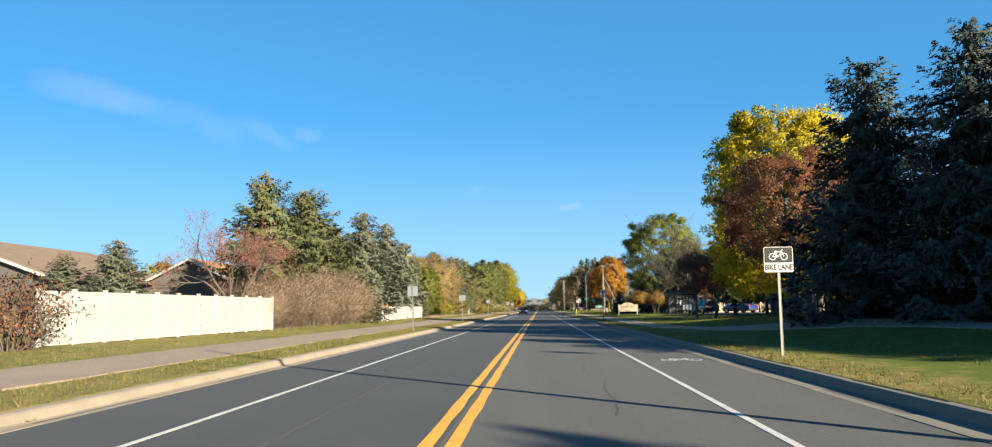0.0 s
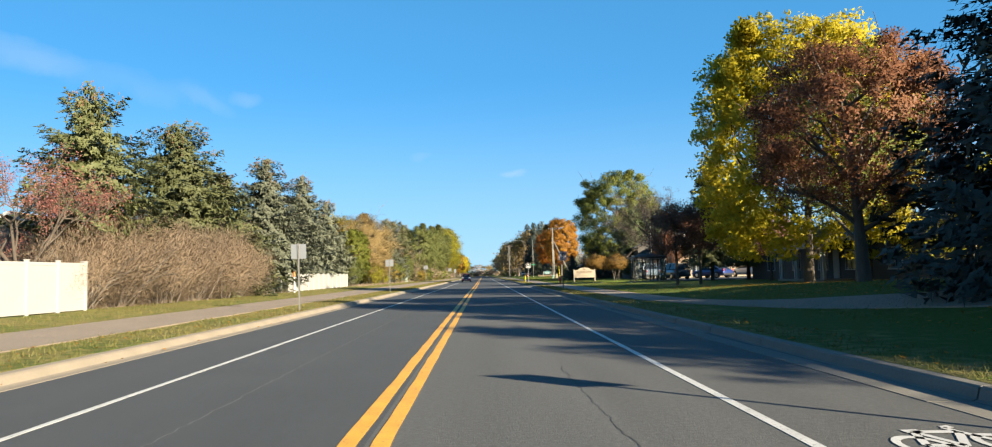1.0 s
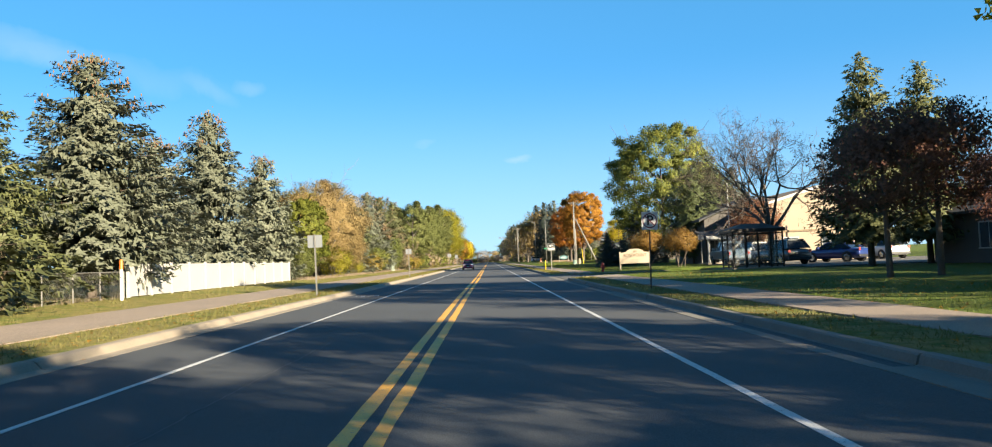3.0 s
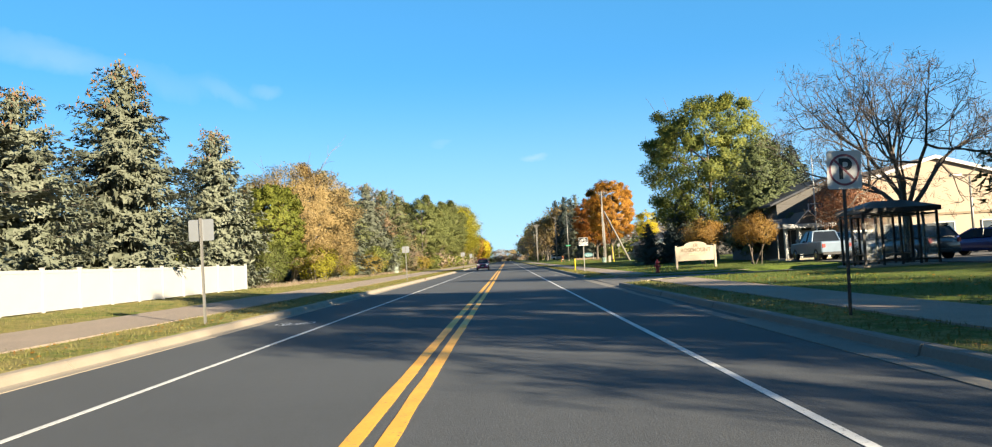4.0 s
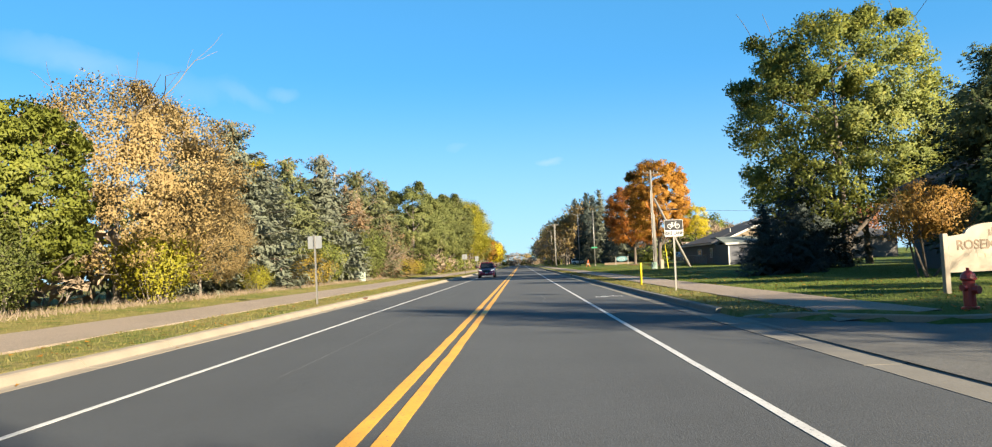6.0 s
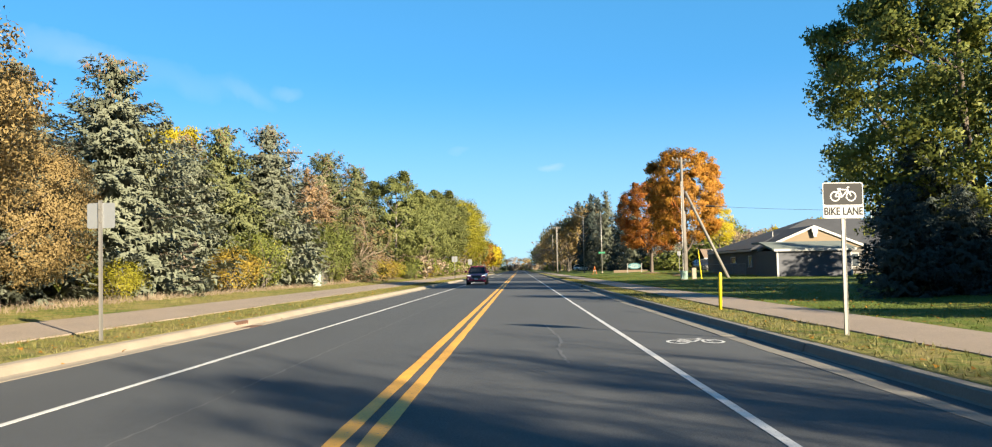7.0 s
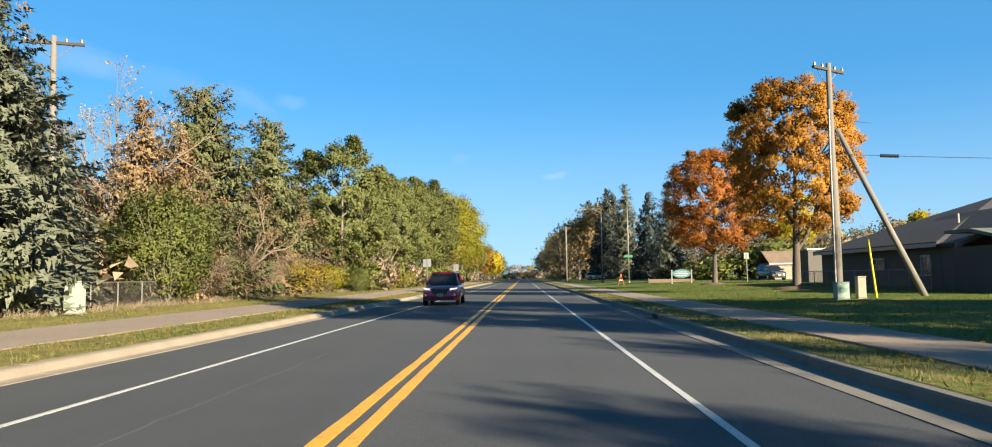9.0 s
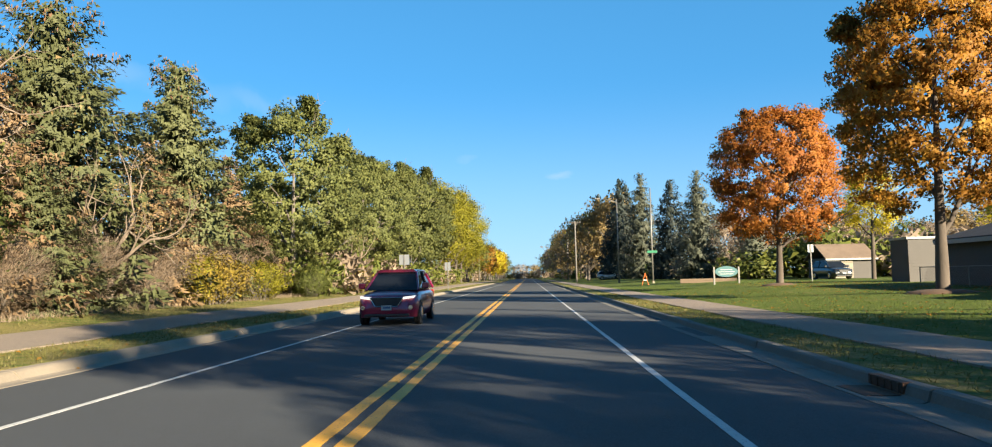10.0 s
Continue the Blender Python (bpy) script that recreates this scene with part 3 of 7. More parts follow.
def grow(g, bm, start, direction, length, radius, depth, tips, spread_angle=0.8, kids=3, bend=0.25, lift=0.15, sides=6, shrink=0.68, fine=None):
    pts, d = limb_points(g, start, direction, length, bend, 4 if depth > 0 else 3, lift)
    add_tube(fine if fine is not None and depth < 3 else bm, [tuple(p) for p in pts], [radius * (1 - 0.45 * i / (len(pts) - 1)) for i in range(len(pts))], sides if depth > 1 else 3 if depth == 0 else 4, cap=False)
    if depth == 0:
        tips.append(pts[-1])
        tips.append(pts[-2])
        return
    for k in range(kids + int(g.random() < 0.5)):
        at = pts[int(g.integers(2, len(pts)))] if k else pts[-1]
        nd = unit(d + g.normal(0, spread_angle, 3) * 0.75)
        grow(g, bm, at, nd, length * shrink * g.uniform(0.75, 1.2), radius * 0.52, depth - 1, tips, spread_angle, kids, bend, lift, sides, shrink, fine)


def broadleaf_meshes(seed, h, r, base, material, leaves=9000, size=0.2, clumps=70, trunk_r=None, shell=0.55, forks=6, stems=1, full=0.5, hang=0.0):
    """Trunk with limbs, and a crown of many leaves in uneven clumps with gaps."""
    g = np.random.default_rng(seed)
    bm, tips = bmesh.new(), []
    tr = trunk_r or h * 0.017
    top = base + (h - base) * 0.35
    for s in range(stems):
        off = np.array([0, 0, 0.0]) if stems == 1 else np.array([g.normal(0, 0.25), g.normal(0, 0.25), 0])
        lean = np.array([g.normal(0, 0.04), g.normal(0, 0.04), 1]) if stems == 1 else np.array([g.normal(0, 0.3), g.normal(0, 0.3), 1])
        lean = unit(lean)
        k = 1 if stems == 1 else 0.6
        pts = [off + lean * z for z in (-0.3, 0.15, base * 0.6, base, top, h * 0.82)]
        add_tube(bm, [tuple(p) for p in pts], [tr * 1.5 * k, tr * 1.1 * k, tr * k, tr * 0.85 * k, tr * 0.5 * k, 0.02], 9, cap=False)
        for j in range(forks):
            z = base * 0.85 + (h * 0.75 - base * 0.85) * (j + g.random() * 0.6) / forks
            az = j * 2.4 + g.uniform(-0.4, 0.4) + s
            out = np.array([math.cos(az), math.sin(az), 0.75])
            ln = r * g.uniform(0.55, 0.8) * (1.0 - 0.35 * j / forks)
            grow(g, bm, off + lean * z, out, ln, tr * (0.5 - 0.25 * j / forks) * k, 2, tips, 0.8, 2)
    # clump centres: an uneven ellipsoid shell plus the branch tips
    mid, rz = (h + base - hang) / 2, (h - base + hang) / 2
    d = unit(g.normal(0, 1, (clumps, 3)))
    flat = np.linalg.norm(d[:, :2], axis=1) + 1e-6
    fuller = np.where(d[:, 2] < 0, np.minimum(1.0, flat ** full), flat) / flat
    d = d * np.stack([fuller, fuller, np.ones(clumps)], 1)
    lump = np.array([0.91 + 0.16 * noise.noise((1.7 * a[0] + seed, 1.7 * a[1], 1.7 * a[2])) for a in d])
    rad = np.minimum(g.uniform(shell, 1.0, clumps) ** 0.5 * (0.5 * lump + 0.48), 0.98)
    c = d * rad[:, None] * np.array([r, r, rz]) * 0.9 + np.array([0, 0, mid])
    tp = np.array(tips)
    tp = tp[(((tp[:, :2] / (r * 0.9)) ** 2).sum(1) + ((tp[:, 2] - mid) / (rz * 0.9)) ** 2) < 1.0] if len(tp) else tp
    if len(tp):
        c = np.concatenate([c, tp[g.integers(0, len(tp), clumps // 2)]])
    sig = r * 1.95 / math.sqrt(clumps) * g.uniform(0.6, 1.4, len(c))
    weight = g.uniform(0.45, 1.0, len(c)) * sig ** 1.5
    pick = g.choice(len(c), leaves, p=weight / weight.sum())
    off = unit(g.normal(0, 1, (leaves, 3))) * (1.2 * g.uniform(0.0, 1.0, leaves) ** 0.45)[:, None]
    pos = c[pick] + off * sig[pick][:, None] * np.array([1, 1, 0.75])
    keep = pos[:, 2] > 0.25 + 0.6 * hang
    pos, off = pos[keep], off[keep]
    n = len(pos)
    a = unit(g.normal(0, 1, (n, 3)) + np.array([0, 0, -0.5]))
    out = unit((pos - np.array([0, 0, mid])) / np.array([r, r, rz]))
    face = out + g.normal(0, 0.6, (n, 3))
    x = unit(np.cross(a, face))
    v = quads(pos, a, x, size * g.uniform(0.7, 1.35, n), size * g.uniform(0.5, 0.95, n))
    return bm, leaf_mesh("crown", v, material, unit(0.75 * out + 0.4 * off + np.array([0, 0, 0.25]) + g.normal(0, 0.22, (n, 3))))


def bare_meshes(seed, h, r, base, leaves=0, material=None, kids=3, depth=4, size=0.1, slim=1.0):
    """A leafless tree: trunk with limbs, and a haze of twigs with some last leaves as its crown."""
    g = np.random.default_rng(seed)
    bm, fine, tips = bmesh.new(), bmesh.new(), []
    tr = h * 0.022
    add_tube(bm, [(0, 0, -0.3), (0, 0, 0.2), (0.03, 0, base * 0.6), (0, 0.02, base)], [tr * 1.5, tr * 1.1, tr, tr * 0.95], 9, cap=False)
    for j in range(6):
        az = j * 1.05 + g.uniform(-0.3, 0.3)
        rise = g.uniform(0.7, 1.6)
        out = np.array([math.cos(az), math.sin(az), rise])
        grow(g, bm, (0, 0, base * g.uniform(0.85, 1.0)), out, (h - base) * 0.42 * g.uniform(0.85, 1.1), tr * 0.55, depth, tips, 0.72, kids, 0.25, 0.18, 6, 0.66, fine)
    twigs = bpy.data.meshes.new("twig_haze")
    fine.to_mesh(twigs)
    fine.free()
    parts = [("twig_haze", twigs)]
    if leaves:
        tp = np.array(tips)
        pos = tp[g.integers(0, len(tp), leaves)] + g.normal(0, 0.12, (leaves, 3))
        a = unit(g.normal(0, 1, (leaves, 3)))
        x = unit(np.cross(a, g.normal(0, 1, (leaves, 3))))
        parts.append(("crown", leaf_mesh("crown", quads(pos, a, x, size * g.uniform(0.7, 1.3, leaves), slim * size * g.uniform(0.5, 0.9, leaves)), material)))
    return bm, parts


def shrub_meshes(seed, h, r, material, leaves=5000, size=0.1, stems=40, twiggy=True, slim=1.0):
    """A multi-stemmed shrub: stems fanning from the ground, side twigs and leaves."""
    g = np.random.default_rng(seed)
    bm, tips = bmesh.new(), []
    for s in range(stems):
        az, out = g.uniform(0, 6.28), abs(g.normal(0.35, 0.3))
        d = unit(np.array([math.cos(az) * out * r / h * 1.6, math.sin(az) * out * r / h * 1.6, 1.0]))
        p = np.array([math.cos(az), math.sin(az), 0]) * g.uniform(0, 0.3 * r) + np.array([0, 0, -0.1])
        ln = h * g.uniform(0.6, 0.98)
        grow(g, bm, p, d, ln * 0.55, 0.022 + 0.004 * h, 2 if twiggy else 1, tips, 0.55, 2, 0.2, 0.05, 4, 0.62)
    tp = np.array(tips)
    tp[:, 2] = np.minimum(tp[:, 2], h * 1.02)
    tp = tp[(tp[:, 2] > 0.15)]
    pos = tp[g.integers(0, len(tp), leaves)] + g.normal(0, 0.16, (leaves, 3)) * r / 1.5
    fill = unit(g.normal(0, 1, (leaves // 2, 3))) * (g.uniform(0.5, 1.0, leaves // 2) ** 0.5)[:, None] * np.array([r, r, h * 0.5]) + np.array([0, 0, h * 0.48])
    fill += np.array([[0.12 * r * noise.noise((a[0] * 1.3 + seed, a[1] * 1.3, a[2] * 1.3)) for _ in range(3)] for a in fill])
    pos = np.concatenate([pos, fill])
    pos = pos[pos[:, 2] > 0.04]
    n = len(pos)
    out = unit((pos - np.array([0, 0, h * 0.4])) / np.array([r, r, h * 0.55]))
    a = unit(g.normal(0, 1, (n, 3)) + np.array([0, 0, 0.3]) if slim == 1.0 else out * 0.8 + g.normal(0, 0.45, (n, 3)) + np.array([0, 0, 0.5]))
    x = unit(np.cross(a, g.normal(0, 1, (n, 3))))
    v = quads(pos, a, x, size * g.uniform(0.7, 1.4, n), slim * size * g.uniform(0.4, 0.85, n))
    return bm, leaf_mesh("crown", v, material, unit(out + np.array([0, 0, 0.2]) + g.normal(0, 0.35, (n, 3))))


LIBRARY = {}


def tree(kind, name, label, category, x, y, h, maker, group="", turn=0.0, wide=1.0, bark="bark", sink=0.0, nominal=None, **options):
    """A tree of a kind at a place: the first of its kind is built, the rest are copies with another turn and size."""
    z = ground_z(x, y) - 0.05 - sink
    if kind not in LIBRARY:
        root = thing(name, label, category, group=group)
        bm, crown = maker(h=nominal or h, **options)
        part("trunk", bm, M[bark], root, smooth=True)
        for piece, me in crown if isinstance(crown, list) else [("crown", crown)]:
            if piece == "twig_haze":
                me.materials.append(M[bark])
            o = part(piece, me, None, root)
            if piece in ("twig_haze", "cone_crop"):
                tagged(o, kind="stuff")
        LIBRARY[kind] = (root, h, wide)
        k = h / (nominal or h)
        root.matrix_basis = pose(x, y, z, 0, 0, turn) @ Matrix.Diagonal((k * wide, k * wide, k, 1))
        return root
    first, h0, wide0 = LIBRARY[kind]
    k = h / h0
    ob = copy_thing(first, pose(x, y, z, 0, 0, turn) @ Matrix.Diagonal((k * wide / wide0, k * wide / wide0, k, 1)))
    return tagged(ob, label, category, group)


# conifers: kind, x, y, height, turn, width
SPRUCE_LABEL = {
    "blue_a": "tall blue-grey spruce with drooping needle branches", "blue_b": "full blue-grey spruce reaching down to the grass",
    "green_a": "tall olive-green spruce with ragged branches", "green_b": "broad green spruce with cone-heavy top",
    "green_d": "tall olive-green spruce rising out of the dry hedge", "brown_a": "half-dead spruce with rusty brown needles", "dark_a": "dense dark spruce on the lawn, shade in its needle colour, some added to cast shade", "shade_a": "dense dark spruce on the lawn, shade in its needle colour, some added to cast shade", "green_c": "tall green spruce with a bare lower trunk", "pine_a": "wide green pine with irregular soft boughs", "pale_a": "tall blue-grey spruce far down the road", "blue_c": "full blue-grey spruce with brown cones behind the fence"}
SPRUCE_MAKE = {
    "blue_a": dict(seed=11, r=3.8, material="needle_blue", cones=160, power=0.6, inner=12), "blue_b": dict(seed=12, r=4.2, material="needle_blue", bare=0.02, power=0.62, cones=140, inner=13, layer=0.58),
    "green_a": dict(seed=13, r=4.3, material="needle_green", ragged=0.34, cones=160, power=0.58, droop=0.28, inner=13, layer=0.58), "green_b": dict(seed=14, r=4.9, material="needle_green", cones=160, power=0.58, ragged=0.3, droop=0.3, inner=13, layer=0.58),
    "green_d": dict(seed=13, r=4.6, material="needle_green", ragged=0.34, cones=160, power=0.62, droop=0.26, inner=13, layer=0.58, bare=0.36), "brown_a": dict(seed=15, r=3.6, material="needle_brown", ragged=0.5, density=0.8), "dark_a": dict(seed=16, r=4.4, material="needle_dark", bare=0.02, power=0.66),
    # shade_a: coarse spruce, mostly for unseen trees added to cast shade
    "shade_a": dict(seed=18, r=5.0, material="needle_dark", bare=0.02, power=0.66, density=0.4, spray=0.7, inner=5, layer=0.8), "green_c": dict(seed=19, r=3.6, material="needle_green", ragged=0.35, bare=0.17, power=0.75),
    "pine_a": dict(seed=17, r=4.6, material="needle_pine", ragged=0.55, droop=0.05, power=0.55, bare=0.12), "blue_c": dict(seed=21, r=3.7, material="needle_blue", bare=0.12, cones=200, power=0.64, inner=13, layer=0.58), "pale_a": dict(seed=20, r=3.9, material="needle_blue", density=0.7, layer=0.6)}


def conifer(kind, x, y, h, turn=0.0, wide=1.0, group="spruces along the road"):
    o = dict(SPRUCE_MAKE[kind])
    o["material"] = M[o["material"]]
    return tree(kind, "spruce_tree", SPRUCE_LABEL[kind], "spruce", x, y, h, conifer_meshes, group, turn, wide, nominal=11.0, **o)


for row in (
    # west side, behind the fences
    ("green_d", -17.2, 51.7, 10.3, 0, 1.05), ("green_b", -19.1, 66.7, 11.7, 30, 1.1), ("green_a", -18.5, 73.3, 9.2, 70, 1.1), ("blue_c", -17.2, 80.4, 11.4, 0, 1.2),
    ("blue_c", -18.7, 90.5, 9.2, 120, 1.15), ("blue_c", -18.5, 98.9, 12.3, 200, 1.05), ("blue_c", -18.3, 110.7, 10.9, 100, 1.05), ("green_a", -21.5, 104.0, 8.0, 80), ("blue_a", -16.6, 110.2, 3.4, 10, 1.3), ("blue_a", -16.6, 127.5, 4.0, 220, 1.2),
    # the wood
    ("blue_b", -18.2, 133.4, 9.4, 10, 1.2), ("blue_b", -18.0, 140.4, 11.6, 300, 1.1), ("blue_a", -20.3, 153.3, 10.1, 240, 1.1), ("green_a", -19.6, 157.6, 11.5, 60, 1.0),
    ("blue_b", -17.2, 160.6, 12.1, 150, 1.05), ("blue_a", -18.6, 165.0, 9.5, 0, 1.1), ("brown_a", -18.0, 173.6, 10.8, 0), ("brown_a", -17.2, 176.8, 9.6, 90), ("green_b", -18.5, 182.0, 13.5, 60, 0.9),
    ("brown_a", -16.2, 186.0, 8.0, 130, 1.2), ("green_b", -16.0, 177.2, 5.6, 60, 1.1), ("green_a", -17.3, 191.3, 13.3, 180, 0.85), ("brown_a", -16.6, 196.5, 9.0, 250), ("blue_a", -23.5, 45.0, 5.4, 20, 1.45), ("blue_a", -24.4, 41.5, 4.4, 140, 1.4),
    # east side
    # dark_a at y 22 and shade_a at y 38: unseen, added to cast shade
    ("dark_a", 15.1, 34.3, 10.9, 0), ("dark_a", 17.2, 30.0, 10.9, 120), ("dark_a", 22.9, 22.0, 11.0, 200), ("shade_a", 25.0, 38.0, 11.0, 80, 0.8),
    # shade_a at (33.5, 144.5): unseen, added to shade lawn and road
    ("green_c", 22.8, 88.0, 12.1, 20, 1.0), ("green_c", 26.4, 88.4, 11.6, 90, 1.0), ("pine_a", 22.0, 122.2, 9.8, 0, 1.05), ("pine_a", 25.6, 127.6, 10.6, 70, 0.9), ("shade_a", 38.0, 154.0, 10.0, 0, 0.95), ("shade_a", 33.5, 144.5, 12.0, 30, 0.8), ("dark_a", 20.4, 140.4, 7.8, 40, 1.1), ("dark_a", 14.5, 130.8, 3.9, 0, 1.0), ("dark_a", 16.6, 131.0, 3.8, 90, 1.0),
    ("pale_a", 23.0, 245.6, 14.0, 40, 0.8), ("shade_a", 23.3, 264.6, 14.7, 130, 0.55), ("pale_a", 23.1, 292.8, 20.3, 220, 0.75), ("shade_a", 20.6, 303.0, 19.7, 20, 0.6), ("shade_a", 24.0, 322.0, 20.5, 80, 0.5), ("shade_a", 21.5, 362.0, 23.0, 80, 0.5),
    # all but the pale_a: added trees, mostly unseen, that shade lawn, road, townhouse
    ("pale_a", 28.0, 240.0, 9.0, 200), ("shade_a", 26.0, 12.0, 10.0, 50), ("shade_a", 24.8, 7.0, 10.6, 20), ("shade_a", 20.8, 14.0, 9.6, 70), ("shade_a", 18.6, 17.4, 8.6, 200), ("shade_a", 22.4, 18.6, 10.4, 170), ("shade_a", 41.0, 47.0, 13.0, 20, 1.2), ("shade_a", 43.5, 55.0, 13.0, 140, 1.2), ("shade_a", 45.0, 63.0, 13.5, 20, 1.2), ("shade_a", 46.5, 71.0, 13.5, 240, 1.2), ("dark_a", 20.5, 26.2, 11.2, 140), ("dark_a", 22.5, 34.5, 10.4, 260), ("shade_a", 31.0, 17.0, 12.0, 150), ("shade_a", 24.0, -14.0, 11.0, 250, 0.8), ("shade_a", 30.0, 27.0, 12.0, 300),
):
    conifer(*row)


# broadleaf trees
def leafy_tree(kind, label, x, y, h, turn=0.0, wide=1.0, group="", bark="bark", maker=broadleaf_meshes, **o):
    o["material"] = M[o["material"]] if o.get("material") else None
    return tree(kind, "broadleaf_tree", label, "tree", x, y, h, maker, group, turn, wide, bark, **o)


leafy_tree("crab", "nearly bare crab apple with rusty red leaves behind the fence", -17.2, 46.6, 7.3, 0, 1.0, bark="bark", maker=bare_meshes, seed=21, r=3.2, base=1.3, leaves=11000, material="leaf_crab", size=0.07)
leafy_tree("green_edge", "leafy green tree turning yellow at the wood's edge", -16.0, 115.2, 8.0, seed=22, r=2.9, base=0.4, material="leaf_fresh", leaves=36000, size=0.15, clumps=460)
leafy_tree("tan", "wide tree with dry tan-golden leaves", -16.4, 122.4, 10.4, seed=23, r=6.5, base=0.4, material="leaf_tan", leaves=76000, size=0.11, bark="bark_grey", clumps=640)
leafy_tree("gold_back", "tall yellow tree standing behind the spruces", -25.0, 160.5, 13.6, seed=24, r=3.6, base=4, material="leaf_yellow", leaves=16000, size=0.17, clumps=160)
leafy_tree("gold_back", "tall yellow tree standing behind the spruces", -29.0, 169.5, 15.0, 90)
leafy_tree("tan", "dry tan-golden tree with leaves reaching the grass", -15.4, 128.8, 6.4, 140, 0.9)
leafy_tree("elm", "tall spreading green elm at the roadside", -14.7, 203.3, 14.8, seed=25, r=5.2, base=0.8, material="leaf_green", leaves=34000, size=0.22, clumps=440, bark="bark_grey", group="green elms")
for i, (x, y, h, w) in enumerate(((-15.2, 214, 12.0, 0.95), (-14.4, 225, 14.4, 0.95), (-15, 237, 16.0, 0.95), (-14.6, 250, 17.2, 1.0), (-14.6, 263, 18.6, 1.0), (-20, 214, 10, 1.0), (-20, 246, 15, 1.1))):
    leafy_tree("elm", "tall spreading green elm at the roadside", x, y, h, 50 + 77 * i, w, group="green elms")
leafy_tree("olive", "tall yellow-green tree in the roadside row", -14.2, 278, 19.0, seed=26, r=6, base=1.5, material="leaf_lime", leaves=14000, size=0.26, group="green elms")
for i, (x, y, h) in enumerate(((-14.2, 293, 20), (-13.8, 309, 21), (-13.8, 325, 21), (-13.5, 342, 20))):
    leafy_tree("olive", "tall yellow-green tree in the roadside row", x, y, h, 60 + 70 * i, group="green elms")
leafy_tree("yellow_big", "tall bright yellow maple on the lawn", 21.0, 62.5, 18.3, seed=27, r=7.6, base=1.6, material="leaf_yellow", leaves=84000, size=0.23, clumps=800, full=0.25, hang=2.0)
leafy_tree("rust_big", "spreading rust-red tree with thinning leaves", 14.7, 43.3, 9.3, seed=28, r=4.4, base=1.9, material="leaf_rust", leaves=42000, size=0.11, clumps=460, forks=12, trunk_r=0.22)
leafy_tree("maroon", "small dark maroon tree on the lawn", 15.4, 72.2, 6.3, seed=29, r=2.4, base=1.9, material="leaf_maroon", leaves=9000, size=0.12, group="small lawn trees")
leafy_tree("maroon", "small dark maroon tree on the lawn", 17.0, 71.8, 6.5, 100, 1.0, group="small lawn trees")
leafy_tree("maroon", "small dark maroon tree on the lawn", 25.0, 79.0, 6.0, 30, group="small lawn trees")
leafy_tree("rustlet", "small rust-red tree beside the houses", 24.6, 111.6, 6.0, seed=35, r=2.5, base=1.5, material="leaf_rust", leaves=14000, size=0.11, group="small lawn trees")
# olive trees added for the shade they throw on road and lawn
leafy_tree("shade", "tall thinning olive tree added before the townhouse to shade the road", 26.0, 65.0, 14.2, seed=34, r=4.6, base=2.4, material="leaf_olive", leaves=16000, size=0.17, clumps=100)

leafy_tree("shade", "tall thinning olive tree behind the rust-red tree, placed to shade the road", 19.6, 53.4, 12.6, 110, 1.0)
leafy_tree("shade", "tall thinning olive tree, unseen, added to shade the east lawn and road", 27.8, 148.0, 14.6, 200)
leafy_tree("bare", "bare tree with a dark spreading crown of twigs", 19.8, 95.2, 10.5, maker=bare_meshes, seed=30, r=5, base=2.6, kids=3, depth=5, bark="bark", leaves=5000, material="leaf_twig", size=0.4, slim=0.09)
leafy_tree("cotton", "tall green tree turning yellow in patches", 24.0, 142.8, 19.3, seed=31, r=8.5, base=1.0, material="leaf_olive", leaves=80000, size=0.21, clumps=700, full=0.3, trunk_r=0.34)
leafy_tree("maple_a", "large maple with golden-orange leaves", 18.1, 181.4, 13.9, seed=32, r=4.5, base=2.3, material="leaf_amber", leaves=60000, size=0.165, clumps=560, trunk_r=0.24)
leafy_tree("maple_b", "spreading maple with orange-red leaves", 18.0, 200.4, 12.4, seed=33, r=4.8, base=2.0, material="leaf_orange", leaves=48000, size=0.17, clumps=500, trunk_r=0.22)
leafy_tree("gold_back", "golden tree behind the house", 30.0, 214.0, 10.0, 30)
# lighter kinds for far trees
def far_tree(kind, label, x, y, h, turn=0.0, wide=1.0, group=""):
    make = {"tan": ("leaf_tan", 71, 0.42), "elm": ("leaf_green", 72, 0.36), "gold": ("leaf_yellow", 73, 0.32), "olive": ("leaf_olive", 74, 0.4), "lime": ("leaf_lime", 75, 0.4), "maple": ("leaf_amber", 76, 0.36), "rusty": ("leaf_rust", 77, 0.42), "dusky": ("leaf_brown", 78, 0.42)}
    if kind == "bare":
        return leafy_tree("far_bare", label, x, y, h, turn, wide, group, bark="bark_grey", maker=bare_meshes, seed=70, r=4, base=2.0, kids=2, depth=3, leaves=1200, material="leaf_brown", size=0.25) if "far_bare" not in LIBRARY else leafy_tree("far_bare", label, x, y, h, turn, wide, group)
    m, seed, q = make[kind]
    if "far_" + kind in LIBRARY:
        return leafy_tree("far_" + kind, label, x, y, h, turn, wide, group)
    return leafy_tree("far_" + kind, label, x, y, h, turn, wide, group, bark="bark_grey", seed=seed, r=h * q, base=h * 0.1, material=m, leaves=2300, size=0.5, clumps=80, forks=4)


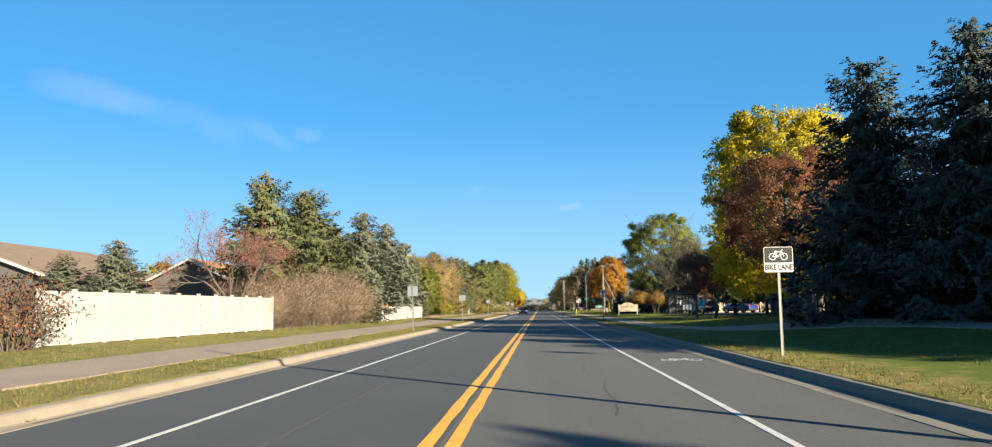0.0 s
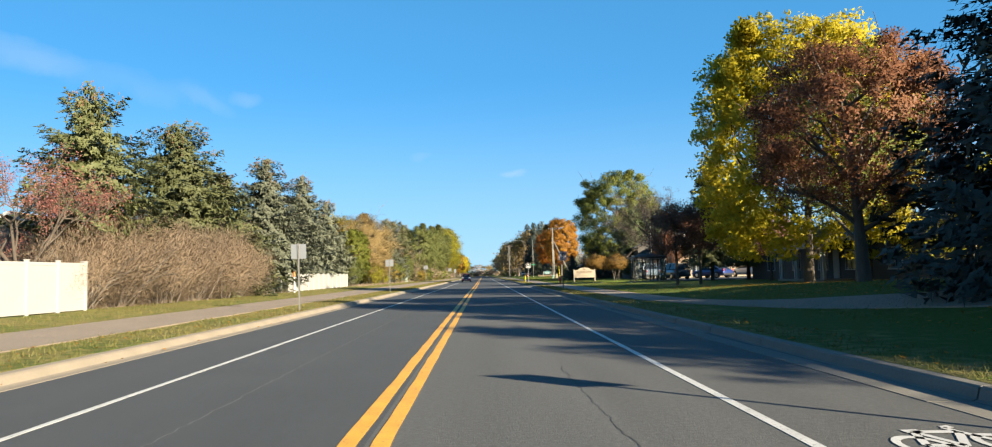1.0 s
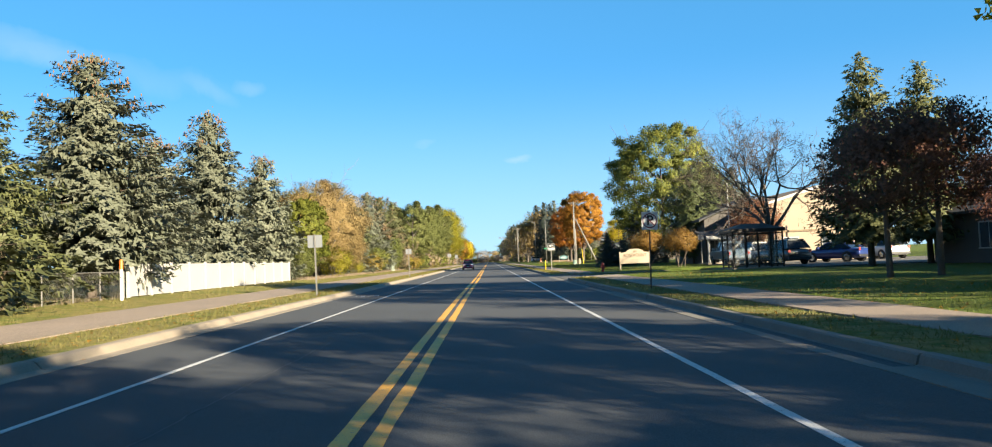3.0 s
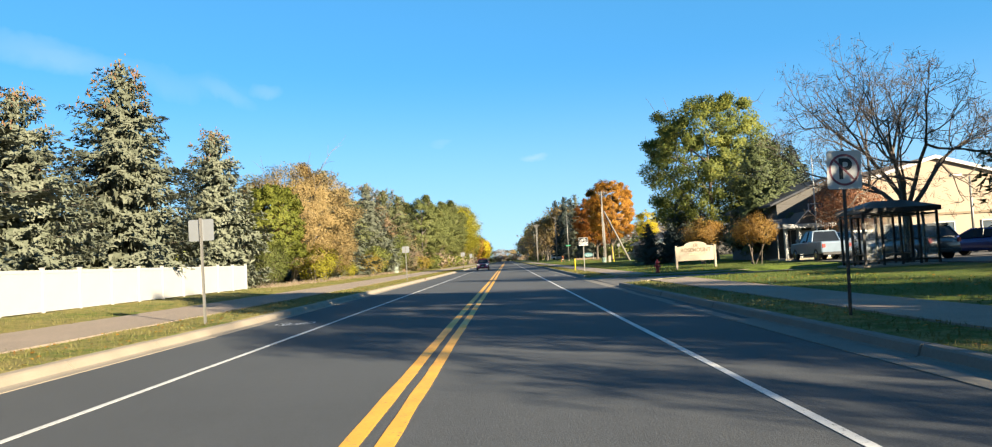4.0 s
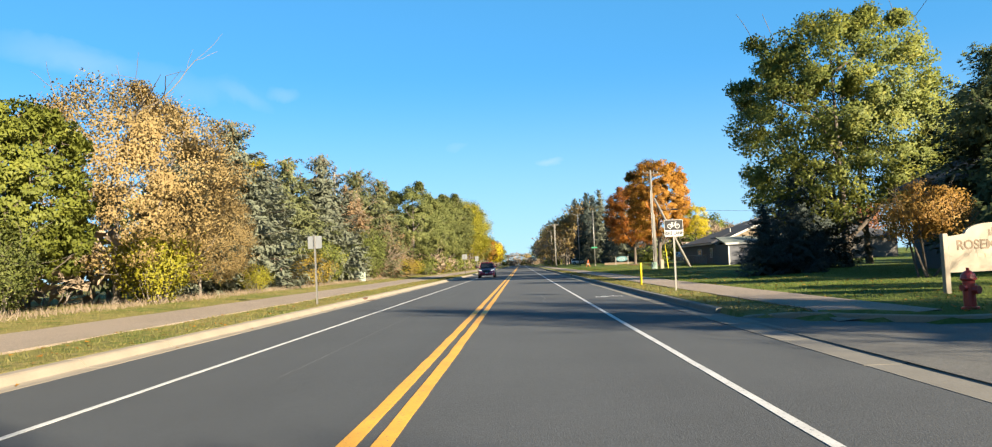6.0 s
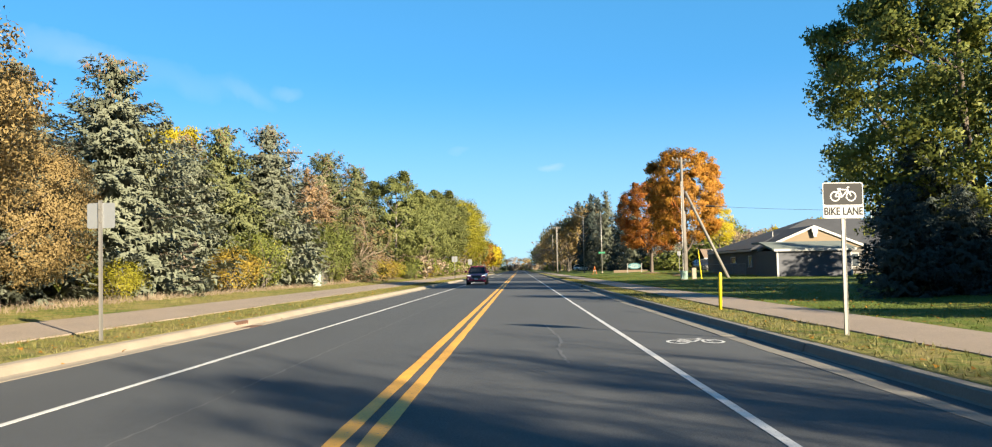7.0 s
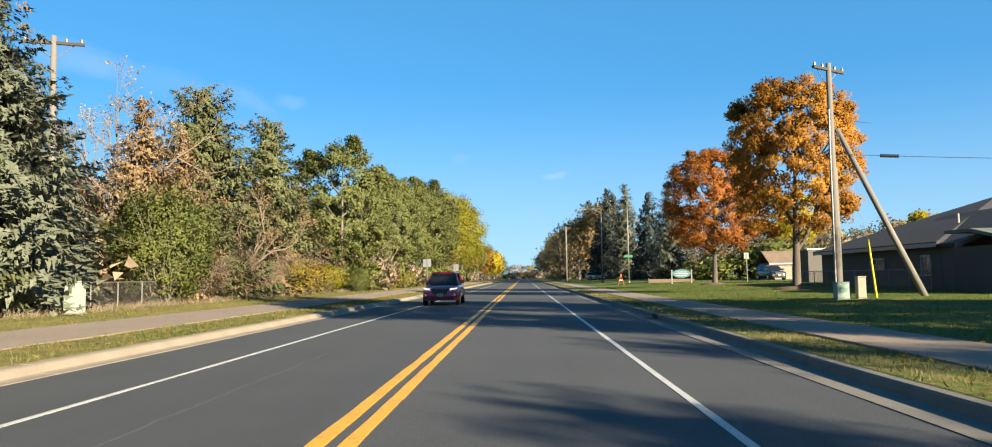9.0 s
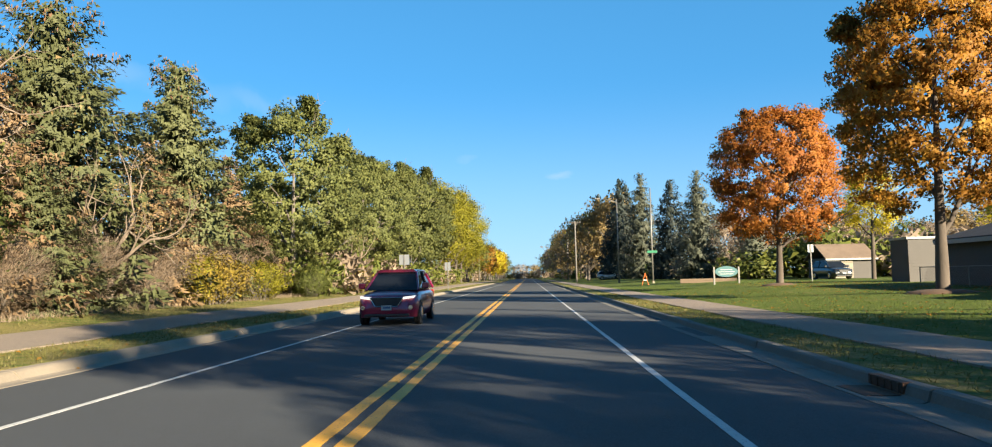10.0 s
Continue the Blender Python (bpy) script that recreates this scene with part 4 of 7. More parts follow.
# far rows
for i, (kind, x, y, h) in enumerate((("maple", -12, 395, 12), ("gold", -11.5, 420, 13), ("gold", -11, 450, 13.5), ("maple", -12, 480, 14), ("gold", -12, 520, 15), ("olive", -14, 365, 13),
        ("tan", 19, 335, 13), ("bare", 15, 320, 11), ("bare", 17, 350, 13), ("dusky", 16, 375, 15), ("tan", 15, 400, 15), ("dusky", 14, 430, 14), ("lime", 15, 465, 15), ("dusky", 14, 500, 15), ("olive", 15, 540, 16), ("elm", -13, 570, 16), ("elm", 14, 590, 17))):
    far_tree(kind, "far roadside tree in autumn colour", x, y, h, 40 * i, group="far roadside trees")


# shrubs
def shrub(kind, label, x, y, h, turn=0.0, wide=1.0, group="", bark="bark_grey", **o):
    if o.get("material"):
        o["material"] = M[o["material"]]
    return tree(kind, "shrub", label, "shrub", x, y, h, shrub_meshes, group, turn, wide, bark, **o)


HEDGE = "overgrown dry brown twiggy hedge shrub"
for i, (x, y, h) in enumerate(((-16.2, 48.9, 3.6), (-15.8, 51.5, 4.2), (-15.6, 55.5, 4.4), (-15.5, 59.5, 4.3), (-15.3, 62.6, 4.4), (-15.2, 65.4, 3.8))):
    shrub("hedge", HEDGE, x, y, h, 67 * i, 0.95, group="dry hedge", seed=41, r=2.6, material="leaf_hedge", leaves=28000, size=0.17, stems=44, slim=0.12) if i == 0 else shrub("hedge", HEDGE, x, y, h, 67 * i, 0.9, group="dry hedge")
shrub("dusky", "dark leafless bush with last brown leaves beside the fence", -15.0, 24.6, 2.5, seed=42, r=1.5, material="leaf_rust", leaves=1600, size=0.1, stems=50, bark="bark")
shrub("yellow", "bright yellow-green shrub at the wood's edge", -14.4, 121.8, 3.4, seed=43, r=1.6, material="leaf_lime", leaves=5000, size=0.13)
shrub("olive_shrub", "yellow-green shrub at the wood's edge", -14.8, 151.6, 3.6, 60, 1.0, seed=47, r=1.6, material="leaf_olive", leaves=5000, size=0.13)
shrub("golden", "golden shrub with bare stems", -14.6, 146.8, 2.6, seed=44, r=1.6, material="leaf_ochre", leaves=4200, size=0.12)
shrub("dense", "dense dark green evergreen shrub", -15.4, 171.0, 5.6, seed=45, r=2.4, material="leaf_dense", leaves=13000, size=0.15)
shrub("dense", "dense green shrub under the trees", -15.8, 113.5, 3.4, 90)
for i, (x, y, h) in enumerate(((-15.6, 174.5, 3.0), (-15.2, 183.5, 3.0), (-15.4, 191, 3.4))):
    shrub("hedge", "dry tan brushwood thicket at the wood's edge", x, y, h, 31 * i, 0.8, "brushwood")
for i, (x, y, h) in enumerate(((-13.6, 187, 2.6), (-13.6, 194, 2.4), (-13.0, 202, 2.2), (-12.6, 214, 2.4), (-12.4, 224, 2.2), (-12.4, 236, 2.4))):
    shrub(("golden", "yellow", "dense")[i % 3], "autumn undergrowth shrub below the trees", x, y, h, 55 * i, 1.2, "undergrowth")
leafy_tree("orange", "small orange-brown ornamental tree by the sign", 16.3, 118.1, 3.5, seed=46, r=1.7, base=1.4, material="leaf_rusty_gold", leaves=9000, size=0.09, clumps=80, stems=4, trunk_r=0.07, forks=4)
leafy_tree("orange", "small orange-yellow ornamental tree on the lawn", 17.4, 109.4, 3.3, 100, 0.95)

leafy_tree("hazy", "thin pale tree with last tan leaves behind the chain fence", -19.2, 172.4, 11.8, bark="bark_grey", maker=bare_meshes, seed=52, r=3, base=2.2, kids=2, depth=4, leaves=2500, material="leaf_brown", size=0.12)
far_tree("lime", "yellow-green tree at the end of the townhouse", 28.0, 53.0, 8.5, 10)
far_tree("lime", "yellow-green tree at the end of the townhouse", 24.2, 51.5, 6.0, 70)
leafy_tree("birch", "pale leaning leafless birch at the wood's edge", -14.9, 180.5, 7.2, bark="bark_pale", maker=bare_meshes, seed=51, r=2.5, base=1.8, kids=2, depth=4, leaves=900, material="leaf_tan", size=0.1)
leafy_tree("birch", "pale leaning leafless birch among the elms", -13.4, 214.0, 6.6, 120)
leafy_tree("birch", "thin bare tree behind the spruces", -20.5, 176.0, 12.5, 60)
shrub("yellow", "bright yellow shrub at the wood's edge", -14.0, 186.5, 2.6, 20, 0.8)
shrub("yellow", "bright yellow shrub at the wood's edge", -14.6, 134.8, 1.8, 20)

for i, (x, y, h) in enumerate(((-15.8, 178.8, 3.6), (-15.3, 186.8, 3.4), (-15.4, 196.5, 3.8))):
    shrub("hedge", "dry tan brushwood thicket at the wood's edge", x, y, h, 80 * i, 0.75, "brushwood")
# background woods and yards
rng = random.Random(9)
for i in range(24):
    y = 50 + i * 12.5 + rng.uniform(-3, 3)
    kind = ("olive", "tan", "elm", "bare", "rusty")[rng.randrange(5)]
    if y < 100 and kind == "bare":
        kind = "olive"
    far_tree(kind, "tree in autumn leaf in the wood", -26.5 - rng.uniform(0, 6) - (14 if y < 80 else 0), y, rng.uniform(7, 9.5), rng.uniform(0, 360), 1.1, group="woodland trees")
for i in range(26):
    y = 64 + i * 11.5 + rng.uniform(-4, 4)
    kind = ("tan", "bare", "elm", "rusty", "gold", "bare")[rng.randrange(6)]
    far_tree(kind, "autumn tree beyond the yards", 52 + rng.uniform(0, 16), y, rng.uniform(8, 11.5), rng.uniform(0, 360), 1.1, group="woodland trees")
for i in range(34):
    y = 312 + i * 9.5 + rng.uniform(-3, 3)
    # tan kinds favoured: their paler leaves also stand in for distance haze
    kind = ("tan", "bare", "dusky", "tan", "lime", "olive")[rng.randrange(6)]
    far_tree(kind, "far roadside tree in autumn colour", 14.5 + rng.uniform(0, 12), y, rng.uniform(15, 20), rng.uniform(0, 360), 0.9, group="far roadside trees")
for i in range(16):
    y = 370 + i * 17 + rng.uniform(-3, 3)
    far_tree(("gold", "maple", "lime", "elm")[rng.randrange(4)], "far roadside tree in autumn colour", -13.5 - rng.uniform(0, 8), y, rng.uniform(12, 15), rng.uniform(0, 360), 1.0, group="far roadside trees")
for i in range(34):
    far_tree(("elm", "dusky", "tan")[i % 3], "distant tree closing the end of the road", -132 + i * 8.0, 640 + rng.uniform(0, 60), rng.uniform(9, 14), rng.uniform(0, 360), 1.4, group="far roadside trees")
for i, (x, y, h) in enumerate(((29, 256, 10), (34, 250, 9.5), (39, 246, 9), (45, 252, 9.5), (31, 268, 11), (51, 244, 9))):
    far_tree(("dusky", "bare")[i % 2], "bare greyish tree behind the yards", x, y, h, 60 * i, 1.1, group="woodland trees")
for i in range(10):
    far_tree(("dusky", "tan", "olive")[i % 3], "autumn tree behind the yards", 38 + 4.6 * i + rng.uniform(-1.5, 1.5), 262 + rng.uniform(0, 30), rng.uniform(9, 12), 70 * i, 1.2, group="woodland trees")
# undergrowth that closes the foot of the far rows
shrub("far_bush", "dense dull undergrowth bush below the roadside trees", -16.5, 200.0, 3.0, group="undergrowth", seed=48, r=3.0, material="leaf_olive", leaves=700, size=0.4, stems=10, twiggy=False)
shrub("far_tan_bush", "dense tan undergrowth bush below the roadside trees", -15.8, 204.5, 2.6, group="undergrowth", seed=49, r=3.0, material="leaf_brown", leaves=700, size=0.38, stems=10, twiggy=False)
for i in range(9):
    shrub(("far_bush", "far_tan_bush")[i % 2], "shadowed undergrowth below the spruces", -19.5 - rng.uniform(0, 2.5), 112 + i * 11.5, rng.uniform(3.2, 4.6), rng.uniform(0, 360), 1.1, "undergrowth")
for i in range(46):
    shrub(("far_bush", "far_tan_bush")[i % 3 == 1], "dense dull undergrowth bush below the roadside trees", -16.2 - rng.uniform(0, 3.5), 208 + i * 5.2 + rng.uniform(-1, 1), rng.uniform(2.4, 4.2), rng.uniform(0, 360), 1.1, "undergrowth")
for i in range(19):
    shrub(("far_bush", "far_tan_bush", "far_bush")[i % 3], "bushy undergrowth at the foot of the elms", -13.2 - rng.uniform(0, 0.9), 204 + i * 5.4 + rng.uniform(-1, 1), rng.uniform(2.2, 3.6), rng.uniform(0, 360), 0.9, "undergrowth")
for i in range(40):
    shrub(("far_bush", "far_tan_bush")[i % 2], "dense dull undergrowth bush below the far trees", (24 if i < 18 else 15) + rng.uniform(0, 4), 240 + i * 7.5 + rng.uniform(-2, 2), rng.uniform(2.2, 3.6), rng.uniform(0, 360), 1.3, "undergrowth")
for i in range(14):
    shrub(("far_bush", "far_tan_bush")[i % 2], "dense undergrowth bush behind the yards", 36 + 2.2 * i + rng.uniform(-2, 2), 236 + 1.5 * i + rng.uniform(-5, 5), rng.uniform(4.0, 6.0), rng.uniform(0, 360), 1.2, "undergrowth")
for i in range(24):
    shrub(("far_bush", "far_tan_bush")[i % 2], "dense thicket at the far end of the road", -80 + i * 7.0, 630 + rng.uniform(-4, 4), rng.uniform(4, 6), rng.uniform(0, 360), 1.2, "undergrowth")
far_tree("maple", "orange maple behind the houses", -46.0, 80.0, 7.8, 60, 1.2)
far_tree("gold", "yellow tree behind the houses", -39.5, 82.0, 7.2, 60, 1.3)


# ---- more materials ----
M["sign_cream"] = surface("sign_cream", (0.344, 0.286, 0.209), 0.6, 0, 25, 2, 0.08, 0.1)
M["letter_brown"] = surface("letter_brown", (0.16, 0.1, 0.05), 0.6, 0, 25, 2, 0.1, 0)
M["red_paint"] = surface("red_paint", (0.5, 0.04, 0.03), 0.4, 0, 30, 3, 0.15, 0.05)
M["yellow_plastic"] = surface("yellow_plastic", (0.85, 0.66, 0.02), 0.45, 0, 30, 3, 0.06, 0)
M["orange_plastic"] = surface("orange_plastic", (0.8, 0.2, 0.03), 0.5, 0, 30, 3, 0.06, 0)
M["green_box"] = surface("green_box", (0.4, 0.47, 0.4), 0.6, 0, 30, 3, 0.08, 0.05)
M["box_green_dark"] = surface("box_green_dark", (0.3, 0.44, 0.36), 0.6, 0, 30, 3, 0.1, 0.05)
M["bronze"] = surface("bronze", (0.025, 0.02, 0.018), 0.5, 0.2, 30, 3, 0.15, 0)
M["siding_grey"] = surface("siding_grey", (0.075, 0.082, 0.105), 0.7, 0, 25, 1, 0.08, 0.1)
M["siding_dark"] = surface("siding_dark", (0.085, 0.077, 0.07), 0.75, 0, 25, 1, 0.12, 0.1)
M["siding_taupe"] = surface("siding_taupe", (0.11, 0.1, 0.09), 0.75, 0, 25, 1, 0.1, 0.1)
M["stucco"] = surface("stucco", (0.25, 0.19, 0.125), 0.9, 0, 35, 0.8, 0.08, 0.3)
M["stucco_pale"] = surface("stucco_pale", (0.42, 0.33, 0.245), 0.9, 0, 35, 0.8, 0.08, 0.3)
M["trim_white"] = surface("trim_white", (0.5, 0.5, 0.49), 0.5, 0, 25, 2, 0.05, 0)
M["shingle"] = surface("shingle", (0.062, 0.065, 0.073), 0.9, 0, 14, 1.0, 0.3, 0.5)
M["shingle_brown"] = surface("shingle_brown", (0.24, 0.17, 0.12), 0.9, 0, 14, 1.0, 0.3, 0.5)
M["shingle_orange"] = surface("shingle_orange", (0.42, 0.2, 0.1), 0.9, 0, 14, 1.0, 0.3, 0.5)
M["shingle_green"] = surface("shingle_green", (0.17, 0.2, 0.18), 0.9, 0, 14, 1.0, 0.25, 0.5)
M["door_blue"] = surface("door_blue", (0.06, 0.1, 0.26), 0.5, 0, 25, 2, 0.08, 0)
M["tyre"] = surface("tyre", (0.02, 0.02, 0.02), 0.85, 0, 40, 5, 0.2, 0.2)
M["chrome"] = surface("chrome", (0.65, 0.66, 0.68), 0.2, 1.0, 40, 5, 0.05, 0)
M["black_plastic"] = surface("black_plastic", (0.018, 0.018, 0.02), 0.5, 0, 40, 5, 0.15, 0)
M["teal_sign"] = surface("teal_sign", (0.06, 0.18, 0.2), 0.5, 0, 25, 2, 0.08, 0)
M["street_green"] = surface("street_green", (0.02, 0.25, 0.12), 0.5, 0, 25, 2, 0.08, 0)
M["timber"] = surface("timber", (0.2, 0.14, 0.09), 0.85, 0, 20, 2, 0.2, 0.3, stretch=(0.15, 1, 1))
M["timber_dark"] = surface("timber_dark", (0.07, 0.055, 0.045), 0.9, 0, 20, 2, 0.2, 0.3)
M["mulch"] = surface("mulch", (0.17, 0.1, 0.06), 0.95, 0, 18, 2, 0.4, 0.8)
M["rust_iron"] = surface("rust_iron", (0.14, 0.07, 0.045), 0.9, 0.2, 30, 3, 0.3, 0.4)


def car_paint(name, colour):
    m, t, b = nodes_of(name)
    n = noise_tex(t, 3.0, 3, 0.5)
    t.links.new(ramp(t, [(0.3, scaled(colour, 0.92)), (0.7, scaled(colour, 1.06))], n), b.inputs["Base Color"])
    b.inputs["Roughness"].default_value, b.inputs["Metallic"].default_value = 0.3, 0.3
    b.inputs["Coat Weight"].default_value, b.inputs["Coat Roughness"].default_value = 0.8, 0.06
    return m


def glass(name, tint, rough=0.03, clear=0.0, spec=0.6):
    m, t, b = nodes_of(name)
    n = noise_tex(t, 1.2, 2, 0.5)
    t.links.new(ramp(t, [(0.3, scaled(tint, 0.85)), (0.7, scaled(tint, 1.15))], n), b.inputs["Base Color"])
    b.inputs["Roughness"].default_value = rough
    b.inputs["Specular IOR Level"].default_value = spec
    b.inputs["Transmission Weight"].default_value = clear
    return m


M["car_glass"] = glass("car_glass", (0.012, 0.015, 0.02), 0.05, 0.0, 0.2)
M["window_glass"] = glass("window_glass", (0.05, 0.06, 0.07))
M["clear_glass"] = glass("clear_glass", (0.85, 0.88, 0.88), 0.05, 0.92)
M["maroon_car"] = car_paint("maroon_car", (0.24, 0.012, 0.05))
M["blue_car"] = car_paint("blue_car", (0.015, 0.03, 0.13))
M["silver_car"] = car_paint("silver_car", (0.17, 0.22, 0.28))
M["white_car"] = car_paint("white_car", (0.48, 0.48, 0.47))
M["dark_car"] = car_paint("dark_car", (0.03, 0.035, 0.04))
lamp_m, lamp_t, lamp_b = nodes_of("headlamp_lit")
lamp_b.inputs["Base Color"].default_value = (0.4, 0.4, 0.39, 1)
lamp_b.inputs["Emission Color"].default_value = (1, 0.95, 0.85, 1)
lamp_b.inputs["Emission Strength"].default_value = 0.3
M["headlamp_lit"] = lamp_m


# ---- fences ----
def vinyl_fence(name, label, points, height, base, span, gate=None):
    """White vinyl privacy fence: posts with caps, rails and tongue-and-groove boards, panel by panel."""
    root = thing(name, label, "fence")
    rng = random.Random(3)
    for (x0, y0), (x1, y1) in zip(points, points[1:]):
        ln = math.hypot(x1 - x0, y1 - y0)
        n = max(1, round(ln / span))
        turn = math.degrees(math.atan2(y1 - y0, x1 - x0))
        for i in range(n + 1):
            f = i / n
            px, py = x0 + (x1 - x0) * f, y0 + (y1 - y0) * f
            bm = box(-0.065, -0.065, -0.3, 0.065, 0.065, height + 0.06, 0.008)
            add_box(bm, -0.08, -0.08, height + 0.062, 0.08, 0.08, height + 0.085, 0.004)
            o = part("post", bm, M["vinyl"], root)
            o.matrix_basis = pose(px, py, base, rng.uniform(-0.4, 0.4), rng.uniform(-0.4, 0.4), turn)
            if i < n:
                w = ln / n
                bm = box(0.062, -0.016, 0.08, w - 0.062, 0.016, height - 0.06, 0.004)
                o = part("panel", bm, M["vinyl"], root)
                o.matrix_basis = pose(px, py, base + rng.uniform(-0.015, 0.015), 0, 0, turn)
                for z0, z1 in ((0.05, 0.16), (height - 0.12, height)):
                    o = part("rail", box(0.066, -0.028, z0, w - 0.066, 0.028, z1, 0.005), M["vinyl"], root)
                    o.matrix_basis = pose(px, py, base, 0, 0, turn)
                if gate is not None and i in gate:
                    for z in (0.45, 1.45):
                        g = part("hinge", box(0.07, -0.045, z, 0.2, -0.03, z + 0.05, 0.004), M["black_plastic"], root, "black gate hinge")
                        g.matrix_basis = pose(px, py, base, 0, 0, turn)
    return root


vinyl_fence("privacy_fence", "tall white vinyl privacy fence with a double gate", [(-15.6, 26.6), (-15.0, 47.2)], 1.92, 0.38, 1.87, gate=(6, 8))
vinyl_fence("privacy_fence", "end return of a tall white vinyl fence", [(-15.14, 47.3), (-19.5, 47.7)], 1.92, 0.38, 2.2)
vinyl_fence("privacy_fence", "long low white vinyl fence under the spruces", [(-14.9, 79.0), (-15.2, 107.2)], 1.5, 0.38, 2.35)


def chain_fence(y0, y1, x, h, z):
    root = thing("chain_link_fence", "grey chain-link fence beside the trail", "fence")
    n = max(1, round((y1 - y0) / 2.0))
    for i in range(n + 1):
        part("post", tube([(x, y0 + (y1 - y0) * i / n, z - 0.2), (x, y0 + (y1 - y0) * i / n, z + h)], 0.028, 8), M["galvanised"], root)
    part("top_rail", tube([(x, y0, z + h - 0.02), (x, y1, z + h - 0.02)], 0.02, 8), M["galvanised"], root)
    bm = bmesh.new()
    k = int((y1 - y0) / 0.12)
    for i in range(k + 1):
        y = y0 + (y1 - y0) * i / k
        for s in (-1, 1):
            a, b = Vector((x + 0.004 * s, y, z + 0.03)), Vector((x + 0.004 * s, y + s * h * 0.8, z + h - 0.04))
            if b.y > y1:
                b = a + (b - a) * ((y1 - a.y) / (b.y - a.y))
            if b.y < y0:
                b = a + (b - a) * ((a.y - y0) / (a.y - b.y))
            if (b - a).length > 0.05:
                add_tube(bm, [a, b], 0.004, 3, cap=False)
    part("wire_mesh", bm, M["galvanised"], root)
    return root


chain_fence(72.5, 78.6, -14.9, 1.2, 0.36)
chain_fence(164.5, 170.5, -15.2, 1.1, 0.36)


# ---- signs ----
BIKE_WHEELS = (-0.16, 0.16)


def ring(bm, cx, cz, r0, r1, y, n=20, sx=1.0, sz=1.0):
    vs = []
    for k in range(n):
        c, s = math.cos(2 * math.pi * k / n), math.sin(2 * math.pi * k / n)
        vs.append((bm.verts.new((cx + r0 * c * sx, y, cz + r0 * s * sz)), bm.verts.new((cx + r1 * c * sx, y, cz + r1 * s * sz))))
    for k in range(n):
        a, b = vs[k], vs[(k + 1) % n]
        bm.faces.new((a[0], b[0], b[1], a[1]))


def bar(bm, a, b, w, y):
    a, b = Vector((a[0], 0, a[1])), Vector((b[0], 0, b[1]))
    d = (b - a).normalized()
    n = Vector((-d.z, 0, d.x)) * w / 2
    bm.faces.new([bm.verts.new((p.x, y, p.z)) for p in (a - n, b - n, b + n, a + n)])


def bicycle(bm, y, s=1.0, cz=0.0, w=0.022):
    """The outline of a bicycle, wheels, frame and bars, flat in the x-z plane."""
    for cx in BIKE_WHEELS:
        ring(bm, cx * s, cz, (0.105 - w) * s, 0.105 * s, y)
    j = {"rear": (-0.16, 0), "crank": (-0.02, -0.01), "seat": (-0.075, 0.14), "head": (0.1, 0.13), "front": (0.16, 0), "bar": (0.085, 0.18), "grip": (0.13, 0.19)}
    for a, b in (("rear", "crank"), ("crank", "seat"), ("rear", "seat"), ("crank", "head"), ("seat", "head"), ("head", "front"), ("head", "bar"), ("bar", "grip")):
        bar(bm, (j[a][0] * s, cz + j[a][1] * s), (j[b][0] * s, cz + j[b][1] * s), w * s, y)
    bar(bm, (-0.11 * s, cz + 0.15 * s), (-0.04 * s, cz + 0.15 * s), w * 1.2 * s, y)


def text_mesh(words, size, depth, material, name, parent, m, label=""):
    c = bpy.data.curves.new(name, "FONT")
    c.body, c.size, c.extrude, c.align_x, c.align_y = words, size, depth, "CENTER", "CENTER"
    c.offset = size * 0.02
    tmp = bpy.data.objects.new(name, c)
    scene.collection.objects.link(tmp)
    me = bpy.data.meshes.new_from_object(tmp.evaluated_get(bpy.context.evaluated_depsgraph_get()))
    bpy.data.objects.remove(tmp)
    bpy.data.curves.remove(c)
    me.materials.clear()
    me.materials.append(material)
    o = part(name, me, None, parent, label)
    o.matrix_basis = m
    return o


def plate(bm_w, bm_h, z0, y=-0.02, t=0.004, r=0.04):
    """A sheet-metal plate with rounded corners, standing in the x-z plane."""
    pts = []
    for cx, cz, a0 in ((bm_w / 2 - r, z0 + r, -90), (bm_w / 2 - r, z0 + bm_h - r, 0), (-bm_w / 2 + r, z0 + bm_h - r, 90), (-bm_w / 2 + r, z0 + r, 180)):
        for k in range(5):
            a = radians(a0 + 22.5 * k)
            pts.append((cx + r * math.cos(a), cz + r * math.sin(a)))
    return prism(pts, y - t / 2, y + t / 2)


def u_post(height, root):
    bm = bmesh.new()
    add_box(bm, -0.03, -0.004, -0.4, 0.03, 0.004, height)
    add_box(bm, -0.034, -0.012, -0.4, -0.028, 0.022, height)
    add_box(bm, 0.028, -0.012, -0.4, 0.034, 0.022, height)
    return part("post", bm, M["galvanised"], root, "galvanised steel post")


def bike_sign(x, y, turn=0.0):
    root = thing("bike_lane_sign", "black and white bike lane sign on a steel post", "traffic sign", pose(x, y, ground_z(x, y), 0.6, 0.4, turn))
    u_post(2.5, root)
    p = part("plate", plate(0.7, 0.62, 2.02), M["sign_white"], root, "white sheet-metal sign plate")
    part("black_field", plate(0.67, 0.37, 2.255, -0.0245, 0.003, 0.03), M["sign_black"], p, "black upper field")
    bm = bmesh.new()
    bicycle(bm, -0.0275, 0.86, 2.4, 0.026)
    part("bicycle_symbol", bm, M["sign_white"], p, "white bicycle symbol")
    text_mesh("BIKE LANE", 0.185, 0.002, M["sign_black"], "lettering", p, pose(0, -0.026, 2.137, 90, 0, 0) @ Matrix.Diagonal((0.78, 1.0, 1.0, 1)), "black letters")
    return root


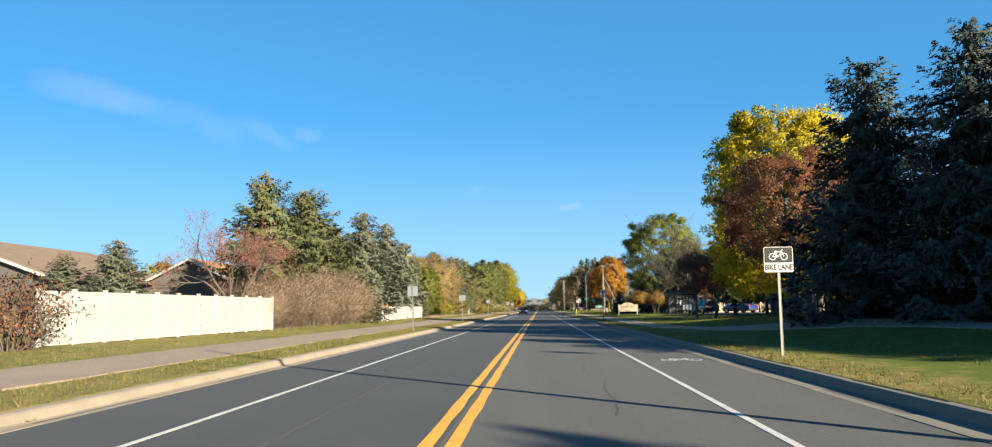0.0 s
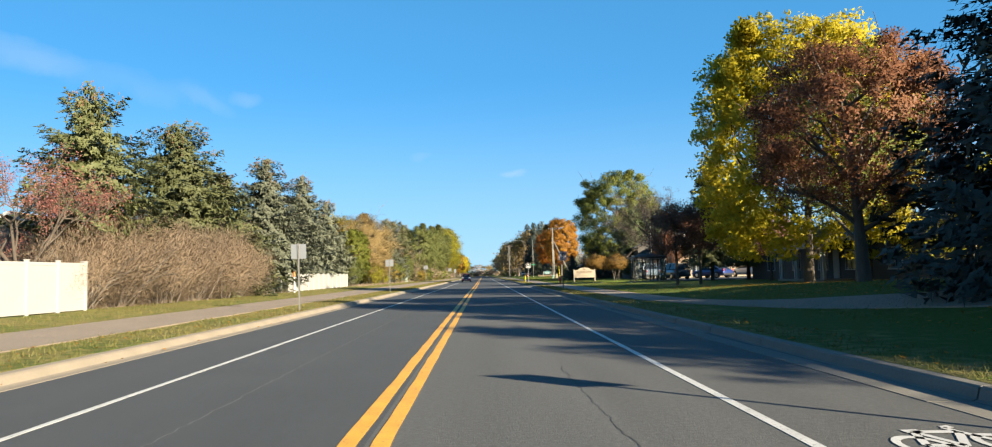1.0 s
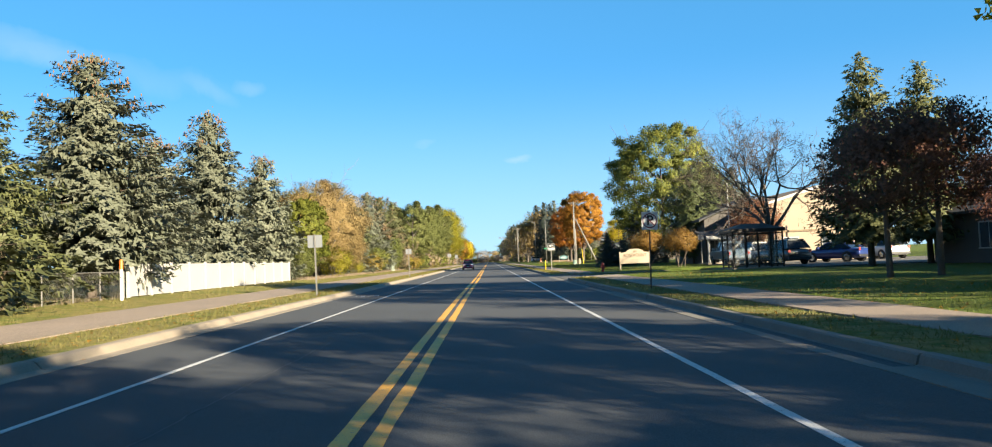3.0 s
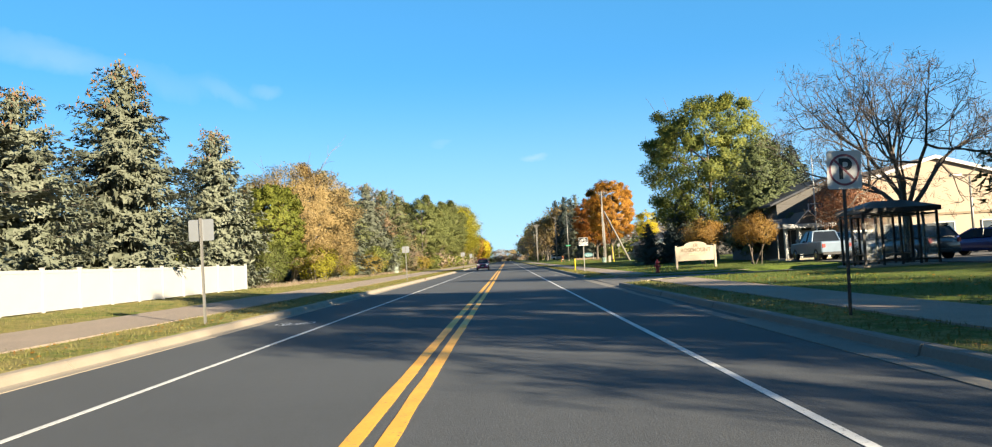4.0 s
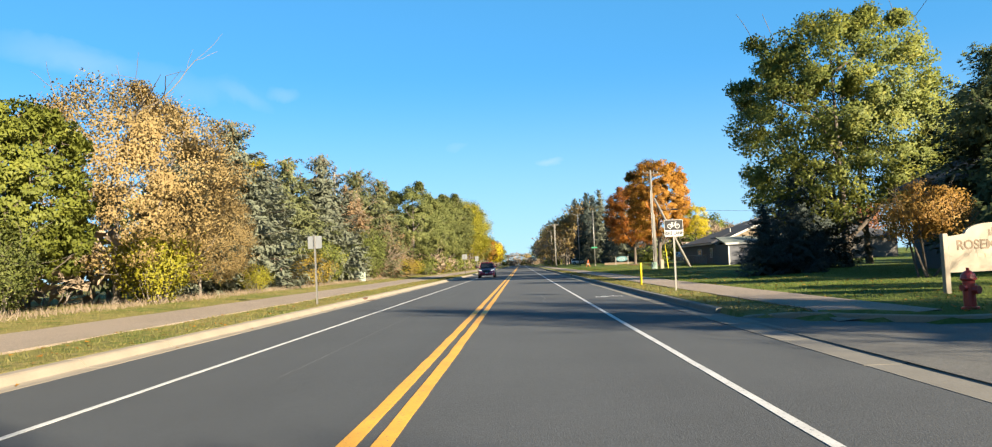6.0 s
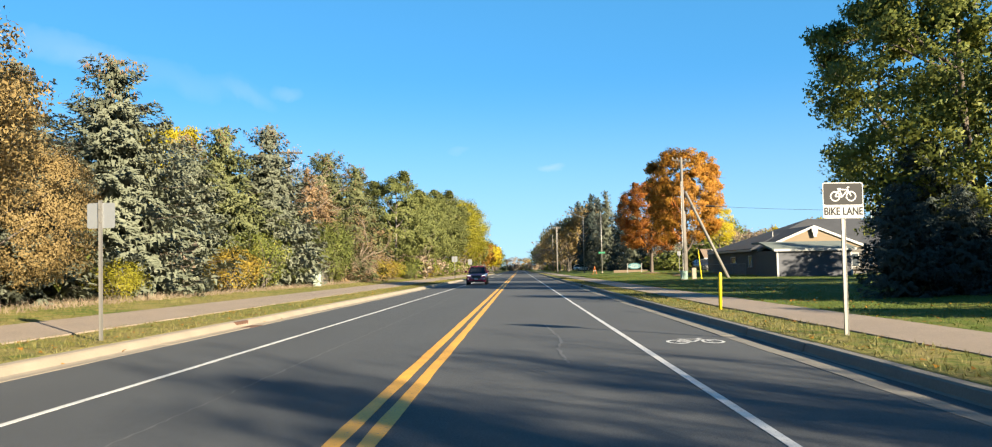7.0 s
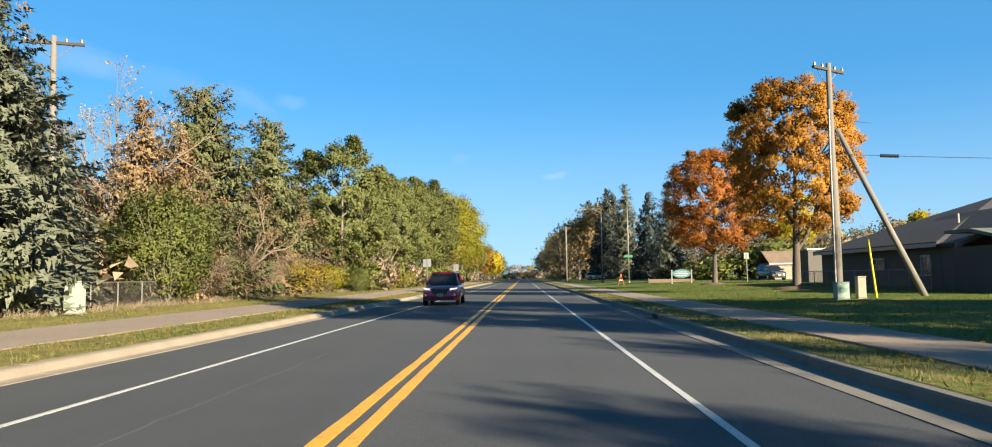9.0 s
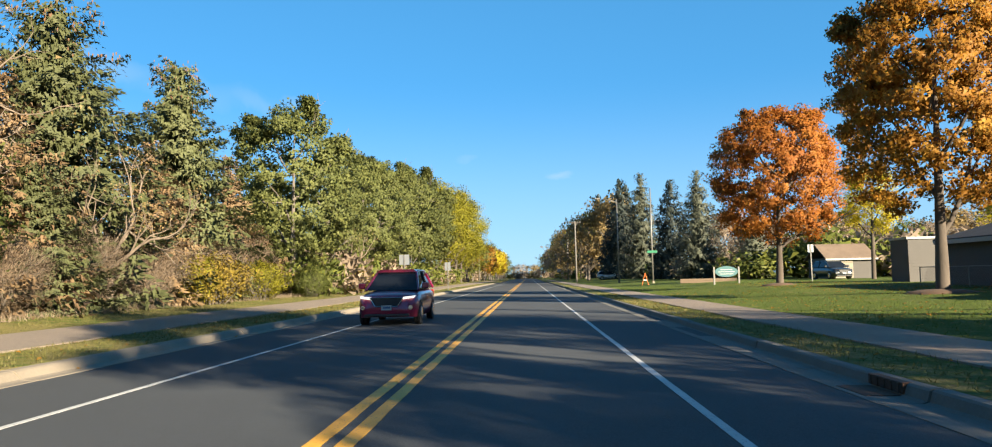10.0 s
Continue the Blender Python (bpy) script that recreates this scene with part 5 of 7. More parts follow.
def back_sign(x, y, w=0.62, h=0.6, z=2.1, label="grey back of a traffic sign on a steel post", tall=2.75):
    root = thing("traffic_sign", label, "traffic sign", pose(x, y, ground_z(x, y), 0.8, -0.6, 0))
    u_post(tall, root)
    part("plate", plate(w, h, z, 0.03), M["sign_grey"], root, "bare aluminium sign plate")
    for dz in (0.12, h - 0.12):
        part("bolt", tube([(0, 0.02, z + dz), (0, -0.02, z + dz)], 0.014, 6), M["galvanised"], root)
    return root


bike_sign(6.93, 21.0)
bike_sign(7.1, 118.0, 2)
back_sign(-6.45, 47.4)
back_sign(-6.7, 79.5, 0.66, 0.56, 2.15)
back_sign(-6.7, 119.4, 0.56, 0.5, 2.2)
back_sign(-7.2, 206.0, 0.75, 0.75, 2.3, tall=3.05)
back_sign(-6.9, 233.0, 0.62, 0.9, 2.1, "pale speed sign back on a thin post", 3.0)
back_sign(23.4, 209.5, 0.45, 0.6, 2.2, "small white sign on a post under the maple", 2.8)
back_sign(20.5, 114.0, 0.5, 0.5, 2.3, "small sign on a steel post by the porch", 2.8)
back_sign(9.0, 330.0, 0.75, 0.75, 2.2, "far pale road sign on a post", 3.0)


def no_parking_sign(x, y):
    root = thing("no_parking_sign", "white no parking sign with barred letter on a dark post", "traffic sign", pose(x, y, ground_z(x, y), 0.5, 1.0, 4))
    part("post", tube([(0, 0.01, -0.3), (0, 0.01, 2.85)], 0.03, 8), M["bronze"], root, "dark steel post")
    p = part("plate", plate(0.61, 0.66, 2.16, -0.025), M["sign_white"], root, "white sign plate")
    text_mesh("P", 0.5, 0.001, M["sign_black"], "lettering", p, pose(0.01, -0.029, 2.49, 90, 0, 0), "black letter")
    bm = bmesh.new()
    ring(bm, 0, 2.49, 0.235, 0.275, -0.0315, 28)
    bar(bm, (-0.18, 2.67), (0.18, 2.31), 0.038, -0.032)
    part("prohibition_ring", bm, M["maroon_ring"], p, "dark red ring and bar")
    return root


M["maroon_ring"] = surface("maroon_ring", (0.2, 0.03, 0.06), 0.5, 0, 30, 3, 0.1, 0)
no_parking_sign(7.0, 73.0)


def bollard(x, y):
    root = thing("marker_post", "yellow plastic utility marker post", "marker post", pose(x, y, ground_z(x, y), 1.5, 1.0, 0))
    part("tube", tube([(0, 0, -0.2), (0, 0, 0.95), (0, 0, 1.02), (0, 0, 1.06)], [0.05, 0.05, 0.042, 0.02], 12), M["yellow_plastic"], root, smooth=True)
    return root


bollard(7.12, 126.3)
mk = thing("marker_post", "white marker post with orange top by the fence", "marker post", pose(-13.75, 76.0, ground_z(-13.75, 76)))
part("tube", tube([(0, 0, -0.2), (0, 0, 1.25)], 0.07, 10), M["sign_white"], mk)
part("cap", tube([(0, 0, 1.252), (0, 0, 1.6), (0, 0, 1.66)], [0.075, 0.07, 0.03], 10), M["orange_plastic"], mk, "orange cap")


def cabinet_box(name, label, x, y, w, d, h, material, turn=0.0):
    root = thing(name, label, "utility box", pose(x, y, ground_z(x, y) - 0.03, 0, 0, turn))
    part("base", box(-w / 2 - 0.03, -d / 2 - 0.03, -0.05, w / 2 + 0.03, d / 2 + 0.03, 0.06, 0.01), M["concrete"], root, "concrete pad")
    part("body", box(-w / 2, -d / 2, 0.062, w / 2, d / 2, h, 0.02), material, root)
    part("lid", box(-w / 2 - 0.015, -d / 2 - 0.015, h + 0.002, w / 2 + 0.015, d / 2 + 0.015, h + 0.05, 0.015), material, root)
    for k in range(3):
        part("vent", box(-w * 0.35, -d / 2 - 0.008, h * 0.6 + 0.06 * k, w * 0.35, -d / 2 - 0.002, h * 0.6 + 0.06 * k + 0.025), material, root)
    return root


cabinet_box("utility_box", "pale green metal utility box on the grass", -13.6, 160.8, 0.52, 0.45, 1.1, M["green_box"])
cabinet_box("utility_pedestal", "green plastic cable pedestal at the pole", 14.95, 167.4, 0.5, 0.45, 0.7, M["box_green_dark"])
cabinet_box("utility_pedestal", "tan cable pedestal at the pole", 15.75, 167.4, 0.34, 0.3, 0.9, M["sign_cream"])


# ---- poles ----
def wooden_pole(x, y, h, label, turn=0.0, arm=True, riser=False):
    root = thing("utility_pole", label, "utility pole", pose(x, y, ground_z(x, y), 0.3, -0.3, turn))
    part("pole", tube([(0, 0, -0.4), (0, 0, h * 0.5), (0, 0, h)], [0.16, 0.135, 0.105], 12), M["pole_wood"], root, smooth=True)
    if riser:
        part("riser_pole", tube([(0.27, 0.05, -0.4), (0.25, 0.05, h * 0.55), (0.16, 0.04, h * 0.56)], [0.1, 0.085, 0.03], 10), M["pole_wood"], root, smooth=True)
        part("conduit", tube([(-0.19, -0.02, 0), (-0.17, -0.02, h * 0.62), (-0.13, -0.02, h * 0.8)], 0.035, 8), M["galvanised"], root)
    if arm:
        a = part("crossarm", box(-1.1, -0.06, h - 0.35, 1.1, 0.06, h - 0.23, 0.01), M["timber_dark"], root)
        for dx in (-1.0, -0.45, 0.45, 1.0):
            part("insulator", tube([(dx, 0, h - 0.228), (dx, 0, h - 0.12), (dx, 0, h - 0.06)], [0.05, 0.06, 0.03], 8), M["galvanised"], a)
        for s in (-1, 1):
            part("arm_brace", tube([(s * 0.7, 0.075, h - 0.34), (0, 0.12, h - 0.95)], 0.018, 6), M["galvanised"], root)
    return root


pole = wooden_pole(15.2, 168.3, 10.2, "weathered double wooden utility pole with tilted crossarm", 35, True, True)
gz = ground_z(18.8, 168)
brace = thing("push_brace", "leaning wooden brace pole propping the utility pole", "utility pole")
part("pole", tube([(18.85, 168.1, gz - 0.3), (15.45, 168.3, 7.6)], [0.14, 0.11], 10), M["pole_wood"], brace, smooth=True)
guy = thing("guy_wire", "guy wire in a yellow plastic guard", "guy wire")
part("guard", tube([(16.35, 167.3, gz - 0.1), (16.15, 167.4, 2.75)], 0.045, 8), M["yellow_plastic"], guy, "yellow plastic guard")
part("wire", tube([(16.15, 167.4, 2.75), (15.3, 168.2, 8.0)], 0.008, 5), M["galvanised"], guy)


def sagging(name, label, a, b, sag, r=0.012, splice=None):
    root = thing(name, label, "cable")
    a, b = Vector(a), Vector(b)
    pts = [a + (b - a) * t - Vector((0, 0, 4 * sag * t * (1 - t))) for t in [i / 14 for i in range(15)]]
    part("cable", tube(pts, r, 5), M["black_plastic"], root)
    if splice:
        i = int(splice * 14)
        d = (pts[i + 1] - pts[i]).normalized()
        part("splice_case", tube([pts[i] - d * 0.35, pts[i] + d * 0.35], 0.07, 10), M["black_plastic"], root, "black splice case")
    return root


sagging("overhead_cable", "thin black overhead service cable with splice case", (15.3, 168.3, 6.5), (44, 160, 5.3), 0.5, 0.012, 0.12)
wooden_pole(-16.8, 164.4, 10.9, "wooden utility pole rising behind the spruces", 20)


def street_lamp(x, y, h, label, reach=-2.2, plate_on=False):
    root = thing("street_lamp", label, "street lamp", pose(x, y, ground_z(x, y)))
    part("base", tube([(0, 0, -0.2), (0, 0, 0.25)], [0.16, 0.15], 12), M["concrete"], root)
    part("pole", tube([(0, 0, 0.2), (0, 0, h * 0.5), (0, 0, h)], [0.1, 0.085, 0.06], 12), M["galvanised"], root, smooth=True)
    if reach:
        part("arm", tube([(0, 0, h - 0.5), (reach * 0.4, 0, h - 0.05), (reach, 0, h + 0.1)], [0.045, 0.04, 0.03], 8), M["galvanised"], root, smooth=True)
        part("lamp_head", prism([(-0.16, -0.05), (-0.13, 0.07), (0.13, 0.07), (0.16, -0.05), (0.1, -0.09), (-0.1, -0.09)], -0.35, 0.35, "x", pose(reach, 0, h + 0.1)), M["galvanised"], root)
    if plate_on:
        part("name_plate", box(-0.55, -0.09, 3.35, 0.55, -0.075, 3.62, 0.004), M["street_green"], root, "green street name plate")
    return root


street_lamp(7.3, 8.2, 8.6, "tall slim steel street lamp beside the kerb", 0)
street_lamp(15.6, 235.5, 10.6, "pale street lamp with name plate at the corner", 0, True)
street_lamp(14.2, 255.2, 11.5, "tall steel street lamp with curved arm", -2.6)
for x, y, h in ((10.6, 290, 11.3), (11.4, 302, 12.0), (12, 345, 12), (-12.5, 372, 10.5)):
    wooden_pole(x, y, h, "far wooden utility pole along the road", 10)
street_lamp(31.6, 109.5, 5.0, "parking lot lamp on a thin pole", -0.9)
street_lamp(43.4, 196.0, 9.8, "tall lot lamp behind the house", -0.5)
stick = thing("flagpole", "thin white flagpole by the porch", "flagpole", pose(22.4, 111.8, ground_z(22.4, 111.8)))
part("pole", tube([(0, 0, -0.2), (0, 0, 7.2)], [0.06, 0.035], 8), M["trim_white"], stick)


# ---- road details ----
def road_bicycle(x, y, turn=0.0):
    """White bicycle symbol laid on the lane, stretched along the road."""
    bm = bmesh.new()
    bicycle(bm, 0, 1.0, 0.0, 0.03)
    # lay down: x stays, z becomes y, stretched
    bm.transform(Matrix(((2.0, 0, 0, 0), (0, 0, 3.4, 0), (0, 1, 0, 0), (0, 0, 0, 1))))
    o = part("bicycle_marking", bm, M["white_paint"])
    o.matrix_basis = pose(x, y, 0.007, 0, 0, turn)
    return tagged(o, "white painted bicycle symbol on the asphalt", "road marking", kind="structure")


road_bicycle(4.72, 22.2)
road_bicycle(4.72, 118.9)
road_bicycle(-4.5, 80.0, 180)


def crack(points, w, label="dark sealed crack in the asphalt", material="tar"):
    rng = random.Random(len(points))
    bm = bmesh.new()
    path = []
    for (x0, y0), (x1, y1) in zip(points, points[1:]):
        n = max(2, int(math.hypot(x1 - x0, y1 - y0) / 0.15))
        for i in range(n):
            path.append((x0 + (x1 - x0) * i / n + rng.uniform(-0.025, 0.025), y0 + (y1 - y0) * i / n + rng.uniform(-0.03, 0.03)))
    vs = [[bm.verts.new((x + s * w * rng.uniform(0.25, 0.7), y + s * w * 0.2, 0.0045)) for s in (-1, 1)] for x, y in path]
    for a, b in zip(vs, vs[1:]):
        bm.faces.new((a[0], a[1], b[1], b[0]))
    bmesh.ops.recalc_face_normals(bm, faces=bm.faces)
    o = part("crack", bm, M[material])
    return tagged(o, label, "crack", kind="structure")


crack([(2.05, 12.2), (2.2, 13.6), (2.15, 15.2), (2.32, 17)], 0.012)
crack([(2.1, 18.2), (2.05, 20), (2.25, 22), (2.2, 24.5), (2.15, 28)], 0.009)
crack([(2.2, 116.0), (2.15, 118.0), (2.3, 119.6), (2.22, 121.5), (2.1, 124)], 0.05, "pale grey sealed crack in the asphalt", "seal_grey")
crack([(-1.9, 10), (-1.95, 30), (-1.9, 60)], 0.022, "pale worn seam along the lane", "seal_grey")
crack([(-1.95, 100), (-1.9, 128), (-2.0, 150)], 0.024, "pale worn seam along the lane", "seal_grey")
crack([(-0.75, 14), (0.4, 14.35), (1.9, 14.2), (3.3, 14.5)], 0.02)
crack([(-2.0, 132.2), (-1.5, 134.6)], 0.03)
crack([(1.3, 32.5), (2.2, 32.9), (3.1, 32.7)], 0.016)


def storm_drain(x, y, side):
    root = thing("storm_drain", "rusty iron storm drain inlet set in the kerb", "storm drain", pose(x, y, 0), kind="structure")
    part("throat", box(-0.06, -0.42, 0.03, 0.06, 0.42, 0.152, 0.01), M["rust_iron"], root, "rusty iron throat")
    for k in range(5):
        part("bar", box(-0.075, -0.36 + k * 0.17, 0.035, -0.062 if side > 0 else 0.075, -0.32 + k * 0.17, 0.14), M["rust_iron"], root)
    part("grate", box(-0.45 * side if side > 0 else 0.02, -0.4, 0.002, -0.02 if side > 0 else 0.45, 0.4, 0.014, 0.003), M["rust_iron"], root)
    return root


storm_drain(-5.92, 124.7, -1)
storm_drain(6.0, 159.9, 1)


# ---- monument sign, hydrant, shelter ----
def monument_sign(x, y, turn):
    root = thing("monument_sign", "cream arched community sign on two posts", "sign", pose(x, y, ground_z(x, y), 0, 0, turn))
    for s in (-1, 1):
        part("post", box(s * 1.3 - 0.07, -0.07, -0.3, s * 1.3 + 0.07, 0.07, 1.5, 0.015), M["sign_cream"], root)
    pts = [(-1.22, 0.5), (1.22, 0.5), (1.22, 1.42), (0.95, 1.45)]
    pts += [(0.75 * math.cos(a) / 1.0, 1.48 + 0.26 * math.sin(a)) for a in [math.pi * k / 12 for k in range(13)]]
    pts += [(-0.95, 1.45), (-1.22, 1.42)]
    p = part("board", prism(pts, -0.05, 0.05), M["sign_cream"], root)
    text_mesh("ROSEMOUNT", 0.34, 0.004, M["letter_brown"], "lettering", p, pose(0, -0.055, 1.18, 90, 0, 0) @ Matrix.Diagonal((0.98, 1, 1, 1)), "brown serif letters")
    for k in range(5):
        part("line", box(-0.45 + k * 0.19, -0.056, 0.87, -0.32 + k * 0.19, -0.051, 0.96), M["sign_tan_line"], p, "faint small letters")
    for k, h in enumerate((0.16, 0.22, 0.18)):
        part("emblem_bar", box(-0.13 + k * 0.1, -0.056, 1.4, -0.07 + k * 0.1, -0.051, 1.4 + h), M["letter_brown"], p)
    return root


M["sign_tan_line"] = surface("sign_tan_line", (0.55, 0.38, 0.22), 0.6, 0, 25, 2, 0.08, 0)
monument_sign(13.5, 109.5, 6)


def hydrant(x, y):
    root = thing("fire_hydrant", "red fire hydrant on the grass corner", "fire hydrant", pose(x, y, ground_z(x, y), 0, 0, 25))
    part("barrel", tube([(0, 0, -0.1), (0, 0, 0.05), (0, 0, 0.06), (0, 0, 0.55), (0, 0, 0.58), (0, 0, 0.6)], [0.16, 0.16, 0.11, 0.11, 0.15, 0.15], 14), M["red_paint"], root, smooth=False)
    part("bonnet", tube([(0, 0, 0.602), (0, 0, 0.68), (0, 0, 0.74), (0, 0, 0.75), (0, 0, 0.8)], [0.14, 0.12, 0.06, 0.03, 0.03], 14), M["red_paint"], root)
    for s in (-1, 1):
        part("outlet", tube([(s * 0.1, 0, 0.42), (s * 0.2, 0, 0.42)], 0.06, 10), M["red_paint"], root)
    part("pumper_outlet", tube([(0, -0.1, 0.38), (0, -0.21, 0.38)], 0.08, 10), M["red_paint"], root)
    return root


hydrant(10.0, 104.6)


def shelter(x0, y0, x1, y1, z):
    root = thing("bus_shelter", "dark bronze bus shelter with glass panes", "bus shelter", pose(x0, y0, z))
    w, d = x1 - x0, y1 - y0
    part("slab", box(-0.2, -0.2, -0.05, w + 0.2, d + 0.2, 0.06, 0.01), M["concrete"], root)
    nx = 4
    for i in range(nx + 1):
        for yy in (0, d):
            part("post", box(w * i / nx - 0.045, yy - 0.045, 0.06, w * i / nx + 0.045, yy + 0.045, 2.25, 0.006), M["bronze"], root)
    for xx in (0, w):
        part("post", box(xx - 0.045, d / 2 - 0.045, 0.06, xx + 0.045, d / 2 + 0.045, 2.25, 0.006), M["bronze"], root)
    for yy in (0, d):
        for z0 in (0.2, 2.12):
            part("rail", box(0.045, yy - 0.03, z0, w - 0.045, yy + 0.03, z0 + 0.07), M["bronze"], root)
        for i in range(nx):
            if yy == 0 and i in (1, 2):
                continue
            g = part("pane", box(w * i / nx + 0.05, yy - 0.004, 0.28, w * (i + 1) / nx - 0.05, yy + 0.004, 2.11), M["clear_glass"], root)
            g.visible_shadow = False
    for xx in (0, w):
        for z0 in (0.2, 2.12):
            part("rail", box(xx - 0.03, 0.045, z0, xx + 0.03, d - 0.045, z0 + 0.07), M["bronze"], root)
    bm = bmesh.new()
    o = 0.14
    lo = [bm.verts.new(p) for p in ((-o, -o, 2.26), (w + o, -o, 2.26), (w + o, d + o, 2.26), (-o, d + o, 2.26))]
    md = [bm.verts.new((v.co.x, v.co.y, 2.46)) for v in lo]
    hi = [bm.verts.new(p) for p in ((w * 0.3, d * 0.4, 2.8), (w * 0.7, d * 0.4, 2.8), (w * 0.7, d * 0.6, 2.8), (w * 0.3, d * 0.6, 2.8))]
    bm.faces.new(lo[::-1])
    for a, b in ((lo, md), (md, hi)):
        for k in range(4):
            bm.faces.new((a[k], a[(k + 1) % 4], b[(k + 1) % 4], b[k]))
    bm.faces.new(hi)
    part("roof", bm, M["bronze"], root, "dark hipped metal roof")
    b = part("bench", box(0.3, d - 0.55, 0.46, w - 0.3, d - 0.15, 0.52, 0.01), M["timber"], root)
    for xx in (0.5, w - 0.5):
        part("bench_leg", box(xx - 0.03, d - 0.5, 0.06, xx + 0.03, d - 0.2, 0.458), M["bronze"], root)
    return root


shelter(16.2, 91.9, 19.3, 94.0, ground_z(17.5, 93) + 0.02)


# ---- cars ----
def car(x, y, turn, paint, label, length=4.6, width=1.85, height=1.66, style="suv", lit=False, z=0.0):
    root = thing("car", label, "car", pose(x, y, z, 0, 0, turn))
    L, W, H = length / 2, width / 2, height
    belt = H * 0.56
    if style == "sedan":
        side = [(-L, 0.42), (-L, 0.78), (-L + 0.25, 0.86), (-L + 0.95, 0.92), (L - 1.2, 0.98), (L - 0.12, 1.0), (L, 0.88), (L, 0.42), (L - 0.15, 0.28), (-L + 0.15, 0.28)]
        top = [(-L + 1.15, 0.93), (-L + 1.95, H - 0.04), (-0.2 + L * 0.15, H), (L - 1.25, H - 0.12), (L - 0.6, 0.99)]
    elif style == "pickup":
        side = [(-L, 0.5), (-L, 1.0), (-L + 0.2, 1.1), (-L + 1.3, 1.15), (L - 0.05, 1.18), (L, 1.1), (L, 0.5), (L - 0.2, 0.42), (-L + 0.2, 0.42)]
        top = [(-L + 1.45, 1.15), (-L + 2.05, H - 0.04), (-L + 3.5, H), (-L + 3.75, 1.17)]
    else:
        side = [(-L, 0.38), (-L - 0.02, 0.72), (-L + 0.08, 0.92), (-L + 0.3, 1.0), (-L + 1.1, 1.08), (L - 0.5, 1.12), (L - 0.04, 1.1), (L, 0.8), (L, 0.42), (L - 0.15, 0.3), (-L + 0.15, 0.28)]
        top = [(-L + 0.95, 1.06), (-L + 1.9, H - 0.07), (-L + 2.3, H), (L - 0.75, H - 0.03), (L - 0.45, H - 0.12), (L - 0.12, 1.1)]
    # lower body: rounded sections from the nose to the tail
    bm = bmesh.new()
    if style == "pickup":
        cols = ((-1.0, 0.94), (-0.93, 1.0), (0.93, 1.0), (1.0, 0.94))
        rows = [[bm.verts.new((f * W, p[0] * (0.985 if abs(f) == 1 else 1), 0.62 + (p[1] - 0.62) * k)) for p in side] for f, k in cols]
    else:
        nose = 0.0 if style == "suv" else -0.1
        stations = ((-L, 0.7, 0.4, 0.66), (-L + 0.05, 0.84, 0.3, 0.8), (-L + 0.2, 0.94, 0.25, 0.91), (-L + 0.5, 0.99, 0.24, 0.98), (-L + 1.1, 1.0, 0.24, 1.06),
                    (0.0, 1.0, 0.24, 1.08), (L - 1.0, 1.0, 0.24, 1.1), (L - 0.3, 0.97, 0.28, 1.08), (L - 0.05, 0.92, 0.34, 1.0), (L, 0.84, 0.44, 0.85))
        rows = []
        for y, w, low, high in stations:
            w, high = w * W, high + nose
            half = [(0.5 * w, high), (0.84 * w, high - 0.035), (0.97 * w, high - 0.13), (w, 0.66), (0.985 * w, 0.5), (0.93 * w, low)]
            rows.append([bm.verts.new((x, y, z)) for x, z in [(0, high + 0.012)] + half + [(-x, z) for x, z in half[::-1]]])
    n = len(rows[0])
    for a, b in zip(rows, rows[1:]):
        for i in range(n):
            bm.faces.new((a[i], a[(i + 1) % n], b[(i + 1) % n], b[i]))
    bm.faces.new(rows[0][::-1]), bm.faces.new(rows[-1])
    bmesh.ops.recalc_face_normals(bm, faces=bm.faces)
    if style == "pickup":
        bmesh.ops.bevel(bm, geom=[e for e in bm.edges if e.calc_face_angle(0) > 0.35], offset=0.035, segments=2, profile=0.6, affect="EDGES")
    part("body", bm, paint, root, smooth=style != "pickup")
    # cabin glass and roof
    bm = bmesh.new()
    wide = [0.9 if p[1] < belt + 0.35 else 0.68 for p in top]
    a = [bm.verts.new((-W * w, p[0], p[1])) for p, w in zip(top, wide)]
    b = [bm.verts.new((W * w, p[0], p[1])) for p, w in zip(top, wide)]
    m = len(top)
    bm.faces.new(a), bm.faces.new(b[::-1])
    for i in range(m):
        bm.faces.new((a[i], b[i], b[(i + 1) % m], a[(i + 1) % m]))
    bmesh.ops.recalc_face_normals(bm, faces=bm.faces)
    part("glazing", bm, M["car_glass"], root, "dark tinted glass")
    hi = [i for i, p in enumerate(top) if p[1] > belt + 0.35]
    y0, y1 = top[hi[0]][0], top[hi[-1]][0]
    bm = prism([(-W * 0.7, top[hi[0]][1] - 0.02), (W * 0.7, top[hi[0]][1] - 0.02), (W * 0.62, H + 0.03), (-W * 0.62, H + 0.03)], y0 - 0.03, y1 + 0.05)
    bmesh.ops.bevel(bm, geom=list(bm.edges), offset=0.03, segments=2, affect="EDGES")
    part("roof", bm, paint, root)
    for s in (-1, 1):
        part("pillar", tube([(s * W * 0.9, top[0][0], top[0][1]), (s * W * 0.69, top[hi[0]][0], top[hi[0]][1])], 0.035, 6), paint, root)
        part("pillar", tube([(s * W * 0.9, top[-1][0], top[-1][1]), (s * W * 0.69, top[hi[-1]][0], top[hi[-1]][1])], 0.045, 6), paint, root)
        yb = (y0 + y1) / 2
        part("pillar", tube([(s * W * 0.905, yb, belt + 0.13), (s * W * 0.695, yb, H - 0.03)], 0.035, 6), M["black_plastic"], root)
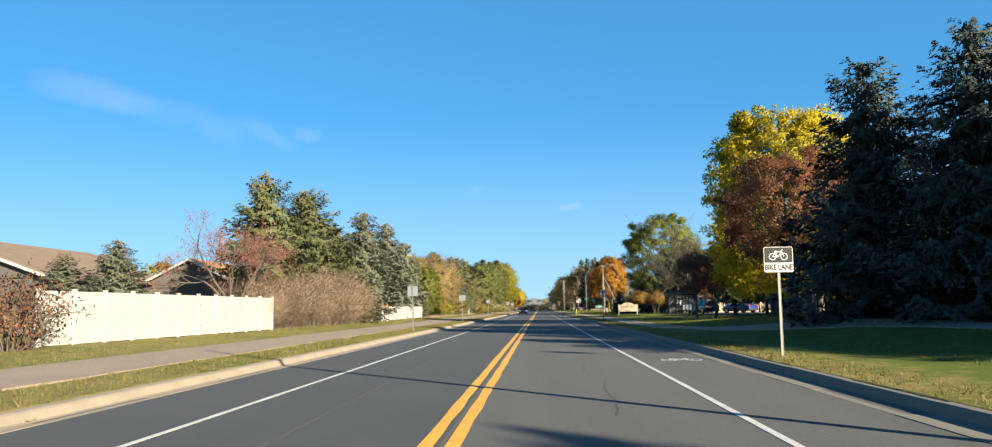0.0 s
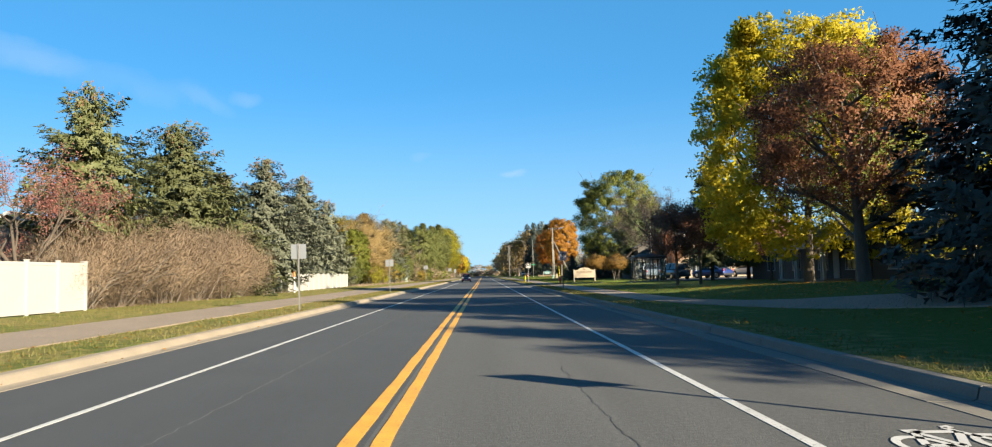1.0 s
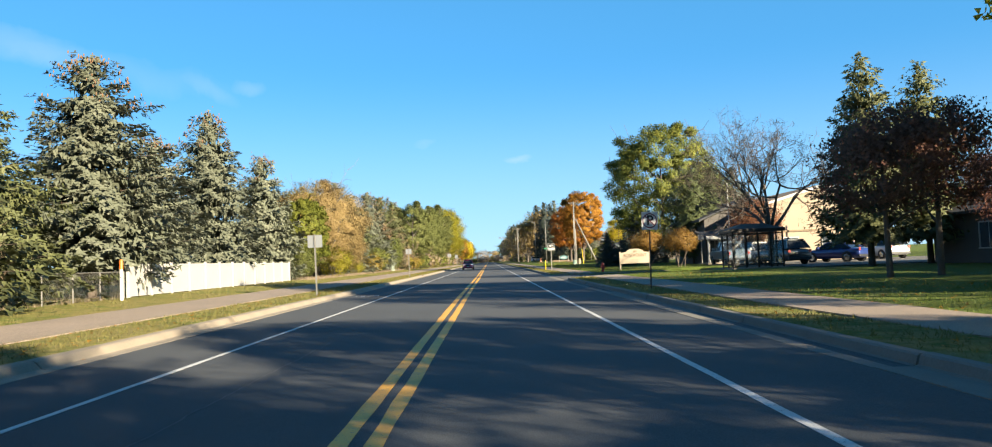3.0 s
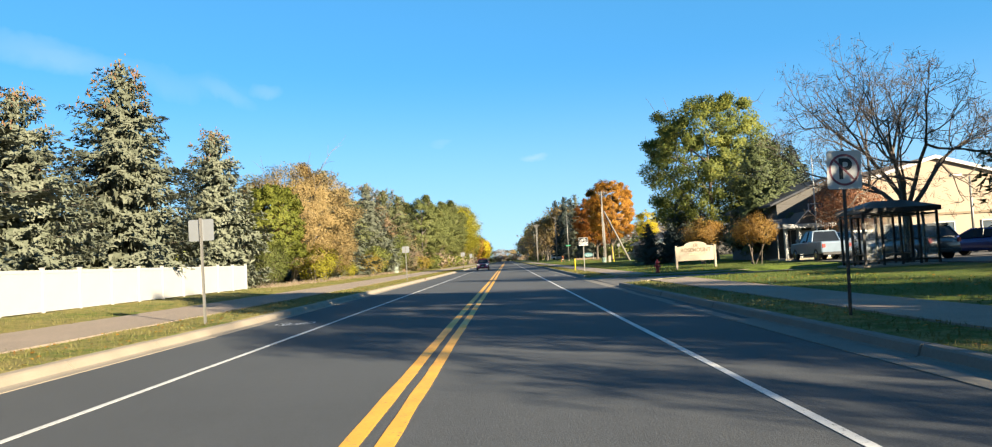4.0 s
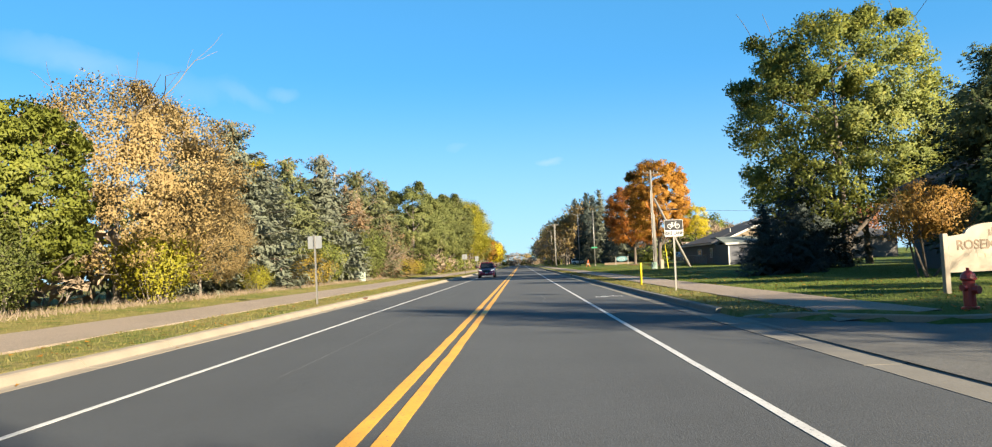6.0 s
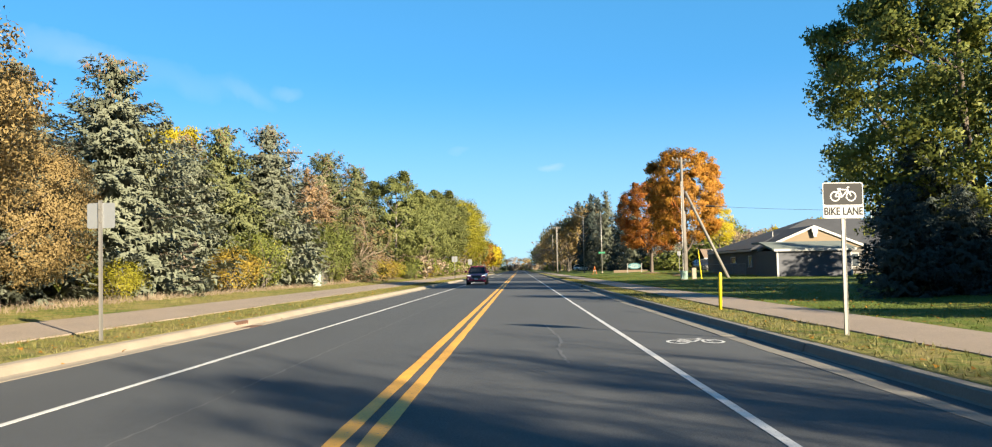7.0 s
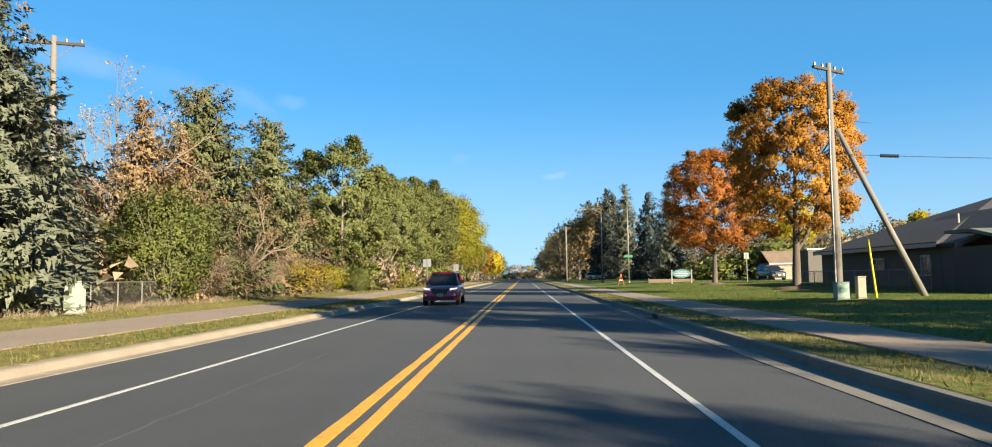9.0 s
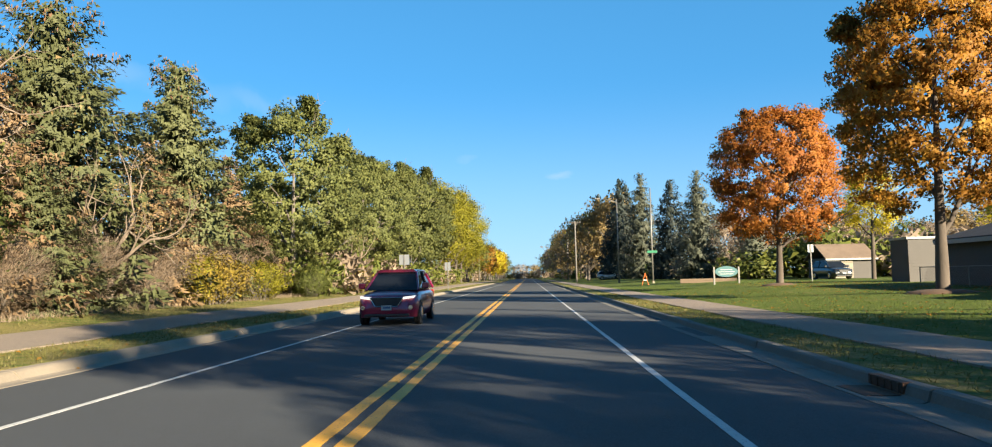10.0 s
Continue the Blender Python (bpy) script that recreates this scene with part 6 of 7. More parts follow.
        part("mirror", box(s * W - 0.02 if s > 0 else -W - 0.2, top[0][0] + 0.25, belt + 0.16, s * W + 0.2 if s > 0 else -W + 0.02, top[0][0] + 0.4, belt + 0.34, 0.03), paint, root)
        # lamps
        if style != "pickup":
            bm = bmesh.new()
            front = [(0.5, -0.035, 0.79), (0.88, 0.1, 0.83), (0.93, 0.2, 0.9), (0.54, 0.0, 0.865)]
            for back in (0.0, 0.22):
                for a, y, z in front:
                    bm.verts.new((s * a * (W - 0.2 * back), -L + y + back, z))
            bm.verts.ensure_lookup_table()
            for q in ((0, 1, 2, 3), (4, 5, 6, 7), (0, 1, 5, 4), (1, 2, 6, 5), (2, 3, 7, 6), (3, 0, 4, 7)):
                bm.faces.new([bm.verts[k] for k in q])
            bmesh.ops.recalc_face_normals(bm, faces=bm.faces)
            part("headlight", bm, M["headlamp_lit"] if lit else M["chrome"], root, "bright headlight" if lit else "clear headlight")
        else:
            part("headlight", box(s * W * 0.8 - 0.14, -L - 0.02, 0.82, s * W * 0.8 + 0.14, -L + 0.05, 1.0, 0.02), M["chrome"], root, "clear headlight")
        part("fog_lamp", tube([(s * W * 0.78, -L - 0.028, 0.55), (s * W * 0.78, -L + 0.05, 0.55)], 0.07, 10), M["chrome"], root)
        part("tail_light", box(s * W * 0.82 - 0.1, L - 0.03, 0.8, s * W * 0.82 + 0.1, L + 0.02, 1.02, 0.02), M["red_paint"], root, "red tail light")
        for yy in (-L + 0.88, L - 0.92):
            part("wheel_arch", tube([(s * (W - 0.06), yy, 0.36), (s * (W + 0.004), yy, 0.36)], 0.4, 20), M["black_plastic"], root)
            wheel = part("tyre", tube([(s * (W - 0.2), yy, 0.345), (s * (W - 0.17), yy, 0.345), (s * (W + 0.0), yy, 0.345), (s * (W + 0.016), yy, 0.345)], [0.32, 0.345, 0.345, 0.325], 22), M["tyre"], root)
            part("rim", tube([(s * (W + 0.01), yy, 0.345), (s * (W + 0.026), yy, 0.345)], [0.235, 0.2], 18), M["chrome"], wheel, "alloy rim")
    # front: grille, plate, bumper
    part("grille", prism([(-W * 0.52, 0.84), (W * 0.52, 0.84), (W * 0.45, 0.64), (W * 0.3, 0.58), (-W * 0.3, 0.58), (-W * 0.45, 0.64)], -L - 0.045, -L + 0.05), M["black_plastic"], root, "black grille")
    part("grille_trim", tube([(-W * 0.54, -L - 0.05, 0.85), (0, -L - 0.055, 0.855), (W * 0.54, -L - 0.05, 0.85)], 0.016, 6), M["chrome"], root, "chrome grille bar")
    part("grille_trim", tube([(-W * 0.54, -L - 0.05, 0.84), (-W * 0.36, -L - 0.05, 0.58), (W * 0.36, -L - 0.05, 0.58), (W * 0.54, -L - 0.05, 0.84)], 0.014, 6), M["chrome"], root, "chrome grille surround")
    pl = part("number_plate", box(-0.16, -L - 0.06, 0.47, 0.16, -L - 0.048, 0.62, 0.004), M["sign_white"], root, "white number plate")
    part("plate_bar", box(-0.11, -L - 0.064, 0.52, 0.11, -L - 0.061, 0.57), M["letter_blue"], pl)
    part("bumper", box(-W * 0.74, -L - 0.02, 0.27, W * 0.74, -L + 0.12, 0.36, 0.03), M["black_plastic"], root, "black lower bumper")
    part("rear_bumper", box(-W * 0.92, L - 0.12, 0.34, W * 0.92, L + 0.03, 0.52, 0.03), M["black_plastic"], root)
    return root


M["letter_blue"] = surface("letter_blue", (0.1, 0.16, 0.3), 0.5, 0, 25, 2, 0.08, 0)
car(-2.5, 176.2, 0, M["maroon_car"], "dark maroon compact SUV with lit headlights on the road", 4.65, 1.88, 1.7, "suv", True)
COURT = 0.33
car(26.6, 100.6, 212, M["blue_car"], "dark blue sedan parked in the court", 4.6, 1.8, 1.42, "sedan", z=COURT)
car(23.6, 108.4, 4, M["white_car"], "white SUV parked beside the pickup", 4.7, 1.9, 1.72, "suv", z=COURT)
car(32.8, 106.5, 190, M["white_car"], "white SUV parked in the court", 4.9, 1.95, 1.8, "suv", z=COURT)

car(21.9, 99.0, 190, M["dark_car"], "dark grey SUV parked beside the shelter", 4.7, 1.9, 1.72, "suv", z=COURT)
car(21.4, 109.0, 178, M["silver_car"], "pale blue-silver pickup parked by the porch", 5.5, 1.95, 1.85, "pickup", z=COURT)
for x, y, p, l in ((17.5, 300, "white_car", "white car parked far down the road"), (21, 296, "dark_car", "dark car parked far down the road"), (29.2, 220.6, "dark_car", "dark car parked by the shed")):
    car(x, y, 90 if y > 250 else 5, M[p], l, z=ground_z(x, y))


# ---- houses ----
def siding_wall(root, name, x0, y0, x1, y1, z0, z1, material, lap=0.2):
    """Lap siding: overlapping boards, each a little proud at its foot, in one mesh a wall side."""
    bm = bmesh.new()
    dx, dy = x1 - x0, y1 - y0
    n = max(1, int((z1 - z0) / lap))
    nx, ny = dy / math.hypot(dx, dy), -dx / math.hypot(dx, dy)
    for k in range(n):
        a, b = z0 + (z1 - z0) * k / n, z0 + (z1 - z0) * (k + 1) / n
        o = 0.022
        v = [bm.verts.new((x + nx * q, y + ny * q, z)) for x, y, q, z in ((x0, y0, o, a), (x1, y1, o, a), (x1, y1, 0.004, b), (x0, y0, 0.004, b), (x0, y0, 0, a), (x1, y1, 0, a))]
        bm.faces.new(v[:4])
        bm.faces.new((v[4], v[5], v[1], v[0]))
    return part(name, bm, material, root)


def gable_roof(root, x0, y0, x1, y1, eave, ridge, material, along="y", over=0.4, thick=0.14, name="roof"):
    """A pitched roof with thickness and overhang; along says which way the ridge runs."""
    if along == "y":
        m = (x0 + x1) / 2
        k = (ridge - eave) / (m - x0)
        pts = [(x0 - over, eave - over * k), (m, ridge), (x1 + over, eave - over * k), (x1 + over, eave - over * k + thick), (m, ridge + thick), (x0 - over, eave - over * k + thick)]
        bm = prism(pts, y0 - over, y1 + over, "y")
    else:
        m = (y0 + y1) / 2
        k = (ridge - eave) / (m - y0)
        pts = [(y0 - over, eave - over * k), (m, ridge), (y1 + over, eave - over * k), (y1 + over, eave - over * k + thick), (m, ridge + thick), (y0 - over, eave - over * k + thick)]
        bm = prism(pts, x0 - over, x1 + over, "x")
    return part(name, bm, material, root)


def hip_roof(root, x0, y0, x1, y1, eave, ridge, material, over=0.45, inset=None):
    bm = bmesh.new()
    x0, y0, x1, y1 = x0 - over, y0 - over, x1 + over, y1 + over
    lo = [bm.verts.new(p) for p in ((x0, y0, eave), (x1, y0, eave), (x1, y1, eave), (x0, y1, eave))]
    up = [bm.verts.new((v.co.x, v.co.y, eave + 0.14)) for v in lo]
    q = inset if inset is not None else min(x1 - x0, y1 - y0) / 2
    if x1 - x0 > y1 - y0:
        top = [(x0 + q, (y0 + y1) / 2), (x1 - q, (y0 + y1) / 2)]
        r = [bm.verts.new((*t, ridge)) for t in top]
        fs = [(up[0], up[1], r[1], r[0]), (up[1], up[2], r[1]), (up[2], up[3], r[0], r[1]), (up[3], up[0], r[0])]
    else:
        top = [((x0 + x1) / 2, y0 + q), ((x0 + x1) / 2, y1 - q)]
        r = [bm.verts.new((*t, ridge)) for t in top]
        fs = [(up[0], up[1], r[0]), (up[1], up[2], r[1], r[0]), (up[2], up[3], r[1]), (up[3], up[0], r[0], r[1])]
    bm.faces.new(lo[::-1])
    for k in range(4):
        bm.faces.new((lo[k], lo[(k + 1) % 4], up[(k + 1) % 4], up[k]))
    for f in fs:
        bm.faces.new(f)
    return part("roof", bm, material, root)


def window(root, x, y, z, w, h, face="-y", trim="trim_white", bars=1):
    """Window: frame, sill and panes, standing on a wall; face: the way it looks."""
    m = pose(x, y, z, 0, 0, {"-y": 0, "-x": -90, "+x": 90}[face])
    bm = bmesh.new()
    for a in ((-w / 2 - 0.07, 0, -w / 2, h), (w / 2, 0, w / 2 + 0.07, h), (-w / 2 - 0.07, h, w / 2 + 0.07, h + 0.08)):
        add_box(bm, a[0], -0.07, a[1], a[2], 0.02, a[3])
    fr = part("window", bm, M[trim], root)
    fr.matrix_basis = m
    part("sill", box(-w / 2 - 0.1, -0.1, -0.07, w / 2 + 0.1, 0.02, -0.002), M[trim], fr)
    n = bars + 1
    for k in range(n):
        part("pane", box(-w / 2 + w * k / n + 0.015, -0.035, 0.01, -w / 2 + w * (k + 1) / n - 0.015, -0.025, h - 0.01), M["window_glass"], fr)
    for k in range(1, n):
        part("mullion", box(-w / 2 + w * k / n - 0.018, -0.06, 0, -w / 2 + w * k / n + 0.018, 0.0, h), M[trim], fr)
    return fr


def gable_wall(root, x0, x1, y, eave, ridge, material, name="gable"):
    return part(name, prism([(x0, eave), (x1, eave), ((x0 + x1) / 2, ridge)], y, y + 0.12), material, root)


def rake_trim(root, x0, x1, y, eave, ridge, w=0.22):
    m = (x0 + x1) / 2
    for s, xa in ((-1, x0), (1, x1)):
        part("rake_board", prism([(xa, eave - w), (m, ridge - w), (m, ridge), (xa, eave)] if s < 0 else [(m, ridge - w), (xa, eave - w), (xa, eave), (m, ridge)], y - 0.05, y), M["trim_white"], root, "white rake board")


def house_east():
    """Grey bungalow with a garage wing towards the road."""
    root = thing("house", "grey lap-sided bungalow with dark shingle roof and garage wing", "house")
    g = 0.3
    part("wall", box(23.0, 174.6, g - 0.4, 43.0, 190.0, 2.75), M["siding_taupe"], root)
    siding_wall(root, "wall_siding", 23.0, 190.0, 23.0, 174.6, g, 2.75, M["siding_taupe"])
    hip_roof(root, 23.0, 174.6, 43.0, 190.0, 2.72, 5.9, M["shingle"])
    # front gable wing
    part("wall", box(23.0, 172.7, g - 0.4, 32.2, 174.59, 2.75), M["siding_taupe"], root)
    gable_wall(root, 23.0, 32.2, 172.6, 2.75, 4.62, M["stucco"])
    gable_roof(root, 23.0, 172.9, 32.2, 182.0, 2.75, 4.64, M["shingle"], "y", 0.35)
    rake_trim(root, 22.55, 32.65, 172.5, 2.7, 4.78)
    part("gable_bracket", prism([(27.48, 3.75), (27.72, 3.75), (27.9, 4.5), (27.3, 4.5)], 172.3, 172.49), M["trim_white"], root, "white gable bracket")
    # garage
    part("wall", box(22.45, 167.2, g - 0.4, 28.5, 172.59, 2.5), M["siding_grey"], root)
    siding_wall(root, "wall_siding", 22.45, 167.2, 28.5, 167.2, g, 2.45, M["siding_grey"], 0.12)
    siding_wall(root, "wall_siding", 22.45, 172.5, 22.45, 167.2, g, 2.5, M["siding_dark"], 0.2)
    for x in (22.44, 28.38):
        part("corner_board", box(x, 167.16, g, x + 0.14, 167.3, 2.45), M["trim_white"], root, "white corner board")
    part("fascia", box(22.15, 166.9, 2.42, 28.8, 166.98, 2.62), M["trim_white"], root, "white fascia board")
    part("wing_roof", prism([(166.92, 2.63), (170.4, 3.3), (172.5, 3.3), (172.5, 3.15), (170.4, 3.15), (167.0, 2.5)], 22.05, 28.9, "x"), M["shingle_green"], root, "greenish shingle lean-to roof")
    window(root, 22.97, 181.5, 1.55, 1.6, 0.55, "-x")
    window(root, 22.97, 176.0, 1.2, 0.8, 0.95, "-x")
    window(root, 30.6, 172.67, 1.1, 1.6, 1.1, "-y")
    part("roof_vent", tube([(25.6, 177.5, 3.6), (25.6, 177.5, 4.5)], 0.05, 8), M["trim_white"], root, "white vent pipe")
    part("soffit_trim", box(22.5, 174.2, 2.6, 22.56, 190.3, 2.8), M["trim_white"], root)
    return root


def picnic_table(x, y, turn):
    root = thing("picnic_table", "brown weathered wooden picnic table beside the garage", "table", pose(x, y, ground_z(x, y), 0, 0, turn))
    for k in range(5):
        part("board", box(-0.95, -0.36 + 0.145 * k, 0.71, 0.95, -0.225 + 0.145 * k, 0.75, 0.006), M["timber"], root)
    for side in (-1, 1):
        for k in range(2):
            part("bench_board", box(-0.95, side * 0.68 - 0.14 + 0.145 * k, 0.41, 0.95, side * 0.68 - 0.005 + 0.145 * k, 0.45, 0.006), M["timber"], root)
        for xx in (-0.65, 0.65):
            part("leg", tube([(xx, side * 0.62, -0.02), (xx, side * 0.22, 0.71)], 0.045, 4), M["timber"], root)
    for xx in (-0.65, 0.65):
        part("brace", box(xx - 0.02, -0.8, 0.33, xx + 0.02, 0.8, 0.41), M["timber"], root)
    return root

house_east()
picnic_table(30.2, 168.6, 12)
chain_fence(173.0, 190.0, 21.6, 1.1, 0.4)


def shed(x0, y0, x1, y1, h, ridge, wall, roof, label, along="x", door=True):
    root = thing("shed", label, "shed")
    g = ground_z((x0 + x1) / 2, y0)
    part("wall", box(x0, y0, g - 0.3, x1, y1, g + h), M[wall], root)
    siding_wall(root, "wall_siding", x0, y0, x1, y0, g, g + h, M[wall], 0.18)
    siding_wall(root, "wall_siding", x0, y1, x0, y0, g, g + h, M[wall], 0.18)
    if ridge:
        gable_roof(root, x0, y0, x1, y1, g + h, g + ridge, M[roof], along, 0.3)
        part("fascia", box(x0 - 0.3, y0 - 0.36, g + h - 0.22, x1 + 0.3, y0 - 0.31, g + h - 0.06), M["trim_white"], root)
    else:
        part("roof", box(x0 - 0.1, y0 - 0.1, g + h + 0.002, x1 + 0.1, y1 + 0.1, g + h + 0.14), M["trim_white"], root)
    if door:
        d = part("door", box(x0 + 0.35, y0 - 0.07, g + 0.02, x0 + 2.4, y0 - 0.03, g + 2.0, 0.01), M["sign_cream"], root)
        for k in range(1, 4):
            part("panel_line", box(x0 + 0.4, y0 - 0.085, g + 0.5 * k, x0 + 2.35, y0 - 0.072, g + 0.5 * k + 0.03), M["stucco"], d)
    return root


shed(31.0, 226.0, 35.4, 231.0, 2.0, 3.3, "siding_taupe", "shingle_brown", "small tan garage with dark shingle roof")
blk = shed(25.0, 198.0, 31.5, 200.2, 2.6, 0, "siding_taupe", "shingle", "flat-roofed taupe outbuilding with blue and white door", door=False)
part("door_frame", box(28.2, 197.9, 0.6, 29.9, 197.96, 2.85), M["sign_white"], blk, "white door frame")
part("door", box(28.35, 197.87, 0.62, 29.75, 197.898, 2.72), M["door_blue"], blk, "blue double door")


def apartment():
    """Tan gabled block, a darker two-storey wing beside it and a white-posted porch."""
    root = thing("apartment_building", "tan stucco gabled building with dark porch wing", "building")
    part("wall", box(26.0, 113.3, -0.2, 37.0, 131.0, 5.5), M["stucco_pale"], root)
    gable_wall(root, 26.0, 37.0, 113.25, 5.5, 7.0, M["stucco_pale"])
    gable_roof(root, 26.0, 113.5, 37.0, 131.0, 5.5, 7.02, M["shingle_brown"], "y", 0.4)
    rake_trim(root, 25.5, 37.5, 113.0, 5.45, 7.16, 0.24)
    part("band", box(26.0, 113.2, 2.95, 37.0, 113.26, 3.1), M["stucco"], root)
    for x in (28.4, 31.9, 35.2):
        window(root, x, 113.27, 1.2, 1.3, 1.2)
    part("wall", box(22.0, 118.0, -0.2, 25.98, 130.0, 4.5), M["siding_dark"], root)
    siding_wall(root, "wall_siding", 22.0, 118.0, 25.98, 118.0, 0.5, 4.5, M["siding_dark"])
    part("wing_roof", prism([(21.4, 4.35), (25.98, 6.3), (25.98, 6.45), (21.4, 4.52)], 117.6, 130.4), M["shingle"], root, "dark shingle roof of the wing")
    part("wing_gable", prism([(22.0, 4.51), (25.97, 4.51), (25.97, 6.2)], 118.0, 118.15), M["siding_dark"], root)
    # porch with white posts and a small gable
    part("porch_floor", box(21.2, 114.6, 0.0, 24.6, 117.99, 0.4), M["concrete"], root)
    for x in (21.4, 22.4, 23.4, 24.4):
        part("porch_post", box(x - 0.1, 114.75, 0.402, x + 0.1, 114.95, 2.6, 0.015), M["trim_white"], root, "white porch post")
    part("porch_roof", prism([(114.3, 2.62), (118.0, 3.3), (118.0, 3.45), (114.3, 2.85)], 21.0, 24.8, "x"), M["shingle"], root)
    part("porch_fascia", box(21.0, 114.2, 2.56, 24.8, 114.28, 2.86), M["trim_white"], root, "white porch fascia")
    part("porch_gable", prism([(22.0, 2.87), (23.8, 2.87), (22.9, 3.75)], 114.32, 116.8), M["siding_dark"], root)
    rake_trim(root, 21.9, 23.9, 114.3, 2.85, 3.84, 0.09)
    for x in (22.9, 25.2):
        window(root, x, 117.97, 1.2, 0.9, 1.3)
    window(root, 24.9, 117.97, 3.5, 0.9, 0.9)
    part("door", box(23.7, 117.9, 0.41, 24.5, 117.96, 2.45, 0.01), M["sign_white"], root, "white panel door")
    return root

apartment()


def townhouse():
    """Long low dark townhouse row with white-posted porch."""
    root = thing("townhouse", "long dark-sided townhouse with white porch posts", "house")
    part("wall", box(27.0, 60.0, -0.2, 37.0, 89.0, 3.1), M["siding_dark"], root)
    siding_wall(root, "wall_siding", 27.0, 89.0, 27.0, 60.0, 0.3, 3.1, M["siding_taupe"])
    gable_roof(root, 27.0, 60.0, 37.0, 89.0, 3.1, 4.9, M["shingle"], "y", 0.5)
    part("porch_floor", box(24.2, 67.6, 0.0, 26.99, 75.6, 0.42), M["concrete"], root)
    for y in (68.0, 70.2, 72.4, 75.2):
        part("porch_post", box(24.35, y - 0.09, 0.422, 24.55, y + 0.09, 2.62, 0.015), M["trim_white"], root, "white porch post")
        part("porch_post", box(24.35, y + 0.32, 0.422, 24.5, y + 0.44, 2.62, 0.01), M["trim_white"], root, "white porch post")
    part("porch_roof", prism([(23.9, 2.65), (27.0, 3.3), (27.0, 3.48), (23.9, 2.88)], 67.2, 76.0), M["shingle"], root)
    part("porch_fascia", box(23.82, 67.2, 2.6, 23.9, 76.0, 2.9), M["trim_white"], root, "white porch fascia")
    for y in (63.5, 69.2, 73.6, 78.5, 84.0):
        window(root, 26.97, y, 1.1, 1.5, 1.3, "-x")
    part("door", box(26.9, 71.0, 0.43, 26.96, 71.9, 2.5, 0.01), M["sign_white"], root, "white panel door")
    return root


townhouse()


def west_house(x0, y0, x1, y1, eave, ridge, roof, label):
    root = thing("house", label, "house")
    part("wall", box(x0, y0, 0, x1, y1, eave), M["siding_taupe"], root)
    gable_wall(root, x0, x1, y0 - 0.13, eave, ridge, M["siding_taupe"])
    gable_roof(root, x0, y0, x1, y1, eave, ridge, M[roof], "y", 0.5)
    rake_trim(root, x0 - 0.5, x1 + 0.5, y0 - 0.55, eave - 0.15, ridge + 0.12, 0.2)
    window(root, (x0 + x1) / 2, y0 - 0.02, 1.2, 1.4, 1.2)
    window(root, x1 + 0.02, (y0 + y1) / 2, 1.2, 1.4, 1.2, "+x")
    return root


west_house(-46.0, 50.0, -30.5, 66.0, 4.0, 6.8, "shingle_brown", "brown-roofed house behind the white fence")
west_house(-31.5, 62.0, -22.5, 74.0, 3.6, 5.8, "shingle_orange", "house with weathered orange-brown roof behind the spruces")


# ---- small things ----
def corner_sign():
    root = thing("monument_sign", "teal oval park sign between two white posts", "sign", pose(17.6, 212.0, ground_z(17.6, 212.0), 0, 0, 0) @ Matrix.Diagonal((0.78, 0.78, 0.78, 1)))
    for s in (-1, 1):
        part("post", box(s * 1.25 - 0.08, -0.08, -0.3, s * 1.25 + 0.08, 0.08, 1.75, 0.015), M["galvanised"], root)
    pts = [(1.15 * math.cos(a), 1.25 + 0.55 * math.sin(a)) for a in [2 * math.pi * k / 28 for k in range(28)]]
    b = part("board", prism(pts, -0.05, 0.05), M["teal_sign"], root, "teal oval board")
    for k, w in enumerate((0.7, 0.85, 0.6)):
        part("line", box(-w, -0.056, 0.98 + 0.22 * k, w, -0.051, 1.04 + 0.22 * k), M["sign_white"], b, "pale line of writing")
    return root


corner_sign()
edge = thing("timber_edging", "low weathered timber planter edging on the lawn", "planter", pose(18.5, 222.0, ground_z(18.5, 222)))
for k in range(2):
    part("timber", box(-2.6, -0.1, 0.0 + 0.2 * k - 0.04, 2.6, 0.1, 0.16 + 0.2 * k - 0.006, 0.015), M["timber"], edge)
tri = thing("tripod_barricade", "orange folding barricade beside the lamp", "barricade", pose(13.6, 228.0, ground_z(13.6, 228)) @ Matrix.Diagonal((0.6, 0.6, 0.6, 1)))
for s in (-1, 1):
    part("leg", tube([(s * 0.55, 0, 0), (0.0, 0, 2.1)], 0.06, 6), M["orange_plastic"], tri)
part("rail", box(-0.35, -0.04, 0.8, 0.35, 0.04, 1.0), M["sign_white"], tri)


def mulch_ring(x, y, r):
    g = np.random.default_rng(int(x * 10))
    bm = bmesh.new()
    z = ground_z(x, y)
    c = bm.verts.new((0, 0, 0.16))
    rings = []
    for f, h in ((0.5, 0.12), (0.85, 0.05), (1.0, -0.08)):
        rings.append([bm.verts.new((r * f * math.cos(6.283 * k / 20) * g.uniform(0.93, 1.07), r * f * math.sin(6.283 * k / 20) * g.uniform(0.93, 1.07), h)) for k in range(20)])
    for k in range(20):
        bm.faces.new((c, rings[0][k], rings[0][(k + 1) % 20]))
        for a, b in zip(rings, rings[1:]):
            bm.faces.new((a[k], b[k], b[(k + 1) % 20], a[(k + 1) % 20]))
    o = part("mulch_ring", bm, M["mulch"], smooth=True)
    o.matrix_basis = pose(x, y, z)
    return tagged(o, "brown mulch mound round the maple trunk", "mulch")


mulch_ring(18.1, 181.4, 1.4)
mulch_ring(18.0, 200.4, 1.2)


